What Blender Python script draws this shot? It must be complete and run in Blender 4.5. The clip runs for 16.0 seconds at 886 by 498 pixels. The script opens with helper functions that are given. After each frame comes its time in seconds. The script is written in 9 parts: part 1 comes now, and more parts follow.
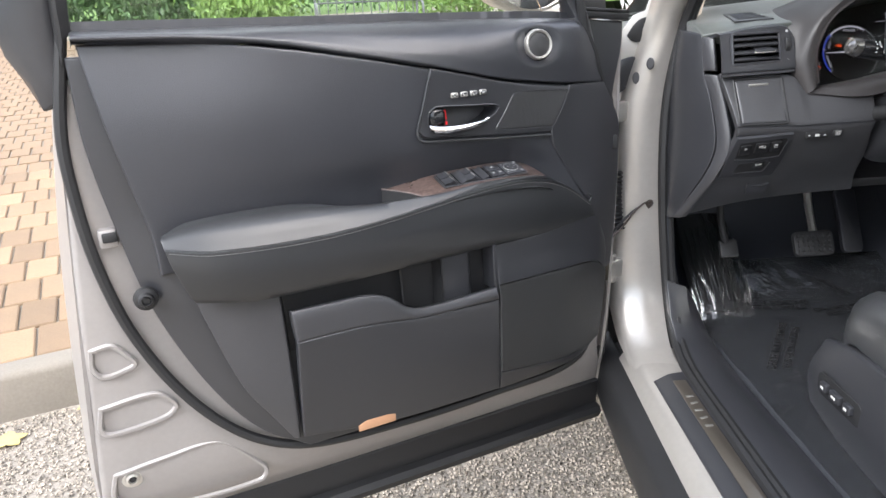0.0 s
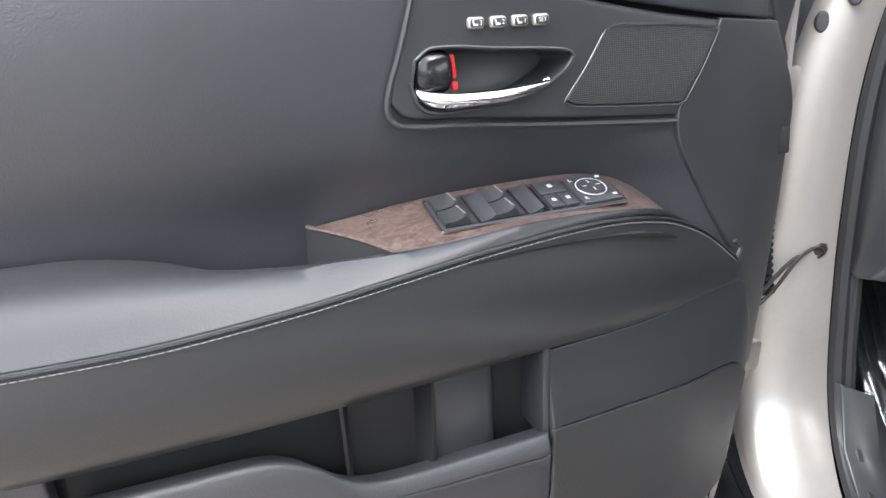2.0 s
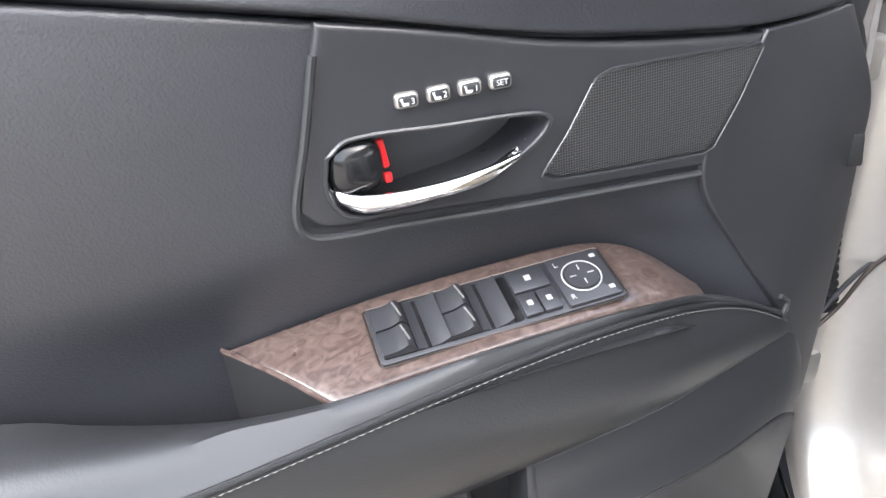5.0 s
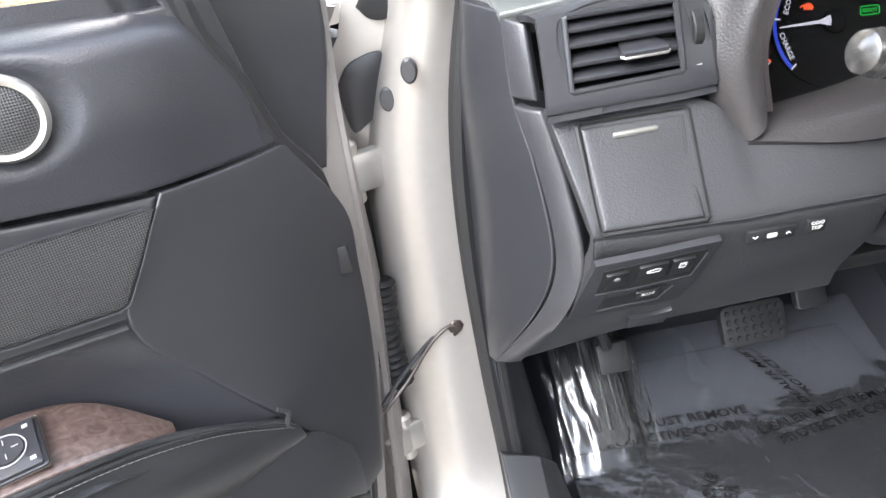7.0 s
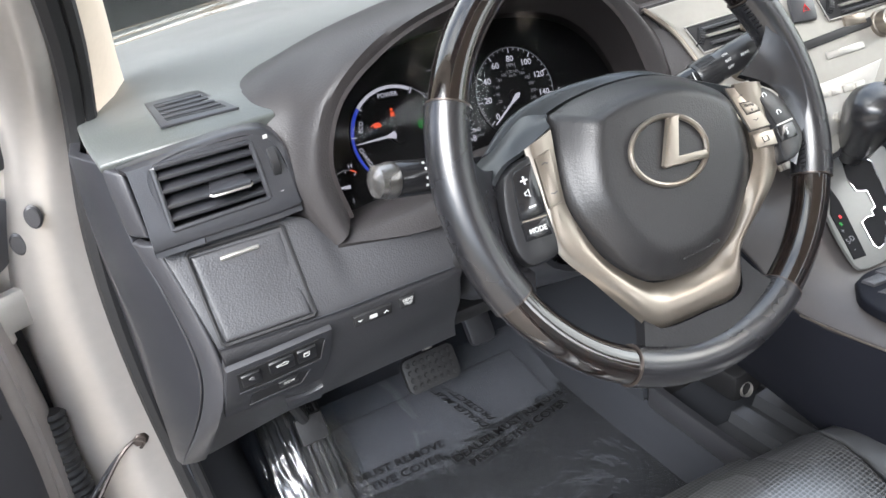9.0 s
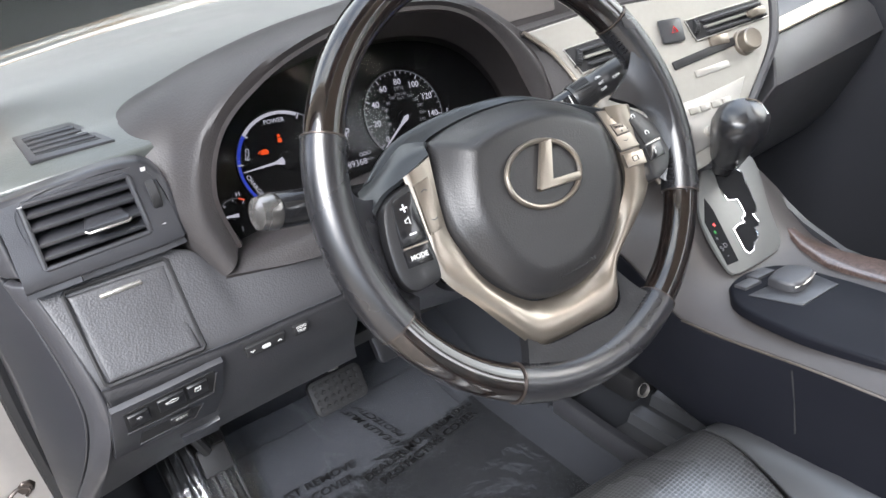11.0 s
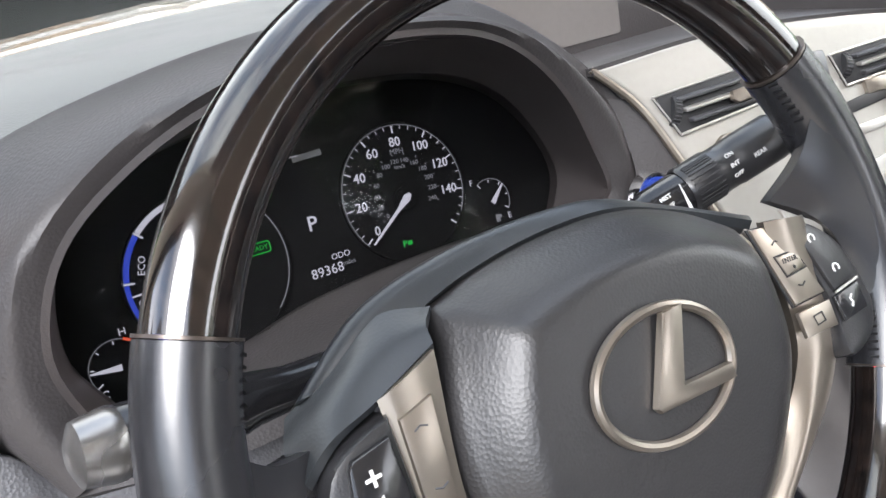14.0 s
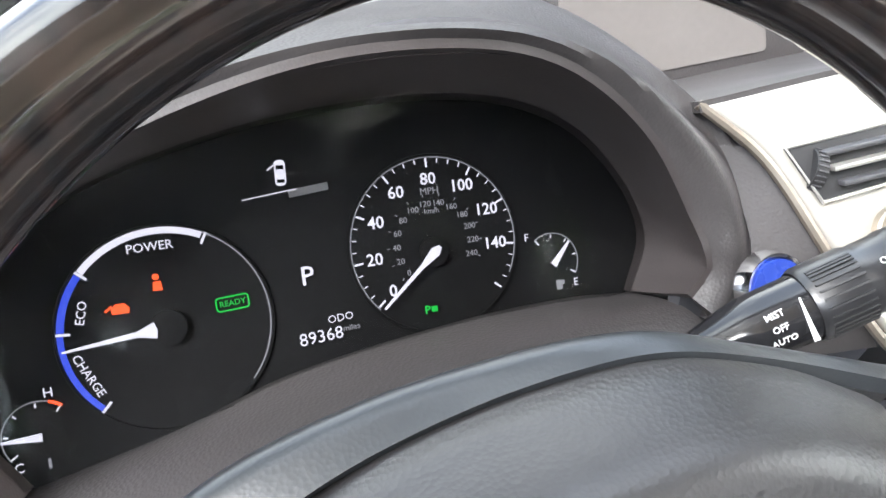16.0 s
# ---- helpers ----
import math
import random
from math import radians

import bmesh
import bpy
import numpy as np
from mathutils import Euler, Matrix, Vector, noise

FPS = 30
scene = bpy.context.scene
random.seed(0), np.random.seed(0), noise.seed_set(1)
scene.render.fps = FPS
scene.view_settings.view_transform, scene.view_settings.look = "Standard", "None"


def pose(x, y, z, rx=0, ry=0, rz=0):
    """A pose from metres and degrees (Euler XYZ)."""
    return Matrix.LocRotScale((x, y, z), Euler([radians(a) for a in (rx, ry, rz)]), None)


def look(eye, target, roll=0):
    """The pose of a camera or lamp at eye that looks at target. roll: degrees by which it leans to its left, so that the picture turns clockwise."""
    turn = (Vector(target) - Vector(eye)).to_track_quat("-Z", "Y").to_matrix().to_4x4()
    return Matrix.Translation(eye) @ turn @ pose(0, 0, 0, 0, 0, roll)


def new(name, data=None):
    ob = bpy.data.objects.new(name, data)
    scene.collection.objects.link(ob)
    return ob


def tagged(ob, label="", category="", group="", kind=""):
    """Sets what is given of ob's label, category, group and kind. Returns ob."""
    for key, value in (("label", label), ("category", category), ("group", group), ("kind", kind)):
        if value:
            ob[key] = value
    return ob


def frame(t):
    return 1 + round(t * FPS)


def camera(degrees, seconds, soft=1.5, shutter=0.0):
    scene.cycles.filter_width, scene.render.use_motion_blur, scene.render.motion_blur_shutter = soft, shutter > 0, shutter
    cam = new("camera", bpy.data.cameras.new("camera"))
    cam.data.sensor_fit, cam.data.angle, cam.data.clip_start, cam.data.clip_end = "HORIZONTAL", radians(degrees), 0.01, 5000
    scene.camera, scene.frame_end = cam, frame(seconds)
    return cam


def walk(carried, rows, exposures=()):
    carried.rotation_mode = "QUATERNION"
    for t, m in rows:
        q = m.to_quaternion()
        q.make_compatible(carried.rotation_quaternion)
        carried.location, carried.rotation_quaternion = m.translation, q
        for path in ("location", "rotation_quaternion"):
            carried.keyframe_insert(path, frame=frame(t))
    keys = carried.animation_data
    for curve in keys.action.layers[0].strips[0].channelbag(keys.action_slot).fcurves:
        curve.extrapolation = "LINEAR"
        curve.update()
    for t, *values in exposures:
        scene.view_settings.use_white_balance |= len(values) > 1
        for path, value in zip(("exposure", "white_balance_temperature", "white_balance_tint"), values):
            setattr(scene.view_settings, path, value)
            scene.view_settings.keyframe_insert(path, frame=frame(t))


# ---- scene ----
cam = camera(63.43, 16.0)
PATH = [
    (0, (-0.8982, -1.1256, 1.1367), (-0.9092, -0.1744, 0.8285), -4.08),
    (0.5, (-0.9040, -1.0583, 1.1228), (-0.9271, -0.1090, 0.8093), -4.27),
    (1, (-0.8938, -0.8981, 1.0957), (-0.9256, 0.0518, 0.7846), -4.21),
    (1.5, (-0.8975, -0.7074, 1.0555), (-0.9456, 0.2389, 0.7360), -3.24),
    (2, (-0.8699, -0.4782, 1.0309), (-0.9323, 0.4637, 0.7011), -2.37),
    (2.5, (-0.8582, -0.3448, 1.0475), (-0.9359, 0.5825, 0.6812), -1.79),
    (3, (-0.8475, -0.3054, 1.0823), (-0.9499, 0.6004, 0.6711), -2.15),
    (3.2, (-0.8406, -0.3000, 1.1023), (-0.9553, 0.5932, 0.6674), -2.49),
    (5.3, (-0.7731, -0.3019, 1.1291), (-0.9359, 0.5569, 0.6433), -7.56),
    (5.5, (-0.7492, -0.2902, 1.1330), (-0.8984, 0.5701, 0.6455), -7.65),
    (6, (-0.6816, -0.2775, 1.1486), (-0.7844, 0.5911, 0.6638), -8.12),
    (6.5, (-0.5969, -0.2996, 1.1591), (-0.6205, 0.5803, 0.6845), -8.36),
    (7, (-0.5174, -0.3021, 1.1723), (-0.4497, 0.5829, 0.7117), -8.60),
    (7.5, (-0.4421, -0.3042, 1.1811), (-0.2782, 0.5759, 0.7355), -8.75),
    (8, (-0.4057, -0.3251, 1.2021), (-0.1564, 0.5384, 0.7636), -9.02),
    (8.5, (-0.4040, -0.3580, 1.2176), (-0.0818, 0.4814, 0.7799), -9.09),
    (9, (-0.4056, -0.4054, 1.2391), (-0.0251, 0.4071, 0.7975), -9.04),
    (9.5, (-0.4053, -0.4379, 1.2495), (0.0177, 0.3513, 0.8041), -8.93),
    (10, (-0.3994, -0.4411, 1.2524), (0.0523, 0.3307, 0.8050), -8.80),
    (10.2, (-0.3990, -0.4371, 1.2570), (0.0629, 0.3269, 0.8066), -8.74),
    (12.3, (-0.3195, -0.3630, 1.2318), (0.1693, 0.3919, 0.7946), -8.27),
    (12.5, (-0.3098, -0.3431, 1.2297), (0.1810, 0.4115, 0.7942), -8.30),
    (13, (-0.2832, -0.2720, 1.2278), (0.2070, 0.4836, 0.7933), -8.17),
    (13.5, (-0.2553, -0.2181, 1.2198), (0.2284, 0.5428, 0.7873), -7.91),
    (14, (-0.2070, -0.1691, 1.2146), (0.2591, 0.6044, 0.7852), -7.35),
    (14.5, (-0.1649, -0.1232, 1.1960), (0.2650, 0.6708, 0.7661), -6.87),
    (15, (-0.1211, -0.0981, 1.1919), (0.2656, 0.7225, 0.7711), -6.57),
    (15.5, (-0.0985, -0.0873, 1.1944), (0.2429, 0.7560, 0.7793), -6.40),
    (16, (-0.0899, -0.0891, 1.1945), (0.2128, 0.7710, 0.7840), -6.33),
]
walk(cam, [(t, look(eye, target, roll)) for t, eye, target, roll in PATH],
     ((0, 2.3, 6250, 10), (1.0, 2.55, 6250, 10), (2.0, 2.85, 6250, 10), (3.0, 3.15, 6250, 10), (5.5, 3.0, 6250, 10), (7.0, 3.22, 6250, 10), (9, 2.88, 6250, 10), (12.5, 2.85, 6250, 12), (14, 2.88, 6250, 12), (15, 3.45, 6250, 10), (16, 3.8, 6250, 10)))
from collections import defaultdict

# ---- light ----
world = bpy.data.worlds.new("sky")
scene.world = world
world.use_nodes = True
wnt = world.node_tree
sky = wnt.nodes.new("ShaderNodeTexSky")
sky.sky_type, sky.sun_disc = "NISHITA", False
sky.sun_elevation, sky.sun_rotation = radians(42), radians(130)
sky.air_density, sky.dust_density = 1.0, 3.0
soft_sky = wnt.nodes.new("ShaderNodeHueSaturation")
soft_sky.inputs["Saturation"].default_value = 0.6
wnt.links.new(sky.outputs[0], soft_sky.inputs["Color"])
cloud_at, cloud, cloud_edge, cloudy = (wnt.nodes.new(k) for k in ("ShaderNodeTexCoord", "ShaderNodeTexNoise", "ShaderNodeMapRange", "ShaderNodeMix"))
cloud.inputs["Scale"].default_value, cloud.inputs["Detail"].default_value = 1.7, 5
cloud_edge.inputs["From Min"].default_value, cloud_edge.inputs["From Max"].default_value = 0.42, 0.60
cloudy.data_type = "RGBA"
cloudy.inputs["B"].default_value = (5.0, 5.0, 5.1, 1)
wnt.links.new(cloud_at.outputs["Generated"], cloud.inputs["Vector"])
wnt.links.new(cloud.outputs["Fac"], cloud_edge.inputs["Value"])
wnt.links.new(cloud_edge.outputs[0], cloudy.inputs["Factor"])
wnt.links.new(soft_sky.outputs[0], cloudy.inputs["A"])
wnt.links.new(cloudy.outputs["Result"], wnt.nodes["Background"].inputs[0])
wnt.nodes["Background"].inputs[1].default_value = 0.15
sun = new("sun", bpy.data.lights.new("sun", "SUN"))
sun.data.energy, sun.data.angle, sun.data.color = 1.5, radians(40), (1.0, 0.975, 0.94)
sun.matrix_world = look((-7.6, -6.4, 9.0), (0, 0, 0))


# ---- materials ----
def mat(name, col, rough=0.5, metal=0.0, var=0.12, vscale=7.0, bump=0.0, bscale=400.0, cells=False, coat=0.0, spec=0.5,
        rvar=0.12, emit=0.0, fine=0.06):
    """A principled material with colour and gloss varied at two scales, and a fine relief of noise or of cells."""
    m = bpy.data.materials.new(name)
    m.use_nodes = True
    nt = m.node_tree
    b = nt.nodes["Principled BSDF"]
    tc = nt.nodes.new("ShaderNodeTexCoord")
    n1 = nt.nodes.new("ShaderNodeTexNoise")
    n1.inputs["Scale"].default_value, n1.inputs["Detail"].default_value = vscale, 4
    n2 = nt.nodes.new("ShaderNodeTexNoise")
    n2.inputs["Scale"].default_value, n2.inputs["Detail"].default_value = vscale * 23, 3
    for n in (n1, n2):
        nt.links.new(tc.outputs["Object"], n.inputs["Vector"])
    add = nt.nodes.new("ShaderNodeMath")
    add.operation = "MULTIPLY_ADD"
    add.inputs[1].default_value, add.inputs[2].default_value = var * 2, 1 - var
    nt.links.new(n1.outputs["Fac"], add.inputs[0])
    add2 = nt.nodes.new("ShaderNodeMath")
    add2.operation = "MULTIPLY_ADD"
    add2.inputs[1].default_value = fine * 2
    nt.links.new(n2.outputs["Fac"], add2.inputs[0])
    nt.links.new(add.outputs[0], add2.inputs[2])
    mul = nt.nodes.new("ShaderNodeVectorMath")
    mul.operation = "SCALE"
    mul.inputs[0].default_value = col
    nt.links.new(add2.outputs[0], mul.inputs["Scale"])
    nt.links.new(mul.outputs[0], b.inputs["Base Color"])
    rr = nt.nodes.new("ShaderNodeMath")
    rr.operation = "MULTIPLY_ADD"
    rr.inputs[1].default_value, rr.inputs[2].default_value = rvar * 2, rough - rvar
    rr.use_clamp = True
    nt.links.new(n1.outputs["Fac"], rr.inputs[0])
    nt.links.new(rr.outputs[0], b.inputs["Roughness"])
    b.inputs["Metallic"].default_value = metal
    b.inputs["Specular IOR Level"].default_value = spec
    b.inputs["Coat Weight"].default_value = coat
    b.inputs["Coat Roughness"].default_value = 0.06
    if bump:
        t = nt.nodes.new("ShaderNodeTexVoronoi" if cells else "ShaderNodeTexNoise")
        t.inputs["Scale"].default_value = bscale
        nt.links.new(tc.outputs["Object"], t.inputs["Vector"])
        bp = nt.nodes.new("ShaderNodeBump")
        bp.inputs["Strength"].default_value = bump
        bp.inputs["Distance"].default_value = 0.25 / bscale
        nt.links.new(t.outputs["Distance" if cells else "Fac"], bp.inputs["Height"])
        nt.links.new(bp.outputs[0], b.inputs["Normal"])
    if emit:
        nt.links.new(mul.outputs[0], b.inputs["Emission Color"])
        b.inputs["Emission Strength"].default_value = emit
        dull = nt.nodes.new("ShaderNodeVectorMath")
        dull.operation = "SCALE"
        dull.inputs["Scale"].default_value = 0.08
        nt.links.new(mul.outputs[0], dull.inputs[0])
        nt.links.new(dull.outputs[0], b.inputs["Base Color"])
    return m


def add_ramp(m, scale, stretch, low, high, detail=6.0, distort=0.5):
    """Gives a material a streaked two-tone figure, as of wood."""
    nt = m.node_tree
    b = nt.nodes["Principled BSDF"]
    tc = next(n for n in nt.nodes if n.type == "TEX_COORD")
    mp = nt.nodes.new("ShaderNodeMapping")
    mp.inputs["Scale"].default_value = stretch
    n = nt.nodes.new("ShaderNodeTexNoise")
    n.inputs["Scale"].default_value, n.inputs["Detail"].default_value, n.inputs["Distortion"].default_value = scale, detail, distort
    r = nt.nodes.new("ShaderNodeValToRGB")
    r.color_ramp.elements[0].position, r.color_ramp.elements[1].position = 0.35, 0.68
    r.color_ramp.elements[0].color, r.color_ramp.elements[1].color = (*low, 1), (*high, 1)
    nt.links.new(tc.outputs["Object"], mp.inputs[0])
    nt.links.new(mp.outputs[0], n.inputs["Vector"])
    nt.links.new(n.outputs["Fac"], r.inputs[0])
    nt.links.new(r.outputs[0], b.inputs["Base Color"])
    return m


def perforated(name, col, hole, pitch, rough=0.5, across="XZ"):
    """Dark dots in even rows on a plain sheet."""
    m = mat(name, col, rough)
    nt = m.node_tree
    b = nt.nodes["Principled BSDF"]
    tc = next(n for n in nt.nodes if n.type == "TEX_COORD")
    sp = nt.nodes.new("ShaderNodeSeparateXYZ")
    nt.links.new(tc.outputs["Object"], sp.inputs[0])
    waves = []
    for axis in across:
        k = nt.nodes.new("ShaderNodeMath")
        k.operation = "MULTIPLY"
        k.inputs[1].default_value = math.pi / pitch
        nt.links.new(sp.outputs[axis], k.inputs[0])
        s = nt.nodes.new("ShaderNodeMath")
        s.operation = "SINE"
        nt.links.new(k.outputs[0], s.inputs[0])
        waves.append(s)
    p = nt.nodes.new("ShaderNodeMath")
    p.operation = "MULTIPLY"
    nt.links.new(waves[0].outputs[0], p.inputs[0])
    nt.links.new(waves[1].outputs[0], p.inputs[1])
    a = nt.nodes.new("ShaderNodeMath")
    a.operation = "ABSOLUTE"
    nt.links.new(p.outputs[0], a.inputs[0])
    r = nt.nodes.new("ShaderNodeValToRGB")
    r.color_ramp.elements[0].position, r.color_ramp.elements[1].position = 0.15, 0.42
    r.color_ramp.elements[0].color, r.color_ramp.elements[1].color = (*col, 1), (*hole, 1)
    nt.links.new(a.outputs[0], r.inputs[0])
    nt.links.new(r.outputs[0], b.inputs["Base Color"])
    bp = nt.nodes.new("ShaderNodeBump")
    bp.inputs["Strength"].default_value, bp.inputs["Distance"].default_value, bp.invert = 0.6, 0.0006, True
    nt.links.new(a.outputs[0], bp.inputs["Height"])
    nt.links.new(bp.outputs[0], b.inputs["Normal"])
    return m


LEATHER = mat("black_leather", (0.027, 0.028, 0.033), 0.38, bump=0.36, bscale=560, cells=True, var=0.16, spec=0.65, rvar=0.06)
LEATHER_SMOOTH = mat("smooth_leather", (0.023, 0.024, 0.026), 0.34, bump=0.14, bscale=520, cells=True, var=0.10, spec=0.6, rvar=0.05)
RIM_LEATHER = mat("worn_rim_leather", (0.012, 0.012, 0.0135), 0.27, bump=0.05, bscale=500, var=0.12, vscale=14, rvar=0.05, spec=0.7)
PLASTIC = mat("black_plastic", (0.024, 0.0245, 0.028), 0.36, bump=0.25, bscale=900, cells=True, var=0.10, spec=0.7)
PLASTIC_GRAIN = mat("grained_plastic", (0.036, 0.036, 0.040), 0.42, bump=0.4, bscale=600, cells=True, var=0.10, spec=0.7)
PLASTIC_DASH = mat("dash_plastic", (0.036, 0.036, 0.039), 0.44, bump=0.42, bscale=520, cells=True, var=0.10, spec=0.55)
# the windscreen's reflection on the pad is put into a paler colour and sheen
DASH_TOP = mat("windscreen_lit_dash_top", (0.060, 0.066, 0.062), 0.34, bump=0.35, bscale=600, cells=True, var=0.12)
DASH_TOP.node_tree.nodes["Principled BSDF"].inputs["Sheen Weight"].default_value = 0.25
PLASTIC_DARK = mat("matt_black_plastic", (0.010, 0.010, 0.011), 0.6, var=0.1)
GLOSS = mat("gloss_black", (0.010, 0.010, 0.011), 0.14, var=0.1, rvar=0.04)
SWITCH_BLACK = mat("switch_black", (0.012, 0.012, 0.013), 0.34, bump=0.2, bscale=900, cells=True, var=0.1)
RUBBER = mat("black_rubber", (0.013, 0.013, 0.014), 0.55, bump=0.15, bscale=300, var=0.15)
SILVER = mat("silver_paint", (0.43, 0.405, 0.375), 0.36, metal=0.55, bump=0.06, bscale=1500, var=0.05, coat=0.5, vscale=4)
SILVER_IN = mat("silver_primer", (0.29, 0.272, 0.262), 0.42, metal=0.35, var=0.06, coat=0.2, vscale=5, bump=0.05, bscale=900)
CHROME = mat("chrome", (0.82, 0.82, 0.83), 0.10, metal=1.0, var=0.03, rvar=0.03)
SATIN = mat("satin_metal", (0.245, 0.215, 0.182), 0.30, metal=0.85, var=0.05, bump=0.05, bscale=1200, rvar=0.05)
SATIN_LIGHT = mat("satin_silver", (0.46, 0.445, 0.42), 0.36, metal=0.8, var=0.05, rvar=0.05)
STEEL = mat("zinc_steel", (0.62, 0.60, 0.56), 0.4, metal=0.9, var=0.15, vscale=30)
RED = mat("red_marker", (0.65, 0.012, 0.015), 0.4)
WOOD = add_ramp(mat("brown_wood", (0.12, 0.06, 0.045), 0.28, coat=0.6, rvar=0.05), 45, (1.6, 2.2, 2.2), (0.050, 0.032, 0.028), (0.112, 0.080, 0.069), 9.0, 2.2)
WOOD_DARK = add_ramp(mat("dark_wood", (0.02, 0.012, 0.010), 0.12, coat=0.9, rvar=0.03), 90, (3.0, 1.0, 1.0), (0.003, 0.0026, 0.0026), (0.013, 0.009, 0.0075))
MESH = perforated("grille_mesh", (0.060, 0.061, 0.064), (0.004, 0.004, 0.004), 0.0017, 0.45)
STITCH = mat("grey_thread", (0.20, 0.20, 0.20), 0.7)
GREY_PRINT = mat("grey_print", (0.27, 0.27, 0.27), 0.5, var=0.05)
WHITE = mat("white_print", (0.50, 0.50, 0.49), 0.5, var=0.03)
PRINT_BLACK = mat("black_print", (0.008, 0.008, 0.009), 0.5)
PRINT_DIM = mat("dim_print", (0.16, 0.16, 0.165), 0.5)
AMBER = mat("amber_reflector", (0.42, 0.23, 0.13), 0.3, var=0.25, coat=0.5)
CARPET = mat("black_carpet", (0.014, 0.016, 0.021), 0.9, bump=0.7, bscale=700, var=0.25)


def crease(m, scale, strength, stretch=(1.0, 1.0, 1.0)):
    """Adds long fine creases, as of worn hide, to the relief of a material."""
    nt = m.node_tree
    tc = next(n for n in nt.nodes if n.type == "TEX_COORD")
    old = next(n for n in nt.nodes if n.type == "BUMP")
    mp, warp, n, bp = (nt.nodes.new(k) for k in ("ShaderNodeMapping", "ShaderNodeTexNoise", "ShaderNodeTexVoronoi", "ShaderNodeBump"))
    mp.inputs["Scale"].default_value = stretch
    warp.inputs["Scale"].default_value, warp.inputs["Detail"].default_value = scale * 0.4, 3
    add = nt.nodes.new("ShaderNodeVectorMath")
    add.operation = "MULTIPLY_ADD"
    add.inputs[1].default_value = (0.012, 0.012, 0.012)
    n.feature = "DISTANCE_TO_EDGE"
    n.inputs["Scale"].default_value = scale
    edge = nt.nodes.new("ShaderNodeMapRange")
    edge.inputs["From Max"].default_value = 0.16
    bp.inputs["Strength"].default_value, bp.inputs["Distance"].default_value = strength, 0.0006
    nt.links.new(tc.outputs["Object"], mp.inputs[0])
    nt.links.new(tc.outputs["Object"], warp.inputs["Vector"])
    nt.links.new(warp.outputs["Color"], add.inputs[0])
    nt.links.new(mp.outputs[0], add.inputs[2])
    nt.links.new(add.outputs[0], n.inputs["Vector"])
    nt.links.new(n.outputs["Distance"], edge.inputs["Value"])
    nt.links.new(edge.outputs[0], bp.inputs["Height"])
    nt.links.new(old.outputs[0], bp.inputs["Normal"])
    nt.links.new(bp.outputs[0], nt.nodes["Principled BSDF"].inputs["Normal"])
    return m


crease(LEATHER, 330, 0.10, (1.0, 1.0, 1.5))


def glass_mat(name, tint=(1, 1, 1), rough=0.0, clear=0.9):
    m = bpy.data.materials.new(name)
    m.use_nodes = True
    nt = m.node_tree
    out = nt.nodes["Material Output"]
    tr = nt.nodes.new("ShaderNodeBsdfTransparent")
    tr.inputs[0].default_value = (*tint, 1)
    gl = nt.nodes.new("ShaderNodeBsdfGlossy")
    gl.inputs["Roughness"].default_value = rough
    fr = nt.nodes.new("ShaderNodeFresnel")
    fr.inputs[0].default_value = 1.5
    mx = nt.nodes.new("ShaderNodeMixShader")
    nt.links.new(fr.outputs[0], mx.inputs[0])
    nt.links.new(tr.outputs[0], mx.inputs[1])
    nt.links.new(gl.outputs[0], mx.inputs[2])
    nt.links.new(mx.outputs[0], out.inputs[0])
    return m


KNOB_BROWN = mat("dark_bronze", (0.075, 0.062, 0.055), 0.28, metal=0.7, var=0.1, rvar=0.05)
GLASS = glass_mat("window_glass", (0.94, 0.96, 0.94), 0.0)
LENS = glass_mat("clear_lens", (0.88, 0.88, 0.88), 0.03)
LENS.node_tree.nodes["Fresnel"].inputs[0].default_value = 1.16


# ---- helpers ----
def cr(pts, n, spread=None):
    """n points on a smooth curve through pts; spread: places from 0 to 1."""
    p = np.array(pts, float)
    q = np.linspace(0, 1, n) if spread is None else np.array(spread, float)
    if len(p) == 2:
        return p[0] + (p[1] - p[0]) * q[:, None]
    d = np.r_[0, np.cumsum(np.linalg.norm(np.diff(p, axis=0), axis=1))]
    d = d / d[-1] if d[-1] > 0 else np.linspace(0, 1, len(p))
    tang = np.zeros_like(p)
    for i in range(len(p)):
        a, b = max(i - 1, 0), min(i + 1, len(p) - 1)
        tang[i] = (p[b] - p[a]) / max(d[b] - d[a], 1e-9)
    out = []
    for t in q:
        i = min(max(int(np.searchsorted(d, t, "right")) - 1, 0), len(p) - 2)
        h = max(d[i + 1] - d[i], 1e-9)
        s = min(max((t - d[i]) / h, 0), 1)
        out.append((2 * s**3 - 3 * s**2 + 1) * p[i] + (s**3 - 2 * s**2 + s) * h * tang[i] + (3 * s**2 - 2 * s**3) * p[i + 1] + (s**3 - s**2) * h * tang[i + 1])
    return np.array(out)


def steps(n, edge):
    """n places from 0 to 1, closer together within edge of both ends."""
    if edge <= 0:
        return np.linspace(0, 1, n)
    e = min(edge, 0.2)
    ends = np.array([0, 0.1, 0.3, 0.6, 1.0]) * e
    return np.r_[ends, np.linspace(e, 1 - e, max(n - 8, 3))[1:-1], 1 - ends[::-1]]


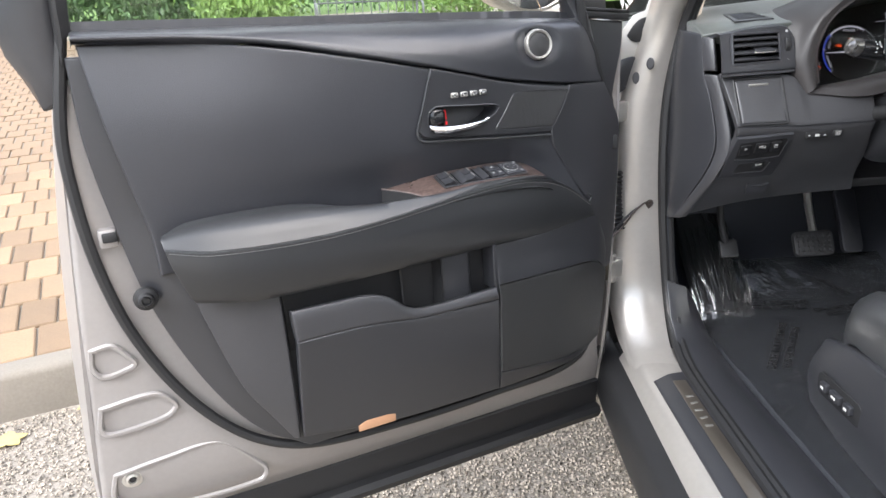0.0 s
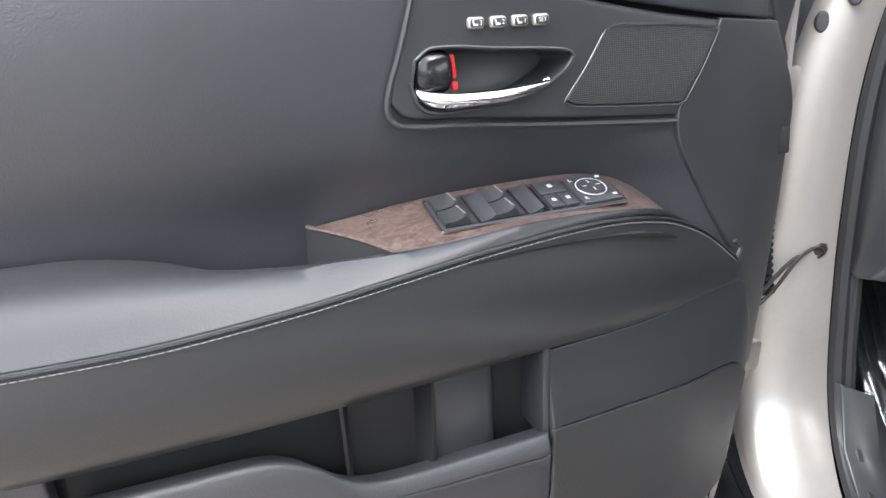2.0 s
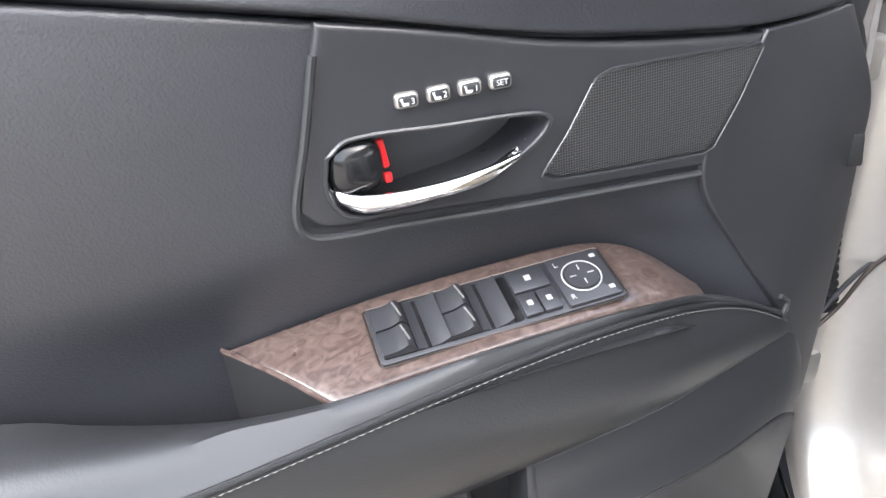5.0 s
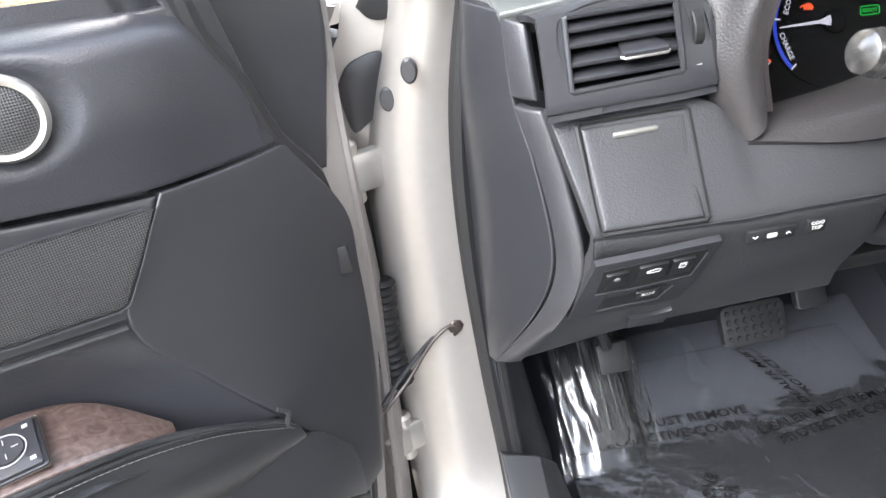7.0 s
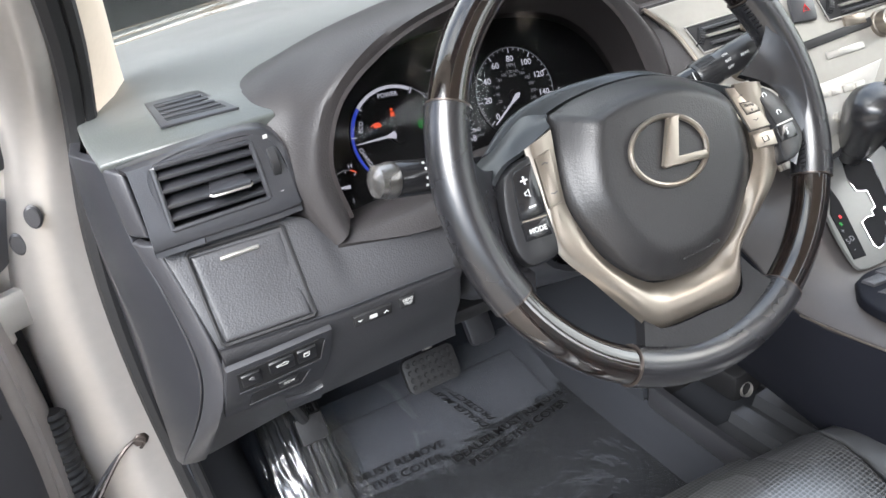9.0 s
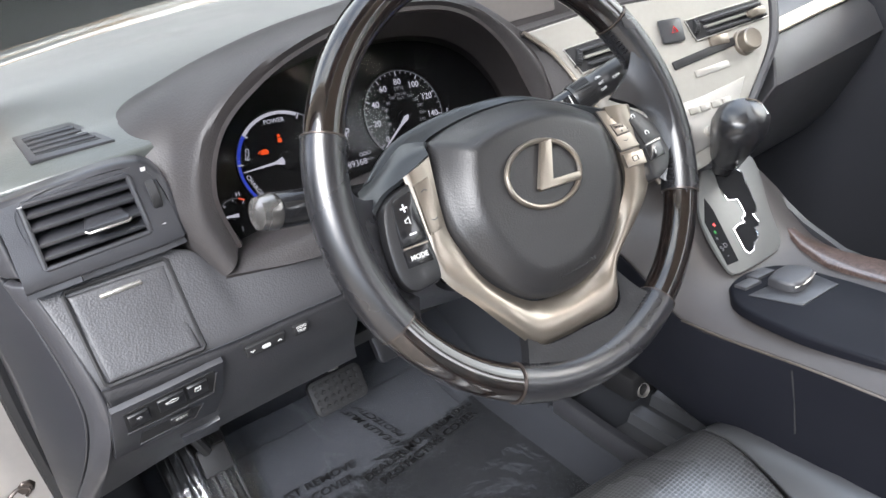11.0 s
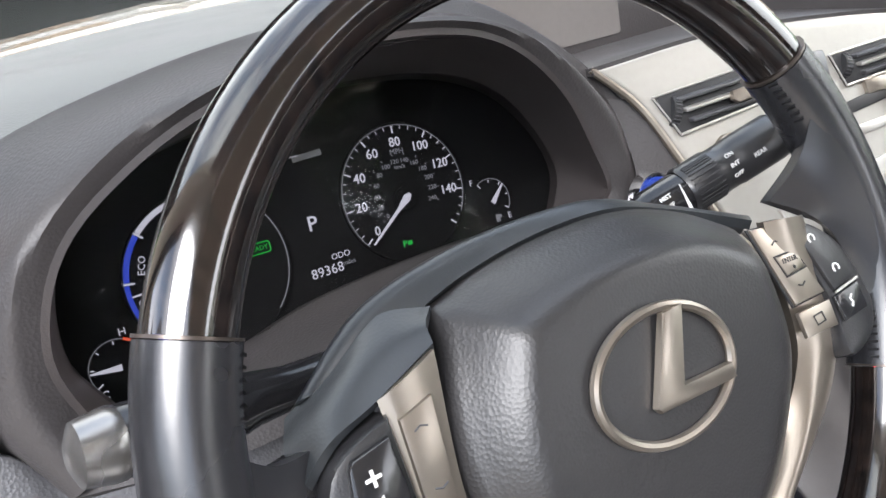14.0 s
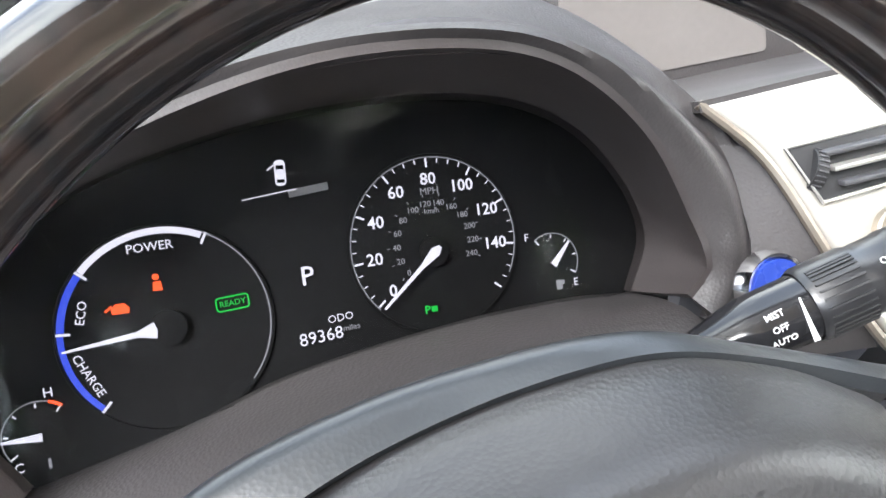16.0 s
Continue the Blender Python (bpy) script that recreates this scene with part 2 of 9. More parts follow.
def skin(curves, nu=24, nv=12, r=0.0, thick=0.004, out=(0, 0, 1), hole=None, plane=(0, 2), whole=False):
    """A sheet with thickness through some curves, its edges rolled over by r; hole: an outline left open, in two of the axes."""
    first = np.array([cr(c, 12) for c in curves])
    lu = np.linalg.norm(np.diff(first, axis=1), axis=2).sum(1).mean()
    lv = np.linalg.norm(np.diff(first, axis=0), axis=2).sum(0).mean()
    su, sv = steps(nu, r / max(lu, 1e-6)), steps(nv, r / max(lv, 1e-6))
    rows = np.array([cr(c, 0, su) for c in curves])
    g = np.array([cr(rows[:, i], 0, sv) for i in range(len(su))]).transpose(1, 0, 2)
    nv, nu = g.shape[:2]
    n = np.cross(np.gradient(g, axis=1), np.gradient(g, axis=0))
    n /= np.linalg.norm(n, axis=2, keepdims=True) + 1e-12
    side = n @ np.array(out, float)
    n = np.where(side[..., None] < 0, -n, n) if not whole else (-n if side.mean() < 0 else n)
    if r > 0:
        alen_u = np.linalg.norm(np.diff(g, axis=1), axis=2).sum(1)[:, None]
        alen_v = np.linalg.norm(np.diff(g, axis=0), axis=2).sum(0)[None]
        du = np.minimum(su, 1 - su)[None] * alen_u
        dv = np.minimum(sv, 1 - sv)[:, None] * alen_v
        s = r - np.minimum(np.minimum(du, dv), r)
        g = g - n * (r - np.sqrt(np.maximum(r * r - s * s, 0)))[..., None]
    back = g - n * thick
    bm = bmesh.new()
    a = [[bm.verts.new(v) for v in row] for row in g]
    b = [[bm.verts.new(v) for v in row] for row in back]
    for j in range(nv - 1):
        for i in range(nu - 1):
            if hole is not None and inside(g[j:j + 2, i:i + 2].reshape(4, 3).mean(0)[list(plane)], hole):
                continue
            bm.faces.new((a[j][i], a[j][i + 1], a[j + 1][i + 1], a[j + 1][i]))
            bm.faces.new((b[j][i], b[j + 1][i], b[j + 1][i + 1], b[j][i + 1]))
    ring = [(0, i) for i in range(nu)] + [(j, nu - 1) for j in range(1, nv)] + [(nv - 1, i) for i in range(nu - 2, -1, -1)] + [(j, 0) for j in range(nv - 2, 0, -1)]
    for (j, i), (k, l) in zip(ring, ring[1:] + ring[:1]):
        if hole is not None and inside(((g[j, i] + g[k, l]) / 2)[list(plane)], hole):
            continue
        bm.faces.new((a[j][i], b[j][i], b[k][l], a[k][l]))
    bmesh.ops.recalc_face_normals(bm, faces=bm.faces)
    return bm


def inside(p, poly):
    hit = False
    for (x1, y1), (x2, y2) in zip(poly, poly[1:] + poly[:1]):
        if (y1 > p[1]) != (y2 > p[1]) and p[0] < (x2 - x1) * (p[1] - y1) / (y2 - y1) + x1:
            hit = not hit
    return hit


def bowl(rim, floor, n=40, k=6, thick=0.002):
    """A hollow from a closed 3D rim down to a smaller closed floor, and its bottom."""
    a, b = cr(rim + rim[:1], n + 1)[:-1], cr(floor + floor[:1], n + 1)[:-1]
    bm = bmesh.new()
    rings = []
    for j in range(k + 1):
        t = j / k
        w = math.sin(t * math.pi / 2)
        rings.append([bm.verts.new(p + (q - p) * np.array([1 - math.cos(t * math.pi / 2)] * 3) * 0.6 + (q - p) * w * 0.4) for p, q in zip(a, b)])
    for r0, r1 in zip(rings, rings[1:]):
        for i in range(n):
            bm.faces.new((r0[i], r0[(i + 1) % n], r1[(i + 1) % n], r1[i]))
    bm.faces.new(rings[-1])
    return bm


def tube(path, rad, n=8, closed=False, squash=1.0, rads=None):
    """A round bar along a path; rads: radii at even steps along it."""
    p = np.array(path, float)
    m = len(p)
    bm = bmesh.new()
    up = Vector((0.12, 0.31, 0.94)).normalized()
    rings = []
    for i in range(m):
        a = p[(i - 1) % m] if closed or i else p[i]
        b = p[(i + 1) % m] if closed or i < m - 1 else p[i]
        t = Vector(b - a).normalized()
        x = t.cross(up).normalized()
        y = x.cross(t).normalized()
        up = y
        rr = rad if rads is None else float(np.interp(i / (m - 1), np.linspace(0, 1, len(rads)), rads))
        rings.append([bm.verts.new(Vector(p[i]) + x * rr * math.cos(f) + y * rr * squash * math.sin(f)) for f in [k * math.tau / n for k in range(n)]])
    for i in range(m if closed else m - 1):
        r0, r1 = rings[i], rings[(i + 1) % m]
        for k in range(n):
            bm.faces.new((r0[k], r0[(k + 1) % n], r1[(k + 1) % n], r1[k]))
    if not closed:
        bm.faces.new(rings[0][::-1])
        bm.faces.new(rings[-1])
    bmesh.ops.recalc_face_normals(bm, faces=bm.faces)
    return bm


def rbox(sx, sy, sz, bevel, m=None, seg=2, taper=1.0):
    """A block with rounded edges, centred; taper shrinks its top."""
    bm = bmesh.new()
    bmesh.ops.create_cube(bm, size=1)
    for v in bm.verts:
        k = taper if v.co.z > 0 else 1.0
        v.co = Vector((v.co.x * sx * k, v.co.y * sy * k, v.co.z * sz))
    if bevel:
        bmesh.ops.bevel(bm, geom=bm.edges[:], offset=bevel, segments=seg, affect="EDGES", profile=0.5)
    if m is not None:
        bm.transform(m)
    return bm


def lathe(profile, n=24, m=None):
    """Radius and height pairs, turned round z."""
    bm = bmesh.new()
    rings = []
    for r, z in profile:
        rings.append([bm.verts.new((0, 0, z))] if r < 1e-6 else [bm.verts.new((r * math.cos(k * math.tau / n), r * math.sin(k * math.tau / n), z)) for k in range(n)])
    for r0, r1 in zip(rings, rings[1:]):
        for k in range(n):
            f = [r0[k % len(r0)], r0[(k + 1) % len(r0)], r1[(k + 1) % len(r1)], r1[k % len(r1)]]
            bm.faces.new(list(dict.fromkeys(f)))
    bmesh.ops.recalc_face_normals(bm, faces=bm.faces)
    if m is not None:
        bm.transform(m)
    return bm


def prism(outline, h, bevel=0.0, m=None, seg=2):
    """An outline in x and y raised by h, with its upper edge rounded."""
    bm = bmesh.new()
    lo = [bm.verts.new((x, y, 0)) for x, y in outline]
    hi = [bm.verts.new((x, y, h)) for x, y in outline]
    k = len(lo)
    bm.faces.new(lo[::-1])
    bm.faces.new(hi)
    for i in range(k):
        bm.faces.new((lo[i], lo[(i + 1) % k], hi[(i + 1) % k], hi[i]))
    bmesh.ops.recalc_face_normals(bm, faces=bm.faces)
    if bevel:
        top = [e for e in bm.edges if e.verts[0].co.z > h * 0.5 and e.verts[1].co.z > h * 0.5]
        bmesh.ops.bevel(bm, geom=top, offset=bevel, segments=seg, affect="EDGES", profile=0.5)
    if m is not None:
        bm.transform(m)
    return bm


def merge(*bms):
    """Joins several bmeshes into the first."""
    for b in bms[1:]:
        me = bpy.data.meshes.new("join")
        b.to_mesh(me)
        b.free()
        bms[0].from_mesh(me)
        bpy.data.meshes.remove(me)
    return bms[0]


def smooth_outline(pts, n=48):
    return [(float(p[0]), float(p[1])) for p in cr([(*q, 0) for q in pts] + [(*pts[0], 0)], n + 1)[:-1]]


def round_rect(w, h, r, k=4):
    out = []
    for cx, cy, a0 in ((w / 2 - r, h / 2 - r, 0), (-w / 2 + r, h / 2 - r, 90), (-w / 2 + r, -h / 2 + r, 180), (w / 2 - r, -h / 2 + r, 270)):
        for i in range(k + 1):
            a = radians(a0 + 90 * i / k)
            out.append((cx + r * math.cos(a), cy + r * math.sin(a)))
    return out


def axes(o, x, y):
    """The pose at o whose x and y axes lie along x and (nearly) y."""
    x = Vector(x).normalized()
    z = x.cross(Vector(y)).normalized()
    y = z.cross(x)
    return Matrix(((x.x, y.x, z.x, o[0]), (x.y, y.y, z.y, o[1]), (x.z, y.z, z.z, o[2]), (0, 0, 0, 1)))


def thing(name, label, category, m=None, group="", kind=""):
    ob = new(name)
    ob.empty_display_size = 0.05
    if m is not None:
        ob.matrix_basis = m
    return tagged(ob, label, category, group, kind)


def part(name, bm, material, parent=None, label="", smooth=38, inv=None):
    """Links a bmesh as one mesh object under a thing or a part."""
    me = bpy.data.meshes.new(name)
    bm.to_mesh(me)
    bm.free()
    return part_me(name, me, material, parent, label, smooth, inv)


def part_me(name, me, material, parent=None, label="", smooth=38, inv=None):
    me.materials.append(material)
    me.polygons.foreach_set("use_smooth", [True] * len(me.polygons))
    me.set_sharp_from_angle(angle=radians(smooth))
    ob = new(name, me)
    if parent is not None:
        ob.parent = parent
        if parent.parent is None and parent.type == "EMPTY" and parent.get("in_world"):
            ob.matrix_parent_inverse = parent.matrix_basis.inverted()
    return tagged(ob, label)


def world_thing(name, label, category, base, group="", kind=""):
    """A thing at base whose parts are given in the world's own metres."""
    ob = thing(name, label, category, Matrix.Translation(base), group, kind)
    ob["in_world"] = True
    return ob


def lettering(body, size, m, material, parent, name="lettering", align="CENTER", bold=0.0):
    cu = bpy.data.curves.new(name, "FONT")
    cu.body, cu.size, cu.extrude, cu.resolution_u, cu.offset = body, size, 0.0002, 2, bold * size
    cu.align_x, cu.align_y = align, "CENTER"
    ob = new(name, cu)
    bpy.context.view_layer.update()
    me = bpy.data.meshes.new_from_object(ob)
    bpy.data.objects.remove(ob)
    bpy.data.curves.remove(cu)
    me.transform(m)
    return part_me(name, me, material, parent)
# ---- outside: drive, kerb, brick pavement, planting ----
GRAVEL = mat("gravel_asphalt", (0.15, 0.132, 0.11), 0.9, var=0.2, vscale=3, bump=1.0, bscale=150, cells=True, fine=0.7)
PEBBLE = mat("gravel_stone", (0.24, 0.205, 0.165), 0.85, var=0.35, vscale=30)
KERB = mat("kerb_concrete", (0.15, 0.132, 0.108), 0.9, var=0.25, vscale=5, bump=0.5, bscale=120, fine=0.2)
BRICK = mat("paver_brick", (0.165, 0.112, 0.068), 0.85, var=0.2, vscale=6, bump=0.4, bscale=150, fine=0.2)
for m_ in (BRICK, PEBBLE):
    nt = m_.node_tree
    oi = nt.nodes.new("ShaderNodeObjectInfo" if m_ is BRICK else "ShaderNodeNewGeometry")
    hs = nt.nodes.new("ShaderNodeHueSaturation")
    mr = nt.nodes.new("ShaderNodeMapRange")
    mr.inputs["To Min"].default_value, mr.inputs["To Max"].default_value = (0.75, 1.25) if m_ is BRICK else (0.2, 1.9)
    nt.links.new(oi.outputs["Random" if m_ is BRICK else "Random Per Island"], mr.inputs["Value"])
    b = nt.nodes["Principled BSDF"]
    src = b.inputs["Base Color"].links[0].from_socket
    nt.links.new(src, hs.inputs["Color"])
    nt.links.new(mr.outputs[0], hs.inputs["Value"])
    nt.links.new(hs.outputs[0], b.inputs["Base Color"])
LEAF = mat("shrub_leaf", (0.13, 0.22, 0.045), 0.55, var=0.5, vscale=9)
LEAF_DARK = mat("hedge_leaf", (0.045, 0.095, 0.025), 0.6, var=0.5, vscale=7)
GRASS = mat("lawn", (0.10, 0.17, 0.04), 0.9, var=0.3, vscale=3, bump=0.8, bscale=90)
MULCH = mat("mulch", (0.10, 0.075, 0.055), 0.95, var=0.4, vscale=12, bump=0.9, bscale=60)
IRON = mat("grey_iron", (0.10, 0.105, 0.11), 0.6, var=0.2, vscale=20)
DRY_LEAF = mat("dry_leaf", (0.45, 0.36, 0.14), 0.7, var=0.3, vscale=40)

bm = bmesh.new()
bmesh.ops.create_grid(bm, x_segments=2, y_segments=2, size=400)
tagged(part("ground", bm, GRAVEL), "grey brown gravel asphalt drive", "ground", kind="structure")
KX, KY = Vector((0.906, 0.423, 0)), Vector((-0.423, 0.906, 0))
KO = Vector((-2.31, 0.90, 0))
kerb_m = Matrix(((KX.x, KY.x, 0, KO.x), (KX.y, KY.y, 0, KO.y), (0, 0, 1, 0), (0, 0, 0, 1)))
for i in range(-4, 5):
    bm = rbox(1.49, 0.16, 0.30, 0.02, pose(i * 1.5, 0.08, 0.0, 0, 0, 0), 3)
    for v in bm.verts:
        if v.co.z > 0 and v.co.y < 0.08:
            v.co.y += 0.03 * max(v.co.z, 0) / 0.15
    bm.transform(kerb_m)
    k = tagged(part("kerb", bm, KERB), "weathered concrete kerb stone along the drive", "kerb", "kerb stones", "structure")
bm = bmesh.new()
rnd = random.Random(4)
for i in range(26000):
    s = rnd.uniform(0.003, 0.008)
    if i < 17000:
        x, y = rnd.uniform(-1.3, -0.3), rnd.uniform(0.0, 1.0)
    else:
        p = KO + KX * rnd.uniform(-0.6, 0.9) - KY * rnd.uniform(0.0, 0.6)
        x, y = p.x, p.y
    q = [bm.verts.new((x + s * rnd.uniform(0.6, 1.2) * a, y + s * rnd.uniform(0.6, 1.2) * b, max(0.0, s * 0.5 + s * 0.55 * c))) for a, b, c in ((1, 0, 0), (-1, 0.2, 0), (0.1, 1, 0), (0, -1, 0), (0.1, 0.1, 1))]
    for f in ((0, 2, 4), (2, 1, 4), (1, 3, 4), (3, 0, 4)):
        bm.faces.new([q[k] for k in f])
tagged(part("gravel", bm, PEBBLE), "loose small grey and tan stones", "gravel", kind="stuff")
RISE = kerb_m @ pose(0, 0.16, 0.135, 5) @ pose(0, -0.16, -0.135)
pave = tagged(part("pavement", rbox(24, 14.0, 0.14, 0.0, RISE @ pose(-2.0, 7.16, 0.065)), KERB), "tan and red brick pavement behind the kerb", "pavement", kind="structure")
brick_me = bpy.data.meshes.new("brick")
bm = rbox(0.122, 0.232, 0.05, 0.005, None, 1)
bm.to_mesh(brick_me)
bm.free()
brick_me.materials.append(BRICK)
n_ = 0
for j in range(11):
    for i in range(-16, 11):
        x = i * 0.13 + (0.065 if j % 2 else 0)
        b = new("brick", brick_me)
        b.parent = pave
        b.matrix_basis = RISE @ pose(x, 0.28 + j * 0.24, 0.122 + rnd.uniform(-0.002, 0.002), rnd.uniform(-0.6, 0.6), rnd.uniform(-0.6, 0.6), rnd.uniform(-0.8, 0.8))
        n_ += 1
vs, fs = [], []
for j in range(38):
    for i in range(70):
        x, y, h, e = -3.0 + i * 0.13 + (0.065 if j % 2 else 0), 2.92 + j * 0.24, 0.122 + rnd.uniform(0.020, 0.027), 0.004
        k = len(vs)
        for dx, dy, z in ((-0.061, -0.116, 0.12), (0.061, -0.116, 0.12), (0.061, 0.116, 0.12), (-0.061, 0.116, 0.12), (-0.061 + e, -0.116 + e, h), (0.061 - e, -0.116 + e, h), (0.061 - e, 0.116 - e, h), (-0.061 + e, 0.116 - e, h)):
            vs.append(RISE @ Vector((x + dx, y + dy, z)))
        fs += [(k + 4, k + 5, k + 6, k + 7), (k, k + 1, k + 5, k + 4), (k + 1, k + 2, k + 6, k + 5), (k + 2, k + 3, k + 7, k + 6), (k + 3, k, k + 4, k + 7)]
me = bpy.data.meshes.new("bricks")
me.from_pydata(vs, [], fs)
tagged(part_me("far_bricks", me, BRICK, pave), kind="stuff")
for x, y, a, s in ((-0.02, -0.14, 20, 1.0), (0.26, -0.04, 80, 0.8), (0.33, -0.03, 10, 0.9), (0.45, -0.05, 50, 0.8), (0.2, -0.05, 130, 0.7)):
    c = kerb_m @ pose(x, y, 0.014, 8, 6, a)
    pts = [(0.045 * s * math.cos(f) * (1 + 0.25 * math.cos(5 * f)), 0.035 * s * math.sin(f) * (1 + 0.25 * math.cos(5 * f))) for f in [k * math.tau / 20 for k in range(20)]]
    tagged(part("dry_leaf", prism(pts, 0.002, 0, c), DRY_LEAF), "dry yellow fallen leaf lying on gravel", "leaf", "fallen leaves")
tagged(part("lawn", rbox(60, 40, 0.12, 0.0, RISE @ pose(0, 34.2, 0.06)), GRASS), "green lawn beyond the brick pavement", "lawn", kind="structure")


def leaves(n, spread, size, seed, lift=0.0):
    """Many small folded leaves in uneven clumps."""
    r = random.Random(seed)
    clumps = [(Vector((r.uniform(-1, 1), r.uniform(-1, 1), r.uniform(0.1, 1))), r.uniform(0.18, 0.42)) for _ in range(16)]
    out = bmesh.new()
    for _ in range(n):
        c, w = clumps[r.randrange(16)]
        p = c + Vector((r.gauss(0, w), r.gauss(0, w), r.gauss(0, w * 0.8)))
        if p.z < 0:
            continue
        p = Vector((p.x * spread[0], p.y * spread[1], p.z * spread[2] + lift))
        e = Euler((r.uniform(0, 6), r.uniform(0, 6), r.uniform(0, 6)))
        s = size * r.uniform(0.6, 1.3)
        q = [out.verts.new(p + e.to_matrix() @ (Vector(v) * s)) for v in ((-1, 0, 0), (0, 0.4, 0.15), (1, 0, 0), (0, -0.4, 0.15))]
        out.faces.new((q[0], q[1], q[2]))
        out.faces.new((q[0], q[2], q[3]))
    return out


def shrub(x, y, spread, size, seed, n, leaf_m, label):
    o = RISE @ Vector((x, y, 0.14))
    s = thing("shrub", label, "shrub", Matrix.Translation(o), "shrubs behind the pavement")
    for k in range(4):
        a = k * 1.7 + seed
        part("stem", tube(cr([(0, 0, 0), (0.1 * math.cos(a), 0.1 * math.sin(a), spread[2] * 0.4), (0.5 * spread[0] * math.cos(a), 0.5 * spread[1] * math.sin(a), spread[2] * 0.9)], 8), 0.012, 5, rads=[0.014, 0.006]), MULCH, s)
    part("foliage", leaves(n, spread, size, seed), leaf_m, s)
    return s


def kerb_xy(x, y):
    r = Vector((x, y, 0)) - KO
    return r.dot(KX), r.dot(KY)


for i, (x, y, sp, sz, n, m_, lab) in enumerate((
        (-5.1, 9.9, (0.50, 0.5, 0.95), 0.06, 2200, LEAF_DARK, "dark green shrub with glossy leaves"),
        (-3.65, 9.9, (0.55, 0.5, 0.80), 0.055, 3000, LEAF, "bright green leafy shrub beside the bench"),
        (-0.70, 11.2, (0.70, 0.5, 0.75), 0.055, 2600, LEAF, "wide low yellow green shrub"))):
    shrub(*kerb_xy(x, y), sp, sz, 3 + i, n, m_, lab)
o = RISE @ Vector((0.0, 15.0, 0.1))
hedge = tagged(part("hedge", leaves(12000, (7.0, 0.8, 1.5), 0.10, 77), LEAF_DARK), "tall dense green hedge far behind the bench", "hedge", kind="stuff")
hedge.matrix_basis = Matrix.Translation(o) @ Matrix.Rotation(radians(25), 4, "Z")
# an unseen ring of trees all round the drive, added to block low sky light
rnd = random.Random(12)
bm = bmesh.new()
for i in range(9000):
    a = rnd.uniform(0, math.tau)
    top = 5.5 + 2.2 * noise.noise(Vector((math.cos(a) * 6, math.sin(a) * 6, 3))) + 1.2 * noise.noise(Vector((math.cos(a) * 25, math.sin(a) * 25, 5)))
    p = Vector((math.cos(a), math.sin(a), 0)) * rnd.uniform(27, 31) + Vector((0, 0, top * rnd.uniform(0, 1) ** 0.7))
    e = Euler((rnd.uniform(0, 6), rnd.uniform(0, 6), rnd.uniform(0, 6))).to_matrix()
    s = rnd.uniform(0.35, 0.7)
    q = [bm.verts.new(p + e @ (Vector(v) * s)) for v in ((-1, 0, 0), (0, 0.6, 0.2), (1, 0, 0), (0, -0.6, 0.2))]
    bm.faces.new((q[0], q[1], q[2]))
    bm.faces.new((q[0], q[2], q[3]))
tagged(part("added_woods", bm, mat("far_leaf", (0.075, 0.115, 0.04), 0.7, var=0.5, vscale=0.3)), "added ring of leafy green trees that blocks the horizon glow", "woods", kind="stuff")

bo = RISE @ pose(*kerb_xy(-1.75, 8.4), 0.145, 0, 0, -14)
bench = thing("garden_bench", "grey iron garden bench with a lattice back", "bench", bo)
for i in range(6):
    part("seat_slat", rbox(1.3, 0.05, 0.015, 0.004, pose(0, -0.2 + i * 0.075, 0.44)), IRON, bench)
for z in (0.50, 0.66, 0.86):
    part("back_rail", tube(cr([(-0.65, 0.22, z), (0, 0.22 + 0.02, z + (0.06 if z > 0.8 else 0)), (0.65, 0.22, z)], 12), 0.012, 6), IRON, bench)
for i in range(12):
    x = -0.6 + i * 0.109
    part("back_bar", tube([(x, 0.225, 0.50), (x, 0.225, 0.88)], 0.007, 5), IRON, bench)
    if i < 11:
        part("lattice_bar", tube([(x, 0.225, 0.66), (x + 0.109, 0.225, 0.86)], 0.005, 5), IRON, bench)
        part("lattice_bar", tube([(x, 0.225, 0.86), (x + 0.109, 0.225, 0.66)], 0.005, 5), IRON, bench)
for x in (-0.65, 0.65):
    part("leg", tube(cr([(x, -0.22, 0), (x, -0.22, 0.44), (x, -0.24, 0.60), (x, -0.18, 0.66), (x, 0.2, 0.66)], 16), 0.016, 6), IRON, bench)
    part("leg", tube([(x, 0.24, 0), (x, 0.22, 0.45), (x, 0.24, 0.9)], 0.016, 6), IRON, bench)
# ---- the open driver's door; x runs from hinge to latch, y into the cabin, z up ----
door = thing("driver_door", "open silver front car door with a black leather inner panel", "car door", pose(-0.543, 0.385, 0, 0, 0, 205))
IN = (0, 1, 0)


def dcurve(z, *pairs):
    return [(u, d, z) for u, d in pairs]


HANDLE_HOLE = [(0.487, 0.990), (0.490, 0.972), (0.484, 0.957), (0.470, 0.952), (0.430, 0.954), (0.392, 0.961), (0.366, 0.975), (0.358, 0.986), (0.366, 0.991), (0.42, 0.995), (0.474, 0.998)]
HOLE = smooth_outline(HANDLE_HOLE, 40)

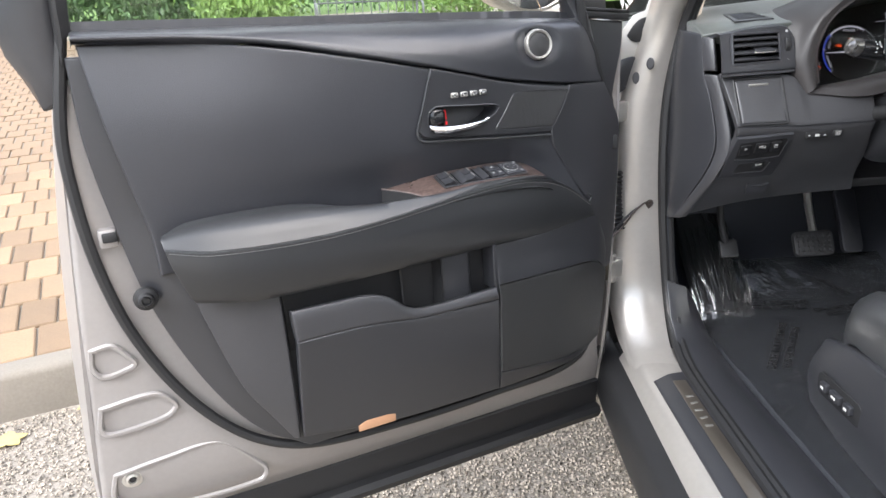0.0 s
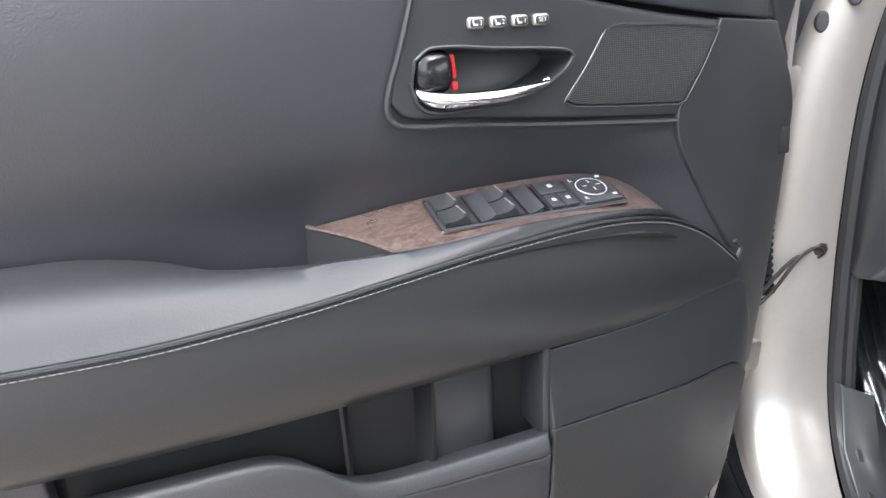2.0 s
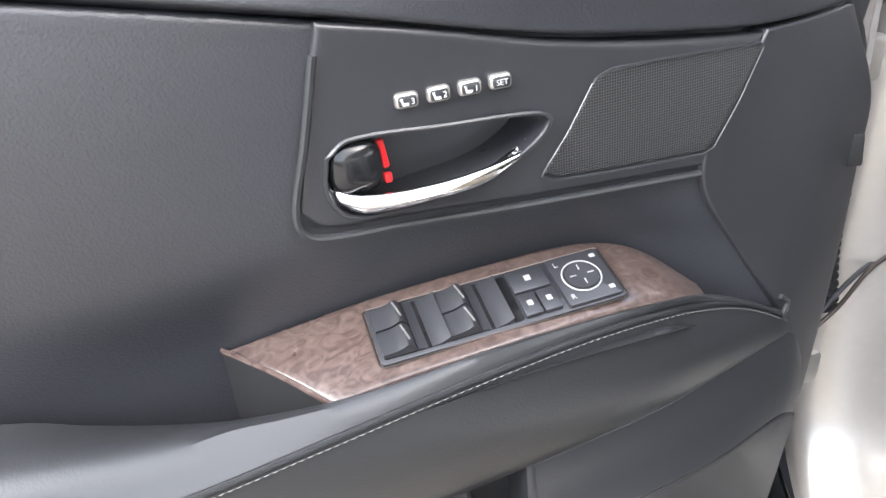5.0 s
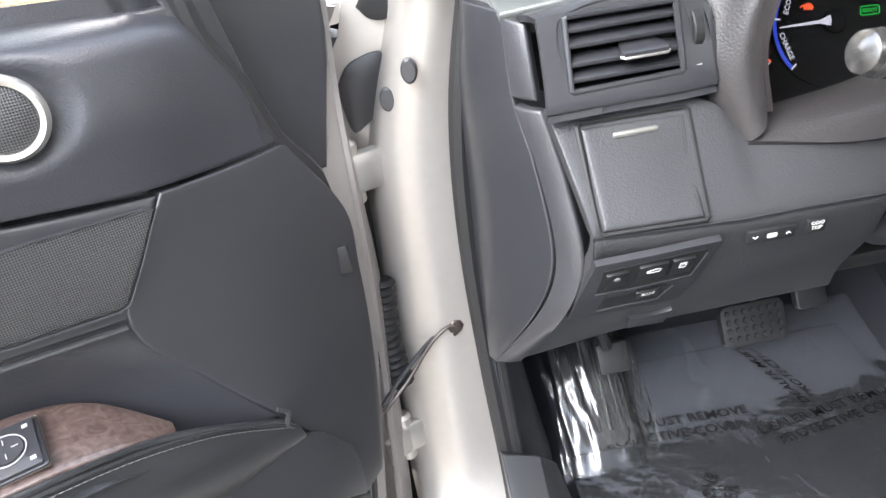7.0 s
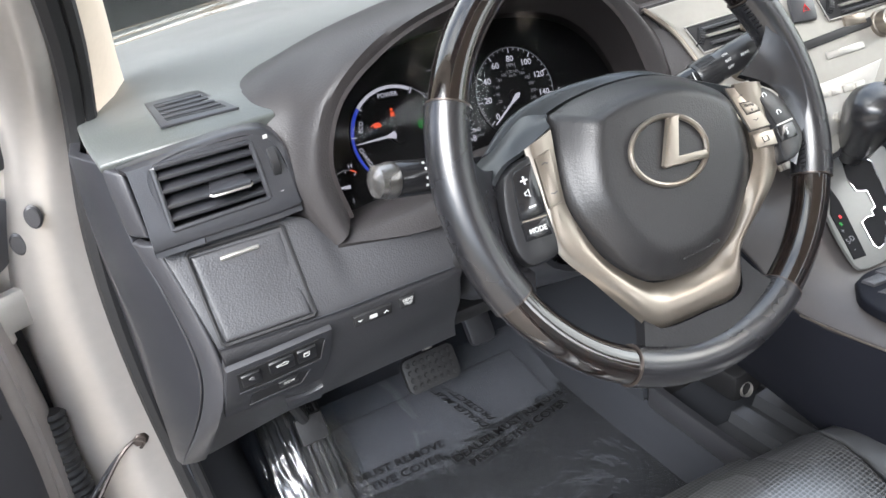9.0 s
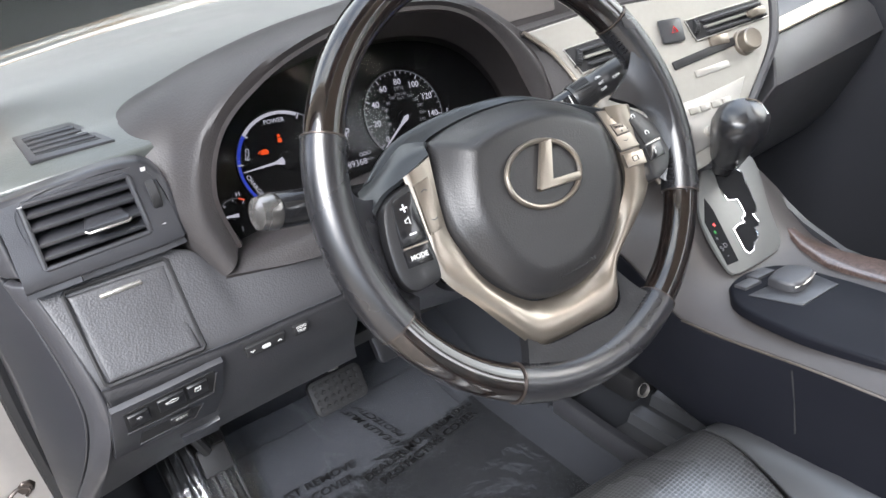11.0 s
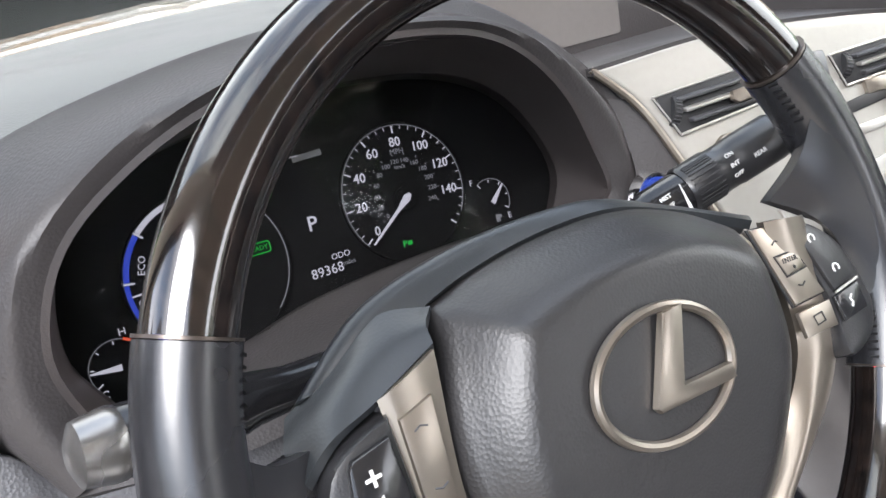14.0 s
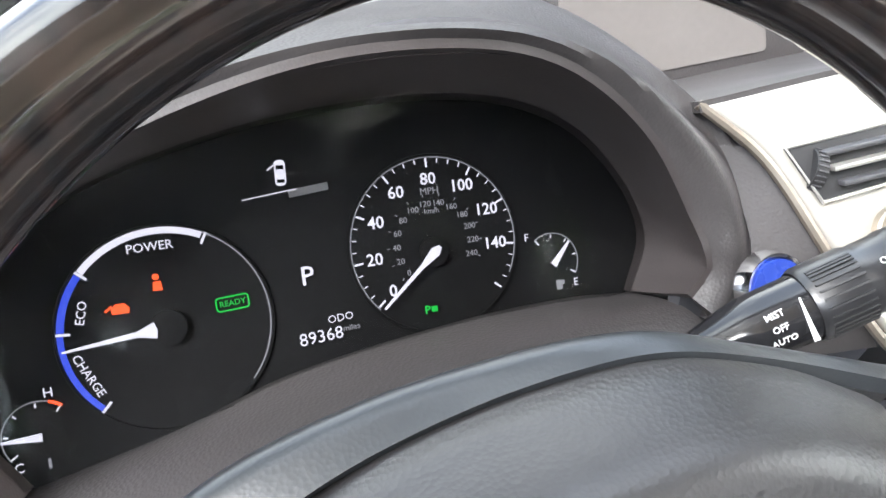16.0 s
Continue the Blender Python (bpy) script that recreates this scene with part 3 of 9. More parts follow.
# sheet metal
part("inner_shell", skin([
    dcurve(0.33, (1.090, 0.03), (0.6, 0.035), (0.062, 0.03)), dcurve(0.365, (1.088, 0.055), (0.6, 0.06), (0.060, 0.04)),
    dcurve(0.42, (1.080, 0.078), (0.6, 0.085), (0.07, 0.045)), dcurve(0.60, (1.065, 0.082), (0.6, 0.09), (0.05, 0.05)),
    dcurve(0.80, (1.045, 0.085), (0.6, 0.09), (0.024, 0.05)), dcurve(1.00, (1.022, 0.088), (0.6, 0.09), (0.020, 0.05)),
    [(1.010, 0.09, 1.105), (0.6, 0.09, 1.100), (0.2, 0.07, 1.10), (0.010, 0.045, 1.116)]], 30, 26, 0.010, 0.012, IN), SILVER_IN, door, "bare silver painted sheet metal")
part("outer_panel", skin([
    dcurve(0.25, (1.09, -0.03), (0.6, -0.05), (0.03, -0.03)), dcurve(0.5, (1.085, -0.055), (0.6, -0.08), (0.005, -0.05)),
    dcurve(0.8, (1.06, -0.06), (0.6, -0.085), (-0.01, -0.055)), dcurve(1.0, (1.03, -0.045), (0.6, -0.07), (-0.005, -0.045)),
    dcurve(1.10, (1.01, -0.015), (0.6, -0.03), (0.0, -0.02))], 24, 18, 0.006, 0.01, (0, -1, 0)), SILVER, door, "silver outer skin")
part("rear_edge", skin([
    [(1.088, -0.03, 0.26), (1.083, -0.055, 0.5), (1.058, -0.06, 0.8), (1.028, -0.045, 1.0), (1.008, -0.015, 1.10)],
    [(1.094, 0.0, 0.26), (1.090, 0.0, 0.5), (1.064, 0.0, 0.8), (1.034, 0.0, 1.0), (1.015, 0.02, 1.10)],
    [(1.088, 0.03, 0.33), (1.078, 0.076, 0.5), (1.046, 0.08, 0.8), (1.022, 0.085, 1.0), (1.008, 0.087, 1.105)]], 20, 10, 0, 0.006, (1, 0, 0)), SILVER_IN, door)
part("front_edge", skin([
    [(0.03, -0.03, 0.26), (0.007, -0.05, 0.5), (-0.008, -0.055, 0.8), (-0.005, -0.045, 1.0), (0.0, -0.02, 1.10)],
    [(0.03, 0.0, 0.28), (0.008, 0.0, 0.5), (-0.006, 0.0, 0.8), (0.0, 0.0, 1.0), (0.002, 0.015, 1.105)],
    [(0.06, 0.03, 0.33), (0.045, 0.047, 0.5), (0.024, 0.05, 0.8), (0.020, 0.05, 1.0), (0.010, 0.045, 1.116)]], 20, 10, 0, 0.006, (-1, 0, 0)), SILVER_IN, door)


def pressed(pts, d):
    ring = cr([(u, d, z) for u, z in pts] + [(pts[0][0], d, pts[0][1])], 61)[:-1]
    return tube(ring, 0.0045, 6, True)


part("pressed_rib", pressed([(1.045, 0.69), (1.048, 0.66), (1.035, 0.644), (1.000, 0.648), (0.988, 0.655), (0.998, 0.672), (1.016, 0.692)], 0.087), SILVER_IN, door)
part("pressed_rib", pressed([(1.050, 0.592), (1.056, 0.555), (1.042, 0.545), (0.960, 0.552), (0.942, 0.566), (0.950, 0.582), (0.974, 0.597)], 0.087), SILVER_IN, door)
part("pressed_rib", pressed([(1.052, 0.470), (1.060, 0.430), (1.030, 0.402), (0.96, 0.385), (0.83, 0.382), (0.818, 0.398), (0.83, 0.418), (0.89, 0.478), (0.97, 0.478)], 0.084), SILVER_IN, door)
for u, z, d in ((1.029, 0.456, 0.078), (0.954, 0.769, 0.128)):
    m = axes((u, d, z), (1, 0, 0), (0, 0, 1)) @ pose(0, 0, 0, 180)
    b = part("bolt", lathe([(0.018, -0.004), (0.017, 0.003), (0.012, 0.005), (0.010, 0.010), (0.007, 0.011), (0.006, 0.006), (0, 0.006)], 20, m), RUBBER if z > 0.6 else STEEL, door)
    part("bolt_head", lathe([(0.0058, 0.004), (0.0058, 0.0085), (0, 0.009)], 6, m), PLASTIC_DARK, b)

# black cladding along the bottom
sec = [(-0.075, 0.232), (0.006, 0.226), (0.030, 0.232), (0.040, 0.250), (0.034, 0.262), (0.020, 0.266), (0.030, 0.325), (0.022, 0.338), (-0.07, 0.338)]
bm = prism([(d, z) for d, z in sec], 1.032, 0.003)
bm.transform(Matrix(((0, 0, 1, 0.058), (1, 0, 0, 0), (0, 1, 0, 0), (0, 0, 0, 1))))
part("sill_cladding", bm, RUBBER, door, "black plastic lower cladding")

# weather seal and edge trim
part("weather_seal", tube(cr([(0.990, 0.105, 1.15), (1.016, 0.098, 1.02), (1.019, 0.096, 0.946), (1.010, 0.096, 0.826), (0.980, 0.096, 0.70), (0.918, 0.098, 0.573), (0.840, 0.102, 0.484), (0.749, 0.108, 0.440), (0.6, 0.108, 0.425), (0.37, 0.10, 0.422), (0.15, 0.08, 0.435), (0.088, 0.06, 0.55), (0.068, 0.058, 0.75), (0.062, 0.060, 0.90), (0.066, 0.075, 0.955), (0.097, 0.086, 1.003), (0.115, 0.089, 1.055), (0.137, 0.092, 1.10), (0.16, 0.09, 1.30)], 130), 0.0085, 8), RUBBER, door, "black rubber door seal")
BASE = [
    dcurve(1.118, (0.992, 0.114), (0.7, 0.115), (0.35, 0.11), (0.13, 0.09)),
    dcurve(1.0, (0.992, 0.112), (0.9, 0.126), (0.5, 0.132), (0.22, 0.125), (0.09, 0.090)),
    dcurve(0.88, (0.976, 0.110), (0.9, 0.124), (0.5, 0.118), (0.25, 0.115), (0.12, 0.105), (0.058, 0.078)),
    dcurve(0.75, (0.950, 0.112), (0.88, 0.135), (0.5, 0.118), (0.25, 0.13), (0.13, 0.110), (0.064, 0.078)),
    dcurve(0.60, (0.890, 0.116), (0.83, 0.138), (0.4, 0.135), (0.16, 0.112), (0.085, 0.080)),
    dcurve(0.50, (0.822, 0.122), (0.75, 0.138), (0.37, 0.128), (0.14, 0.10), (0.105, 0.088)),
    dcurve(0.448, (0.745, 0.130), (0.6, 0.132), (0.37, 0.122), (0.22, 0.108), (0.138, 0.095))]
part("trim_base", skin(BASE, 110, 70, 0.004, 0.02, IN, HOLE), PLASTIC, door, "black plastic trim carrier")

# upper pad with the small loudspeaker
def dished(bm, u, z):
    """Presses a shallow oval dish into a door part at u, z."""
    for v in bm.verts:
        k = math.hypot((v.co.x - u) / 0.050, (v.co.z - z) / 0.036)
        if k < 1:
            v.co.y -= 0.011 * min(1.0, 1.6 * (1 - k * k)) ** 1.3
    return bm


part("upper_pad", dished(skin([
    [(0.980, 0.060, 1.136), (0.70, 0.055, 1.128), (0.40, 0.045, 1.118), (0.135, 0.03, 1.100)],
    [(0.980, 0.098, 1.151), (0.70, 0.094, 1.141), (0.40, 0.085, 1.130), (0.25, 0.085, 1.123), (0.130, 0.068, 1.114)],
    [(0.980, 0.127, 1.147), (0.70, 0.133, 1.132), (0.40, 0.136, 1.108), (0.27, 0.138, 1.112), (0.18, 0.118, 1.108), (0.125, 0.085, 1.10)],
    [(0.980, 0.136, 1.143), (0.836, 0.144, 1.137), (0.70, 0.148, 1.120), (0.42, 0.156, 1.078), (0.27, 0.153, 1.080), (0.19, 0.137, 1.065), (0.115, 0.094, 1.06)],
    [(0.980, 0.136, 1.138), (0.836, 0.147, 1.132), (0.722, 0.149, 1.116), (0.607, 0.156, 1.093), (0.478, 0.160, 1.064), (0.356, 0.155, 1.033), (0.27, 0.147, 1.018), (0.2, 0.137, 1.009), (0.108, 0.098, 1.001)]],
    170, 60, 0.003, 0.012, IN), 0.272, 1.0805), LEATHER, door, "soft grained upper door pad")
spk = axes((0.272, 0.1495, 1.0805), (-1, 0.10, 0), (0, -0.10, 1))
s = part("tweeter_ring", lathe([(0.0195, 0.0), (0.0202, 0.0030), (0.0232, 0.0040), (0.0248, 0.002), (0.026, -0.004)], 40, spk), SATIN_LIGHT, door, "brushed metal loudspeaker ring")
part("tweeter_mesh", lathe([(0.0198, 0.001), (0.015, 0.0030), (0.008, 0.0040), (0, 0.0043)], 32, spk), MESH, s)

# leather insert
part("leather_insert", skin([
    [(0.976, 0.120, 1.134), (0.836, 0.130, 1.128), (0.722, 0.146, 1.111), (0.607, 0.152, 1.088), (0.478, 0.153, 1.059), (0.356, 0.147, 1.028), (0.205, 0.132, 1.004)],
    [(0.962, 0.134, 1.03), (0.72, 0.153, 1.02), (0.48, 0.151, 1.0), (0.35, 0.146, 0.985), (0.225, 0.138, 0.965)],
    [(0.945, 0.137, 0.94), (0.72, 0.148, 0.94), (0.48, 0.146, 0.935), (0.35, 0.143, 0.93), (0.246, 0.144, 0.923)],
    [(0.930, 0.135, 0.86), (0.72, 0.132, 0.87), (0.48, 0.126, 0.875), (0.33, 0.126, 0.877), (0.212, 0.140, 0.862)],
    [(0.927, 0.135, 0.80), (0.72, 0.126, 0.80), (0.48, 0.122, 0.80), (0.3, 0.13, 0.80), (0.166, 0.138, 0.786)]],
    130, 70, 0.004, 0.006, IN, HOLE), LEATHER, door, "smooth black leather insert")

# handle plate
plate = part("handle_plate", skin([
    [(0.480, 0.158, 1.060), (0.42, 0.156, 1.046), (0.356, 0.153, 1.029), (0.28, 0.147, 1.015), (0.203, 0.138, 1.005)],
    [(0.496, 0.156, 1.005), (0.36, 0.152, 0.985), (0.226, 0.146, 0.966)],
    [(0.507, 0.154, 0.962), (0.494, 0.154, 0.950), (0.45, 0.153, 0.946), (0.37, 0.151, 0.938), (0.249, 0.148, 0.929)]],
    90, 40, 0.003, 0.004, IN, HOLE), PLASTIC, door, "matt black handle plate")
part("plate_lip", tube(cr([(0.484, 0.1575, 1.045), (0.497, 0.1565, 1.0), (0.508, 0.1545, 0.966), (0.508, 0.1545, 0.953), (0.499, 0.1545, 0.945), (0.45, 0.1535, 0.941), (0.37, 0.1515, 0.9335), (0.251, 0.1485, 0.9245)], 90), 0.0024, 8), LEATHER_SMOOTH, plate, "rolled leather edge round the plate")
rim = [(u, 0.1555, z) for u, z in HANDLE_HOLE]
part("handle_bezel", tube(cr(rim + rim[:1], 81)[:-1], 0.0014, 6, True), PLASTIC, plate)
cu, cz = 0.425, 0.974
part("handle_cup", bowl(rim, [(cu + (u - cu) * 0.86, 0.122, cz + (z - cz) * 0.8) for u, z in HANDLE_HOLE], 60), PLASTIC, plate, "hollow behind the handle")
part("door_handle", skin([
    [(0.489, 0.150, 0.972), (0.470, 0.160, 0.968), (0.43, 0.163, 0.967), (0.40, 0.161, 0.9685), (0.374, 0.153, 0.9705)],
    [(0.489, 0.152, 0.966), (0.470, 0.165, 0.962), (0.43, 0.168, 0.961), (0.40, 0.165, 0.9625), (0.374, 0.155, 0.9680)],
    [(0.487, 0.150, 0.960), (0.470, 0.160, 0.955), (0.43, 0.162, 0.955), (0.40, 0.159, 0.9570), (0.375, 0.153, 0.9650)]], 30, 14, 0.002, 0.006, IN), CHROME, plate, "chrome door pull")
k = part("lock_knob", rbox(0.032, 0.024, 0.032, 0.011, pose(0.472, 0.147, 0.981, 8, 0, 0), 4), GLOSS, plate, "glossy black lock knob")
part("lock_marker", rbox(0.0045, 0.004, 0.017, 0.0012, pose(0.4555, 0.1475, 0.984, 0, 6, 0)), RED, plate, "red unlocked marker")
part("lock_marker", rbox(0.0045, 0.004, 0.006, 0.0012, pose(0.4545, 0.149, 0.970, 0, 0, 0)), RED, plate)
for n, u in (("3", 0.440), ("2", 0.4223), ("1", 0.4046), ("SET", 0.387)):
    d = 0.1562 - (0.44 - u) * 0.012
    z = 1.0135
    b = part("memory_button", rbox(0.0130, 0.006, 0.0085, 0.0024, pose(u, d, z), 3), SATIN_LIGHT, plate, "small silver seat memory button")
    part("button_face", rbox(0.0106, 0.006, 0.0063, 0.0018, pose(u, d + 0.0009, z), 2), PLASTIC, b)
    m = axes((u, d + 0.0040, z), (-1, 0, 0), (0, 0, 1))
    if n == "SET":
        lettering(n, 0.0045, m, WHITE, b)
    else:
        lettering(n, 0.0048, m @ pose(0.0028, -0.0002, 0), WHITE, b)
        part("seat_symbol", prism([(-0.0042, 0.0020), (-0.0030, 0.0022), (-0.0024, -0.0004), (0.0004, -0.0006), (0.0004, -0.0020), (-0.0030, -0.0020)], 0.0003, 0, m), WHITE, b)
part("door_mesh", skin([
    [(0.328, 0.1530, 1.002), (0.318, 0.1525, 1.0055), (0.26, 0.1475, 1.003), (0.207, 0.1415, 0.999)],
    [(0.345, 0.1535, 0.975), (0.285, 0.1515, 0.972), (0.228, 0.1485, 0.968)],
    [(0.362, 0.1533, 0.952), (0.356, 0.153, 0.948), (0.31, 0.152, 0.944), (0.247, 0.150, 0.940)]], 24, 16, 0.0015, 0.003, IN), MESH, plate, "perforated loudspeaker mesh")

mesh_edge = [(0.3285, 0.1538, 1.0035), (0.318, 0.1535, 1.0070), (0.26, 0.1485, 1.0045), (0.205, 0.1425, 1.0005), (0.226, 0.1488, 0.968), (0.2455, 0.1508, 0.9385), (0.31, 0.1530, 0.9425), (0.357, 0.1540, 0.9465), (0.3645, 0.1543, 0.9515), (0.3465, 0.1545, 0.975)]
path = []
for a, b in zip(mesh_edge, mesh_edge[1:] + mesh_edge[:1]):
    path += [np.array(a) + (np.array(b) - np.array(a)) * t for t in (0.1, 0.5, 0.9)]
part("mesh_rim", tube(path, 0.0007, 6, True), PLASTIC, plate)

# black quarter panel by the hinge
part("hinge_panel", skin([
    [(0.200, 0.138, 1.006), (0.249, 0.149, 0.928), (0.208, 0.142, 0.85), (0.163, 0.140, 0.785), (0.12, 0.116, 0.70), (0.105, 0.108, 0.626)],
    [(0.145, 0.118, 1.002), (0.145, 0.122, 0.92), (0.118, 0.112, 0.84), (0.10, 0.106, 0.77), (0.088, 0.098, 0.69), (0.085, 0.095, 0.626)],
    [(0.092, 0.093, 0.999), (0.048, 0.082, 0.92), (0.045, 0.078, 0.86), (0.046, 0.077, 0.80), (0.053, 0.078, 0.72), (0.060, 0.080, 0.67), (0.070, 0.085, 0.626)]],
    40, 20, 0.002, 0.01, IN), PLASTIC, door, "plain black front quarter panel")
part("cover_flap", rbox(0.018, 0.006, 0.028, 0.002, pose(0.066, 0.088, 0.879, 0, 4, -32)), PLASTIC_DARK, door)
part("trim_lip", tube(cr([(0.170, 0.146, 0.803), (0.162, 0.146, 0.795), (0.166, 0.147, 0.786), (0.160, 0.145, 0.778)], 10), 0.0022, 6), LEATHER_SMOOTH, door)
part("sail_trim", skin([
    [(0.190, 0.118, 1.012), (0.150, 0.112, 1.006), (0.098, 0.094, 1.001)],
    [(0.150, 0.100, 1.09), (0.13, 0.095, 1.09), (0.112, 0.085, 1.09)],
    [(0.170, 0.085, 1.15), (0.145, 0.085, 1.15), (0.128, 0.080, 1.15)],
    [(0.30, 0.10, 1.30), (0.24, 0.098, 1.30), (0.19, 0.09, 1.30)]], 14, 18, 0.003, 0.02, IN), PLASTIC, door, "black window corner trim")

# cover plate and rail beside the hinges
part("hinge_cover", skin([[(0.130, 0.060, 1.116), (0.022, 0.060, 1.104)], [(0.118, 0.060, 1.06), (0.024, 0.060, 1.06)], [(0.10, 0.060, 1.0), (0.038, 0.060, 1.0)], [(0.072, 0.060, 0.955), (0.048, 0.060, 0.955)]], 10, 14, 0.004, 0.006, IN), PLASTIC, door, "plain black cover plate")
part("top_rail", rbox(0.125, 0.020, 0.012, 0.003, pose(0.076, 0.060, 1.118, 0, -6, 0)), RUBBER, door)
part("top_rail", rbox(0.125, 0.008, 0.006, 0.002, pose(0.076, 0.064, 1.128, 0, -6, 0)), PLASTIC_DARK, door)

# armrest
ar_back = [(0.918, 0.170, 0.870), (0.88, 0.150, 0.879), (0.739, 0.138, 0.878), (0.682, 0.144, 0.871), (0.648, 0.150, 0.861), (0.609, 0.152, 0.848), (0.573, 0.153, 0.838), (0.552, 0.167, 0.843), (0.533, 0.178, 0.848), (0.514, 0.189, 0.856), (0.4, 0.192, 0.868), (0.3, 0.183, 0.860), (0.245, 0.158, 0.834), (0.166, 0.140, 0.788)]
ar_crest = [(0.921, 0.188, 0.868), (0.86, 0.190, 0.876), (0.72, 0.190, 0.873), (0.60, 0.192, 0.867), (0.5, 0.200, 0.868), (0.4, 0.201, 0.874), (0.3, 0.192, 0.865), (0.24, 0.167, 0.837), (0.162, 0.142, 0.785)]
ar_stitch = [(0.919, 0.198, 0.857), (0.855, 0.212, 0.845), (0.708, 0.214, 0.839), (0.60, 0.214, 0.846), (0.522, 0.212, 0.855), (0.45, 0.209, 0.863), (0.371, 0.203, 0.867), (0.320, 0.196, 0.863), (0.274, 0.184, 0.851), (0.22, 0.165, 0.825), (0.159, 0.143, 0.782)]
part("armrest_top", skin([ar_back, ar_crest, ar_stitch], 110, 16, 0.0012, 0.02, (0, 0.6, 1)), LEATHER_SMOOTH, door, "padded leather armrest")
part("armrest_side", skin([
    ar_stitch,
    [(0.914, 0.201, 0.83), (0.85, 0.213, 0.81), (0.7, 0.214, 0.80), (0.52, 0.212, 0.812), (0.37, 0.203, 0.815), (0.27, 0.186, 0.805), (0.155, 0.143, 0.776)],
    [(0.892, 0.186, 0.768), (0.83, 0.192, 0.756), (0.767, 0.194, 0.752), (0.581, 0.194, 0.754), (0.404, 0.187, 0.757), (0.27, 0.167, 0.754), (0.150, 0.138, 0.757)],
    [(0.885, 0.160, 0.760), (0.767, 0.165, 0.748), (0.581, 0.165, 0.750), (0.404, 0.160, 0.753), (0.27, 0.150, 0.751), (0.150, 0.128, 0.755)]], 60, 18, 0.002, 0.006, IN), LEATHER_SMOOTH, door, "leather armrest side")
line = cr([(u, d + 0.0012, z - 0.0015) for u, d, z in ar_stitch], 320)
part("seam_piping", tube(line[::3], 0.0012, 5), LEATHER_SMOOTH, door)
bm = bmesh.new()
for i in range(2, 318, 2):
    a, b = Vector(line[i]) + Vector((0, 0.0006, -0.0038)), Vector(line[i] * 0.15 + line[i + 2] * 0.85) + Vector((0, 0.0006, -0.0038))
    w = Vector((0, 0.0005, 0.0006))
    v = [bm.verts.new(q) for q in (a - w, a + w, b + w, b - w)] + [bm.verts.new((a + b) / 2 + Vector((0, 0.0008, 0)))]
    for q in range(4):
        bm.faces.new((v[q], v[(q + 1) % 4], v[4]))
part("stitching", bm, STITCH, door, "grey seam stitching")

# switch panel
wood = part("wood_trim", skin([
    [(0.569, 0.129, 0.873), (0.48, 0.130, 0.884), (0.4, 0.131, 0.888), (0.33, 0.131, 0.886), (0.29, 0.134, 0.873), (0.246, 0.148, 0.838)],
    [(0.540, 0.162, 0.869), (0.48, 0.164, 0.8755), (0.4, 0.164, 0.8785), (0.33, 0.163, 0.877), (0.285, 0.160, 0.864), (0.246, 0.154, 0.836)],
    [(0.513, 0.193, 0.861), (0.47, 0.195, 0.867), (0.4, 0.195, 0.870), (0.33, 0.190, 0.867), (0.28, 0.181, 0.854), (0.246, 0.160, 0.834)]], 40, 20, 0.003, 0.012, (0, 0.3, 1)), WOOD, door, "glossy brown wood veneer panel")
part("wood_bevel", tube(cr([(0.5700, 0.1285, 0.8735), (0.5410, 0.162, 0.8695), (0.5140, 0.1935, 0.8615)], 20), 0.0016, 6), WOOD, door)
part("wood_edge", skin([[(0.5705, 0.128, 0.872), (0.5415, 0.162, 0.868), (0.5145, 0.193, 0.860)], [(0.5725, 0.126, 0.815), (0.545, 0.158, 0.822), (0.5165, 0.190, 0.838)]], 12, 6, 0, 0.004, (1, 0, 0)), PLASTIC_DARK, door)
sw = axes((0.403, 0.1642, 0.8772), (-1, 0, 0.012), (0, -0.956, 0.292))
panel_sw = part("switch_panel", prism(round_rect(0.158, 0.043, 0.003), 0.0022, 0.0008, sw), PLASTIC, wood, "black window switch panel")
part("switch_edge", tube([sw @ Vector((x, y, 0.0014)) for x, y in round_rect(0.160, 0.045, 0.003)], 0.0006, 5, True), KNOB_BROWN, wood, "thin bright edge")
part("switch_well", prism(round_rect(0.088, 0.037, 0.002), 0.0006, 0, sw @ pose(-0.0325, 0, 0.0022)), GLOSS, wood)
for x in (-0.0665, -0.0265):
    for y in (-0.0093, 0.0093):
        bm = prism([(-0.0100, 0.0), (0.0105, 0.0), (0.0100, 0.0042), (0.0072, 0.0084), (0.0050, 0.0092), (0.0020, 0.0070), (-0.0020, 0.0058), (-0.0100, 0.0052)], 0.0174, 0.0006)
        bm.transform(sw @ Matrix(((1, 0, 0, x), (0, 0, 1, y - 0.0087), (0, 1, 0, 0.0010), (0, 0, 0, 1))))
        part("window_switch", bm, PLASTIC, wood, "black rocker window switch")
        part("switch_line", rbox(0.0010, 0.0120, 0.0006, 0.0, sw @ pose(x + 0.0058, y + 0.001, 0.0101, 0, 8, 12)), SATIN_LIGHT, wood)
    bm = prism([(-0.0098, 0), (0.0105, 0), (0.0105, 0.0060), (0.0085, 0.0042), (0.004, 0.0018), (-0.003, 0.0010), (-0.0098, 0.0030)], 0.037, 0.0004)
    bm.transform(sw @ Matrix(((1, 0, 0, x + 0.0203), (0, 0, 1, -0.0185), (0, 1, 0, 0.0016), (0, 0, 0, 1))))
    part("finger_scoop", bm, PLASTIC, wood)
part("lock_switch", rbox(0.0245, 0.0185, 0.004, 0.001, sw @ pose(0.0245, 0.0098, 0.0036)), PLASTIC, wood)
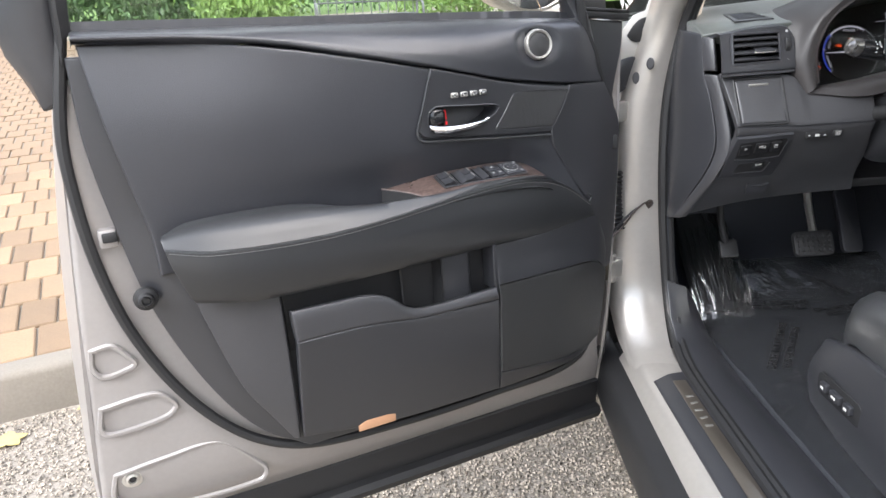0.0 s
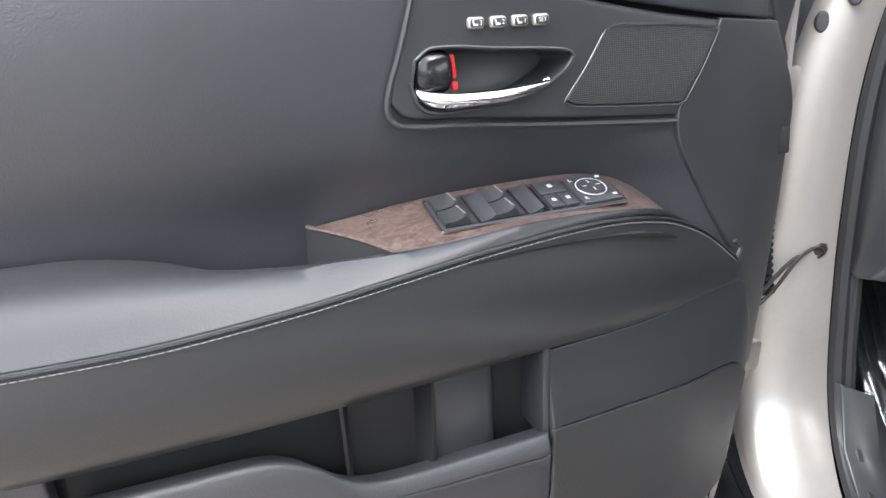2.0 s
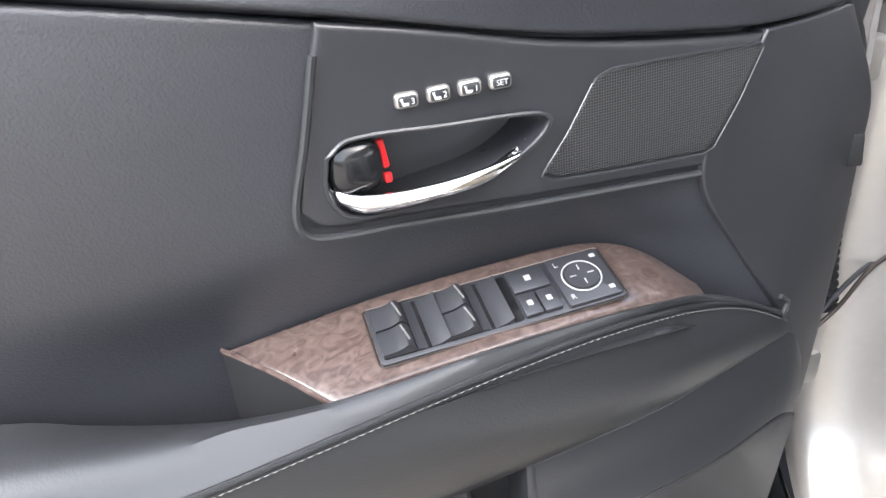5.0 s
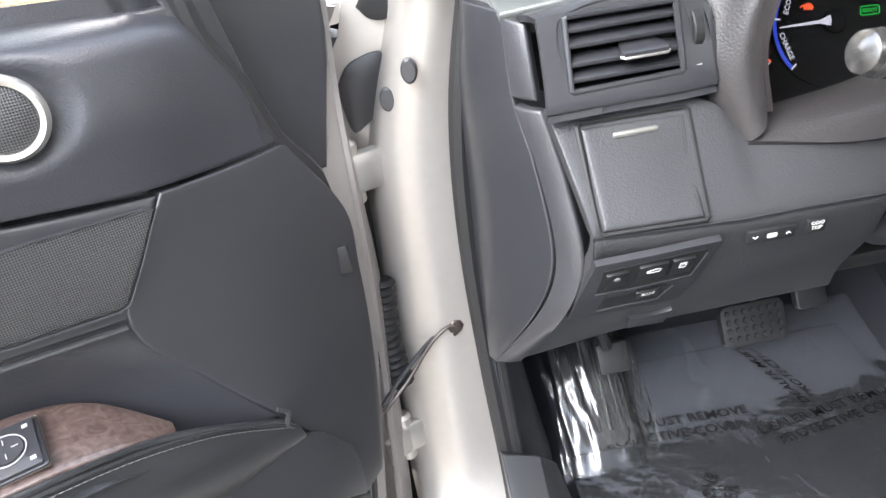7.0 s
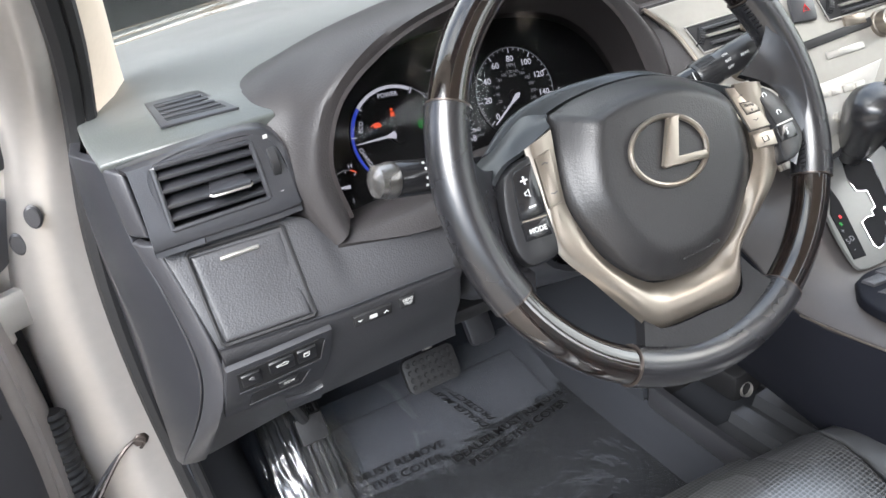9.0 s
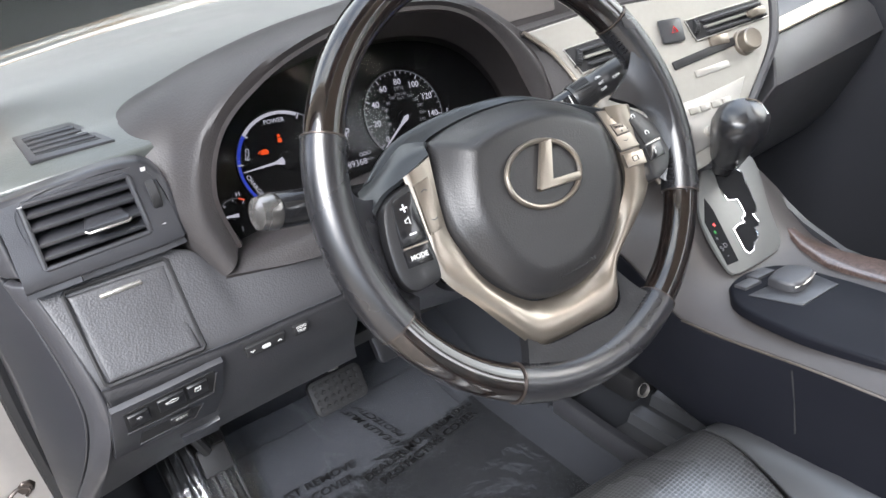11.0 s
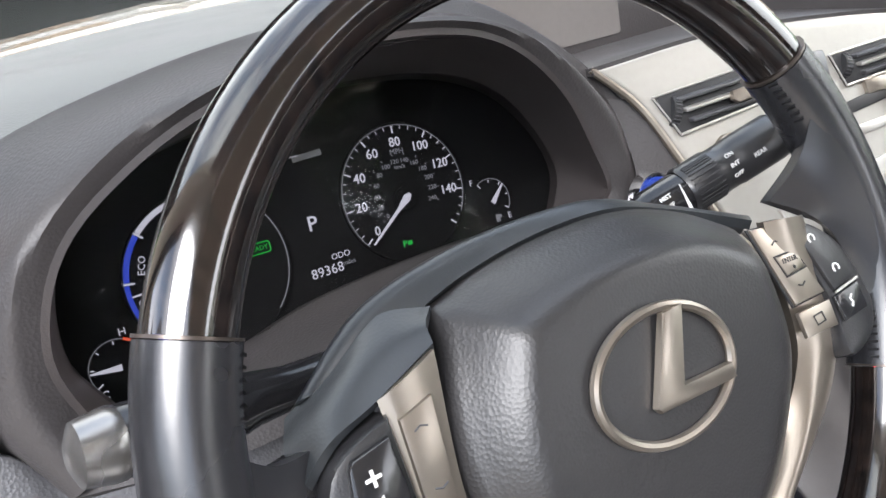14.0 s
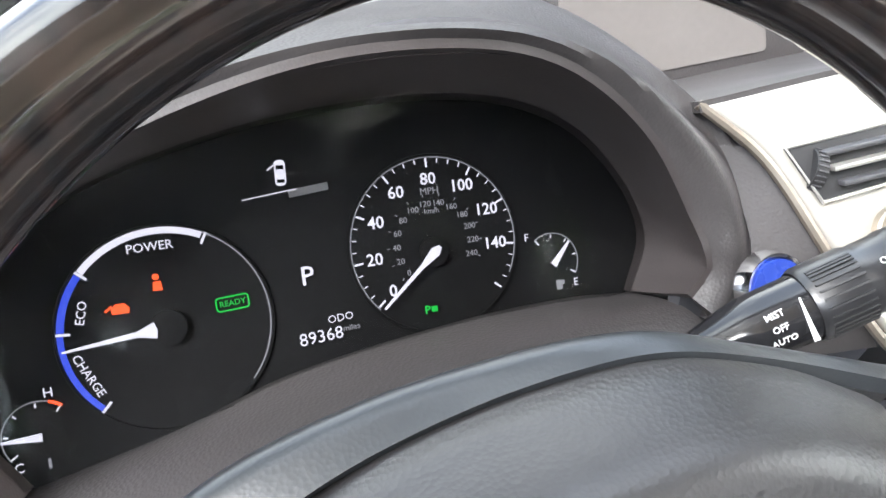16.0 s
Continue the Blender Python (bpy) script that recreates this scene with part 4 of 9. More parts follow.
for x in (0.0182, 0.0309):
    part("lock_switch", rbox(0.0118, 0.0175, 0.004, 0.001, sw @ pose(x, -0.0096, 0.0036)), PLASTIC, wood)
    part("switch_symbol", rbox(0.0034, 0.0040, 0.0004, 0, sw @ pose(x, -0.0096, 0.0059)), GREY_PRINT, wood)
part("switch_symbol", rbox(0.0040, 0.0042, 0.0004, 0, sw @ pose(0.0245, 0.0098, 0.0059)), GREY_PRINT, wood)
part("mirror_switch", prism(round_rect(0.036, 0.040, 0.002), 0.0035, 0.0008, sw @ pose(0.0585, 0, 0.0015)), PLASTIC, wood, "mirror adjustment pad")
dial = sw @ pose(0.0575, 0, 0.005)
part("dial_ring", tube([dial @ Vector((0.0125 * math.cos(f), 0.0125 * math.sin(f), 0.0006)) for f in [k * math.tau / 40 for k in range(40)]], 0.0006, 6, True), GREY_PRINT, wood, "grey ring of the mirror dial")
part("dial_knob", lathe([(0.0112, 0), (0.0108, 0.0018), (0, 0.0012)], 30, dial), PLASTIC, wood)
for a in range(4):
    part("dial_mark", rbox(0.0042, 0.0007, 0.0004, 0, dial @ pose(0, 0, 0.0022, 0, 0, 90 * a) @ pose(0.006, 0, 0)), GREY_PRINT, wood)
for x, y, ch in ((0.0455, 0.0135, "L"), (0.0455, -0.0140, "R")):
    lettering(ch, 0.0055, sw @ pose(x, y, 0.0052), GREY_PRINT, wood)
for x, y in ((0.0715, 0.0140), (0.0715, -0.0140)):
    part("switch_symbol", rbox(0.0036, 0.0030, 0.0004, 0, sw @ pose(x, y, 0.0053)), GREY_PRINT, wood)

# lower panels and the map pocket
part("lower_panel", skin([
    [(0.890, 0.150, 0.762), (0.83, 0.168, 0.757), (0.768, 0.174, 0.752)],
    [(0.868, 0.150, 0.68), (0.82, 0.164, 0.68), (0.766, 0.172, 0.68)],
    [(0.838, 0.148, 0.59), (0.80, 0.158, 0.59), (0.765, 0.166, 0.59)],
    [(0.798, 0.142, 0.52), (0.78, 0.15, 0.52), (0.764, 0.156, 0.52)],
    [(0.772, 0.138, 0.474), (0.768, 0.14, 0.474), (0.763, 0.142, 0.474)]], 20, 24, 0.003, 0.012, IN), PLASTIC_GRAIN, door, "grained lower door panel")
PK_TOP = [(0.757, 0.187, 0.722), (0.69, 0.188, 0.722), (0.625, 0.188, 0.720), (0.595, 0.187, 0.708), (0.562, 0.185, 0.682), (0.535, 0.184, 0.674), (0.47, 0.185, 0.675), (0.395, 0.190, 0.681)]
PK_SPLIT = [(0.754, 0.190, 0.668), (0.64, 0.190, 0.668), (0.54, 0.187, 0.657), (0.391, 0.188, 0.655)]
part("pocket_lip", skin([PK_TOP, [(u, d + 0.004, z - 0.012) for u, d, z in PK_TOP], PK_SPLIT], 50, 14, 0.004, 0.02, IN), PLASTIC_GRAIN, door, "grained map pocket lip")
part("pocket_face", skin([PK_SPLIT, [(0.757, 0.172, 0.57), (0.57, 0.174, 0.56), (0.382, 0.166, 0.55)], [(0.758, 0.152, 0.480), (0.6, 0.150, 0.458), (0.374, 0.142, 0.452)]], 40, 24, 0.003, 0.012, IN), PLASTIC, door, "map pocket panel")
part("cup_divider", rbox(0.060, 0.05, 0.10, 0.008, pose(0.462, 0.138, 0.705), 3), PLASTIC, door)
# shade inside the pocket and bottle recess is put in as matt black sheets
part("pocket_shade", skin([[(0.76, 0.150, 0.757), (0.39, 0.146, 0.757)], [(0.76, 0.150, 0.64), (0.39, 0.146, 0.64)]], 8, 6, 0, 0.004, IN), PLASTIC_DARK, door, "matt black sheet for the shade inside the map pocket")
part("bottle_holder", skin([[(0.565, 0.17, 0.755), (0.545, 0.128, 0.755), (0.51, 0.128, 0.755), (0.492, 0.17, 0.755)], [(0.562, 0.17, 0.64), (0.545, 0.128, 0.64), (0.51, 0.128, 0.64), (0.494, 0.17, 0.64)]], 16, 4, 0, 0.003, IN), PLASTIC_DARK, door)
part("cup_wall", rbox(0.008, 0.05, 0.09, 0.003, pose(0.395, 0.160, 0.718)), PLASTIC, door)
part("front_panel", skin([
    [(0.394, 0.184, 0.755), (0.27, 0.166, 0.753), (0.150, 0.137, 0.757), (0.105, 0.112, 0.70)],
    [(0.392, 0.184, 0.72), (0.26, 0.163, 0.722), (0.14, 0.132, 0.722), (0.10, 0.110, 0.67)],
    [(0.391, 0.191, 0.684), (0.24, 0.168, 0.676), (0.14, 0.132, 0.66), (0.10, 0.108, 0.628)]], 30, 12, 0.002, 0.01, IN), PLASTIC, door)
part("door_speaker_grille", skin([
    [(0.391, 0.190, 0.682), (0.24, 0.168, 0.674), (0.14, 0.132, 0.658), (0.096, 0.107, 0.626)],
    [(0.384, 0.176, 0.58), (0.25, 0.158, 0.57), (0.15, 0.124, 0.56), (0.100, 0.102, 0.555)],
    [(0.377, 0.158, 0.495), (0.25, 0.143, 0.478), (0.16, 0.120, 0.474), (0.112, 0.102, 0.484)]], 30, 18, 0.003, 0.008, IN), MESH, door, "perforated lower loudspeaker grille")
part("panel_foot", skin([
    [(0.376, 0.155, 0.492), (0.25, 0.140, 0.475), (0.16, 0.117, 0.471), (0.109, 0.099, 0.482)],
    [(0.373, 0.140, 0.450), (0.25, 0.125, 0.447), (0.17, 0.112, 0.452), (0.125, 0.095, 0.468)]], 24, 6, 0.002, 0.01, IN), PLASTIC, door)
part("reflector", prism([(-0.035, -0.010), (0.034, -0.008), (0.034, 0.006), (0.02, 0.010), (-0.02, 0.010), (-0.035, 0.002)], 0.004, 0.001, axes((0.627, 0.150, 0.468), (-1, 0, -0.02), (0, 0.1, 1))), AMBER, door, "amber courtesy reflector")

# latch, window and its frame
latch = part("latch", rbox(0.026, 0.026, 0.028, 0.004, pose(0.987, 0.090, 0.862)), SILVER_IN, door, "bright steel latch plate")
part("latch_slot", rbox(0.020, 0.02, 0.014, 0.002, pose(0.985, 0.098, 0.864)), PLASTIC_DARK, latch)
part("window_glass", skin([[(1.00, 0.030, 1.06), (0.14, 0.015, 1.06)], [(0.97, 0.075, 1.30), (0.30, 0.07, 1.30)], [(0.90, 0.13, 1.50), (0.50, 0.13, 1.50)]], 8, 8, 0, 0.004, IN), GLASS, door, "clear side window")
part("window_frame", skin([
    [(0.990, 0.100, 1.155), (0.985, 0.115, 1.23), (0.965, 0.135, 1.36), (0.91, 0.170, 1.53)],
    [(1.004, 0.100, 1.07), (1.008, 0.112, 1.15), (0.985, 0.140, 1.36), (0.93, 0.170, 1.55)],
    [(1.030, 0.090, 1.05), (1.034, 0.100, 1.15), (1.012, 0.130, 1.36), (0.955, 0.160, 1.57)],
    [(1.032, 0.050, 1.058), (1.070, 0.055, 1.14), (1.060, 0.070, 1.20), (1.040, 0.085, 1.36), (0.98, 0.125, 1.57)]], 24, 14, 0.003, 0.01, (0.5, 1, 0)), PLASTIC, door, "black window frame")
part("window_sash", skin([
    [(0.976, 0.110, 1.145), (0.968, 0.125, 1.23), (0.945, 0.145, 1.36), (0.89, 0.175, 1.53)],
    [(0.986, 0.118, 1.145), (0.980, 0.130, 1.23), (0.958, 0.150, 1.36), (0.905, 0.178, 1.54)],
    [(0.998, 0.108, 1.10), (0.992, 0.122, 1.23), (0.970, 0.142, 1.36), (0.917, 0.172, 1.55)],
    [(1.004, 0.070, 1.08), (0.998, 0.085, 1.23), (0.976, 0.105, 1.36), (0.925, 0.140, 1.55)]], 16, 14, 0.003, 0.008, (0.5, 1, 0)), RUBBER, door, "black window frame")
part("window_frame", tube(cr([(0.93, 0.16, 1.55), (0.75, 0.16, 1.58), (0.5, 0.15, 1.53), (0.3, 0.11, 1.33), (0.15, 0.07, 1.16)], 40), 0.022, 8), RUBBER, door)
mirror = part("wing_mirror", lathe([(0, -0.11), (0.05, -0.10), (0.085, -0.06), (0.098, 0.0), (0.095, 0.02), (0.088, 0.024)], 30, pose(0.115, -0.13, 1.212) @ pose(0, 0, 0, -90, 0, 8) @ Matrix.Diagonal((1.25, 0.85, 1, 1))), SILVER, door, "silver wing mirror housing")
part("mirror_glass", lathe([(0.09, 0.018), (0, 0.020)], 30, pose(0.115, -0.13, 1.212) @ pose(0, 0, 0, -90, 0, 8) @ Matrix.Diagonal((1.25, 0.85, 1, 1))), CHROME, mirror, "mirror glass")
part("mirror_foot", rbox(0.07, 0.09, 0.06, 0.02, pose(0.03, -0.06, 1.14)), PLASTIC_DARK, mirror)
# ---- the car's body round the doorway; x to the passenger side, y to the front, z up ----
body = world_thing("suv", "silver sport utility car with an open driver's doorway", "car", (0, 0, 0))
BEIGE = mat("beige_trim", (0.62, 0.55, 0.45), 0.7, bump=0.3, bscale=900, var=0.05)
REAR = (0, -1, 0.1)
pillar_in = [(-0.400, 0.20, 1.26), (-0.404, 0.30, 1.16), (-0.413, 0.35, 1.10), (-0.436, 0.365, 1.00), (-0.446, 0.37, 0.91), (-0.448, 0.37, 0.80), (-0.443, 0.37, 0.66), (-0.436, 0.355, 0.52), (-0.440, 0.29, 0.44), (-0.448, 0.20, 0.415)]
pillar_out = [(-0.450, 0.20, 1.27), (-0.458, 0.31, 1.16), (-0.468, 0.36, 1.08), (-0.500, 0.375, 0.99), (-0.519, 0.38, 0.92), (-0.524, 0.38, 0.82), (-0.532, 0.38, 0.66), (-0.535, 0.37, 0.52), (-0.530, 0.30, 0.435), (-0.525, 0.20, 0.408)]
mid = [(a[0] * 0.5 + b[0] * 0.5, a[1] - 0.004, a[2] * 0.5 + b[2] * 0.5) for a, b in zip(pillar_in, pillar_out)]
part("hinge_pillar", skin([pillar_in, mid, pillar_out, [(x - 0.012, y + 0.035, z) for x, y, z in pillar_out]], 60, 16, 0, 0.01, REAR), SILVER, body, "silver front door pillar")
part("roof_pillar", skin([
    [(-0.400, 0.21, 1.25), (-0.385, 0.05, 1.37), (-0.36, -0.18, 1.50), (-0.34, -0.5, 1.585), (-0.34, -1.2, 1.60)],
    [(-0.425, 0.205, 1.26), (-0.415, 0.05, 1.38), (-0.395, -0.18, 1.51), (-0.38, -0.5, 1.60), (-0.38, -1.2, 1.615)],
    [(-0.450, 0.21, 1.265), (-0.445, 0.06, 1.40), (-0.43, -0.17, 1.535), (-0.41, -0.5, 1.63), (-0.41, -1.2, 1.645)],
    [(-0.46, 0.27, 1.28), (-0.45, 0.10, 1.43), (-0.41, -0.15, 1.57), (-0.36, -0.5, 1.66), (-0.36, -1.2, 1.675)]], 40, 12, 0, 0.01, (-1, -0.3, 0)), SILVER, body, "silver windscreen pillar and roof rail")
part("fender", skin([
    [(-0.555, 0.42, 1.07), (-0.60, 0.7, 1.05), (-0.60, 1.3, 0.98)], [(-0.60, 0.42, 0.98), (-0.63, 0.7, 0.96), (-0.63, 1.3, 0.90)],
    [(-0.625, 0.42, 0.75), (-0.66, 0.7, 0.76), (-0.66, 1.3, 0.75)], [(-0.605, 0.42, 0.45), (-0.63, 0.62, 0.5), (-0.64, 1.3, 0.6)]], 20, 16, 0.004, 0.006, (-1, 0, 0)), SILVER, body, "silver front wing")
part("fender_flange", skin([
    [(-0.555, 0.415, 1.08), (-0.592, 0.415, 0.99), (-0.615, 0.415, 0.75), (-0.60, 0.415, 0.45)],
    [(-0.530, 0.45, 1.07), (-0.570, 0.45, 0.99), (-0.585, 0.45, 0.75), (-0.58, 0.45, 0.45)]], 20, 5, 0, 0.003, REAR), SILVER_IN, body)
part("bonnet", skin([[(-0.57, 0.60, 1.055), (0.2, 1.12, 1.085), (0.96, 0.60, 1.055)], [(-0.58, 1.1, 1.01), (0.2, 1.35, 1.06), (0.97, 1.1, 1.01)], [(-0.5, 1.7, 0.88), (0.2, 1.85, 0.93), (0.9, 1.7, 0.88)]], 20, 12, 0.01, 0.02), SILVER, body)
# a matt black block stands in for the shade behind the pillar
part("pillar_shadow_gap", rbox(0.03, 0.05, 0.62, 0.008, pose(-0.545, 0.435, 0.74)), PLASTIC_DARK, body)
part("wheel_arch_liner", skin([[(-0.60, 0.60, 0.45), (-0.60, 0.80, 0.72), (-0.60, 1.2, 0.72)], [(-0.3, 0.60, 0.45), (-0.3, 0.80, 0.72), (-0.3, 1.2, 0.72)]], 14, 4, 0, 0.005), PLASTIC_DARK, body)
cowl = part("cowl_panel", prism([(-0.548, 0.915), (-0.553, 1.020), (-0.532, 1.050), (-0.524, 1.078), (-0.497, 1.112), (-0.472, 1.120), (-0.458, 1.160), (-0.428, 1.160), (-0.445, 0.98), (-0.490, 0.900)], 0.004, 0.001, axes((0, 0.402, 0), (1, 0, 0), (0, 0, 1))), SILVER, body, "silver cowl sheet beside the pillar")
part("cowl_foam", prism(smooth_outline([(-0.511, 1.074), (-0.498, 1.092), (-0.484, 1.104), (-0.468, 1.106), (-0.474, 1.080), (-0.484, 1.060), (-0.500, 1.062)], 30), 0.004, 0.001, axes((0, 0.397, 0), (1, 0, 0), (0, 0, 1))), PLASTIC_DARK, cowl)
part("cowl_foam", prism(smooth_outline([(-0.542, 1.003), (-0.532, 1.020), (-0.518, 1.028), (-0.494, 1.030), (-0.500, 1.000), (-0.508, 0.974), (-0.522, 0.962), (-0.534, 0.957), (-0.540, 0.980)], 40), 0.006, 0.001, axes((0, 0.397, 0), (1, 0, 0), (0, 0, 1))), PLASTIC, cowl, "black foam block")
part("cowl_bolt", lathe([(0.006, 0), (0.006, 0.004), (0.003, 0.008), (0, 0.008)], 10, axes((-0.482, 0.397, 1.043), (1, 0, 0), (0, 0, 1))), STEEL, cowl)

# hinges, check strap and wiring boot
for z in (0.923, 0.58):
    h = part("door_hinge", rbox(0.055, 0.016, 0.042, 0.005, pose(-0.527, 0.378, z, 0, 0, 25), 2), STEEL, body, "bright steel door hinge")
    part("hinge_pin", lathe([(0.009, -0.032), (0.011, -0.030), (0.011, 0.030), (0.007, 0.034), (0, 0.034)], 14, pose(-0.545, 0.374, z)), STEEL, h)
    part("hinge_leaf", rbox(0.04, 0.010, 0.036, 0.004, pose(-0.553, 0.358, z, 0, 0, 40)), STEEL, h)
part("check_strap", tube(cr([(-0.560, 0.318, 0.675), (-0.535, 0.337, 0.693), (-0.500, 0.363, 0.712), (-0.470, 0.378, 0.722)], 16), 0.0026, 8), PLASTIC_GRAIN, body, "door check strap")
part("strap_wire", tube(cr([(-0.560, 0.315, 0.668), (-0.530, 0.330, 0.690), (-0.495, 0.358, 0.716), (-0.472, 0.366, 0.728), (-0.462, 0.366, 0.722), (-0.468, 0.368, 0.714)], 24), 0.0022, 6), KNOB_BROWN, body)
part("strap_bolt", lathe([(0.012, 0), (0.011, 0.006), (0.007, 0.010), (0, 0.010)], 8, axes((-0.466, 0.376, 0.724), (1, 0, 0), (0, 0, 1))), KNOB_BROWN, body)
ring = []
for i in range(60):
    z = 0.80 - i * 0.0021
    ring.append((-0.538 - 0.004 * math.sin(i / 60 * math.pi), 0.372 - 0.02 * (i / 60), z))
part("wiring_boot", tube(ring, 0.016, 12, rads=[0.013 + 0.0045 * (k % 2) for k in range(30)]), RUBBER, body, "ribbed rubber wiring boot")
for x, y, z, r in ((-0.424, 0.372, 0.874, 0.009), (-0.474, 0.352, 1.018, 0.0095), (-0.497, 0.372, 0.990, 0.0095)):
    part("grommet", lathe([(r, -0.004), (r, 0.001), (r * 0.8, 0.003), (0, 0.0032)], 18, axes((x, y, z), (1, -0.2, 0), (0, 0, 1)) @ Matrix.Diagonal((0.8, 1.25, 1, 1))), PLASTIC_GRAIN, body)

# door seal round the opening
seal = [(-0.385, 0.05, 1.355), (-0.396, 0.195, 1.25), (-0.399, 0.29, 1.165), (-0.408, 0.343, 1.10), (-0.428, 0.357, 1.00), (-0.437, 0.362, 0.91), (-0.439, 0.362, 0.80), (-0.434, 0.362, 0.66), (-0.427, 0.347, 0.52), (-0.430, 0.28, 0.445), (-0.438, 0.18, 0.424), (-0.440, 0.0, 0.420), (-0.440, -0.6, 0.420)]
part("opening_seal", tube(cr(seal, 90), 0.0105, 8), RUBBER, body, "black rubber doorway seal")
part("opening_seal", tube(cr([(x + 0.013, y - 0.004, z + 0.004) for x, y, z in seal], 90), 0.007, 7), RUBBER, body)
part("pillar_trim", skin([
    [(-0.390, 0.19, 1.25), (-0.392, 0.29, 1.165), (-0.398, 0.335, 1.10), (-0.40, 0.335, 1.06)],
    [(-0.362, 0.215, 1.265), (-0.364, 0.32, 1.175), (-0.37, 0.37, 1.11), (-0.375, 0.37, 1.06)],
    [(-0.352, 0.27, 1.28), (-0.35, 0.37, 1.18), (-0.35, 0.42, 1.12), (-0.35, 0.42, 1.06)]], 20, 8, 0.004, 0.01, (0.6, -1, 0)), BEIGE, body, "light beige windscreen pillar trim")
part("pillar_trim", skin([
    [(-0.390, 0.19, 1.25), (-0.375, 0.05, 1.36), (-0.35, -0.18, 1.49), (-0.33, -0.5, 1.57)],
    [(-0.362, 0.215, 1.265), (-0.345, 0.07, 1.38), (-0.31, -0.16, 1.51), (-0.28, -0.5, 1.59)],
    [(-0.352, 0.27, 1.28), (-0.335, 0.12, 1.40), (-0.29, -0.12, 1.53), (-0.25, -0.5, 1.60)]], 24, 8, 0, 0.01, (0.6, -1, 0)), BEIGE, body)

# sill
for name, m_, a, b, z0, z1 in (("sill_paint", SILVER, -0.545, -0.500, 0.385, 0.408),):
    part(name, skin([[(-0.545, 0.30, 0.395), (-0.545, -0.2, 0.380), (-0.545, -1.3, 0.380)], [(-0.530, 0.30, 0.412), (-0.530, -0.2, 0.403), (-0.530, -1.3, 0.403)], [(-0.500, 0.29, 0.418), (-0.500, -0.2, 0.409), (-0.500, -1.3, 0.409)], [(-0.430, 0.28, 0.420), (-0.430, -0.2, 0.409), (-0.430, -1.3, 0.409)]], 24, 12, 0, 0.02), m_, body, "silver painted door sill")
part("rocker_cladding", skin([[(-0.540, 0.42, 0.405), (-0.542, 0.2, 0.388), (-0.542, -0.3, 0.381), (-0.542, -1.3, 0.381)], [(-0.575, 0.44, 0.38), (-0.578, 0.2, 0.366), (-0.578, -0.3, 0.36), (-0.578, -1.3, 0.36)], [(-0.575, 0.44, 0.27), (-0.580, 0.2, 0.26), (-0.580, -0.3, 0.26), (-0.580, -1.3, 0.26)], [(-0.51, 0.44, 0.24), (-0.515, 0.2, 0.235), (-0.515, -0.3, 0.235), (-0.515, -1.3, 0.235)]], 24, 14, 0, 0.02, (-1, 0, 0)), RUBBER, body, "black plastic sill cladding")
step = part("sill_plate", skin([[(-0.512, 0.152, 0.417), (-0.510, -0.2, 0.414), (-0.510, -1.2, 0.414)], [(-0.48, 0.165, 0.424), (-0.48, -0.2, 0.420), (-0.48, -1.2, 0.420)], [(-0.446, 0.172, 0.424), (-0.446, -0.2, 0.420), (-0.446, -1.2, 0.420)]], 24, 10, 0.004, 0.008), PLASTIC, body, "black sill scuff plate with a steel inlay")
part("scuff_inlay", prism(round_rect(0.026, 0.42, 0.003), 0.0015, 0.0005, pose(-0.467, -0.075, 0.4225)), SATIN, step, "brushed steel inlay")
for i, y in enumerate((0.072, 0.048, 0.022, -0.004, -0.030)):
    part("badge_bar", rbox(0.014, 0.006, 0.0008, 0.0002, pose(-0.467, y, 0.4242, 0, 0, 18 if i % 2 else 0)), SATIN_LIGHT, step)
part("sill_trim", skin([[(-0.436, 0.33, 0.56), (-0.432, 0.29, 0.46), (-0.436, 0.18, 0.43), (-0.436, -0.2, 0.427), (-0.436, -1.2, 0.427)], [(-0.40, 0.33, 0.55), (-0.395, 0.29, 0.455), (-0.395, 0.18, 0.435), (-0.385, -0.2, 0.433), (-0.385, -1.2, 0.433)], [(-0.365, 0.36, 0.50), (-0.345, 0.30, 0.43), (-0.335, 0.18, 0.405), (-0.325, -0.2, 0.400), (-0.325, -1.2, 0.400)]], 30, 10, 0.003, 0.01), PLASTIC, body, "black plastic kick panel")
part("kick_panel", skin([[(-0.428, 0.352, 0.72), (-0.425, 0.352, 0.60), (-0.42, 0.34, 0.50), (-0.41, 0.32, 0.44)], [(-0.385, 0.45, 0.72), (-0.385, 0.45, 0.60), (-0.37, 0.44, 0.5), (-0.355, 0.42, 0.42)], [(-0.36, 0.70, 0.74), (-0.36, 0.70, 0.6), (-0.35, 0.68, 0.5), (-0.34, 0.66, 0.42)]], 14, 10, 0, 0.01, (1, -0.3, 0)), CARPET, body)

# floor, bulkhead, roof and the far side
part("floor_carpet", skin([[(-0.40, -1.8, 0.395), (0.20, -1.8, 0.395), (0.24, -1.8, 0.45)], [(-0.38, 0.0, 0.397), (0.20, 0.0, 0.397), (0.245, 0.0, 0.46)], [(-0.37, 0.45, 0.397), (0.20, 0.45, 0.397), (0.25, 0.45, 0.46)], [(-0.37, 0.58, 0.46), (0.2, 0.58, 0.46), (0.25, 0.58, 0.5)], [(-0.37, 0.72, 0.62), (0.2, 0.72, 0.62), (0.25, 0.72, 0.62)], [(-0.37, 0.78, 0.85), (0.2, 0.78, 0.85), (0.25, 0.78, 0.85)]], 24, 40, 0, 0.02), CARPET, body, "black floor carpet")
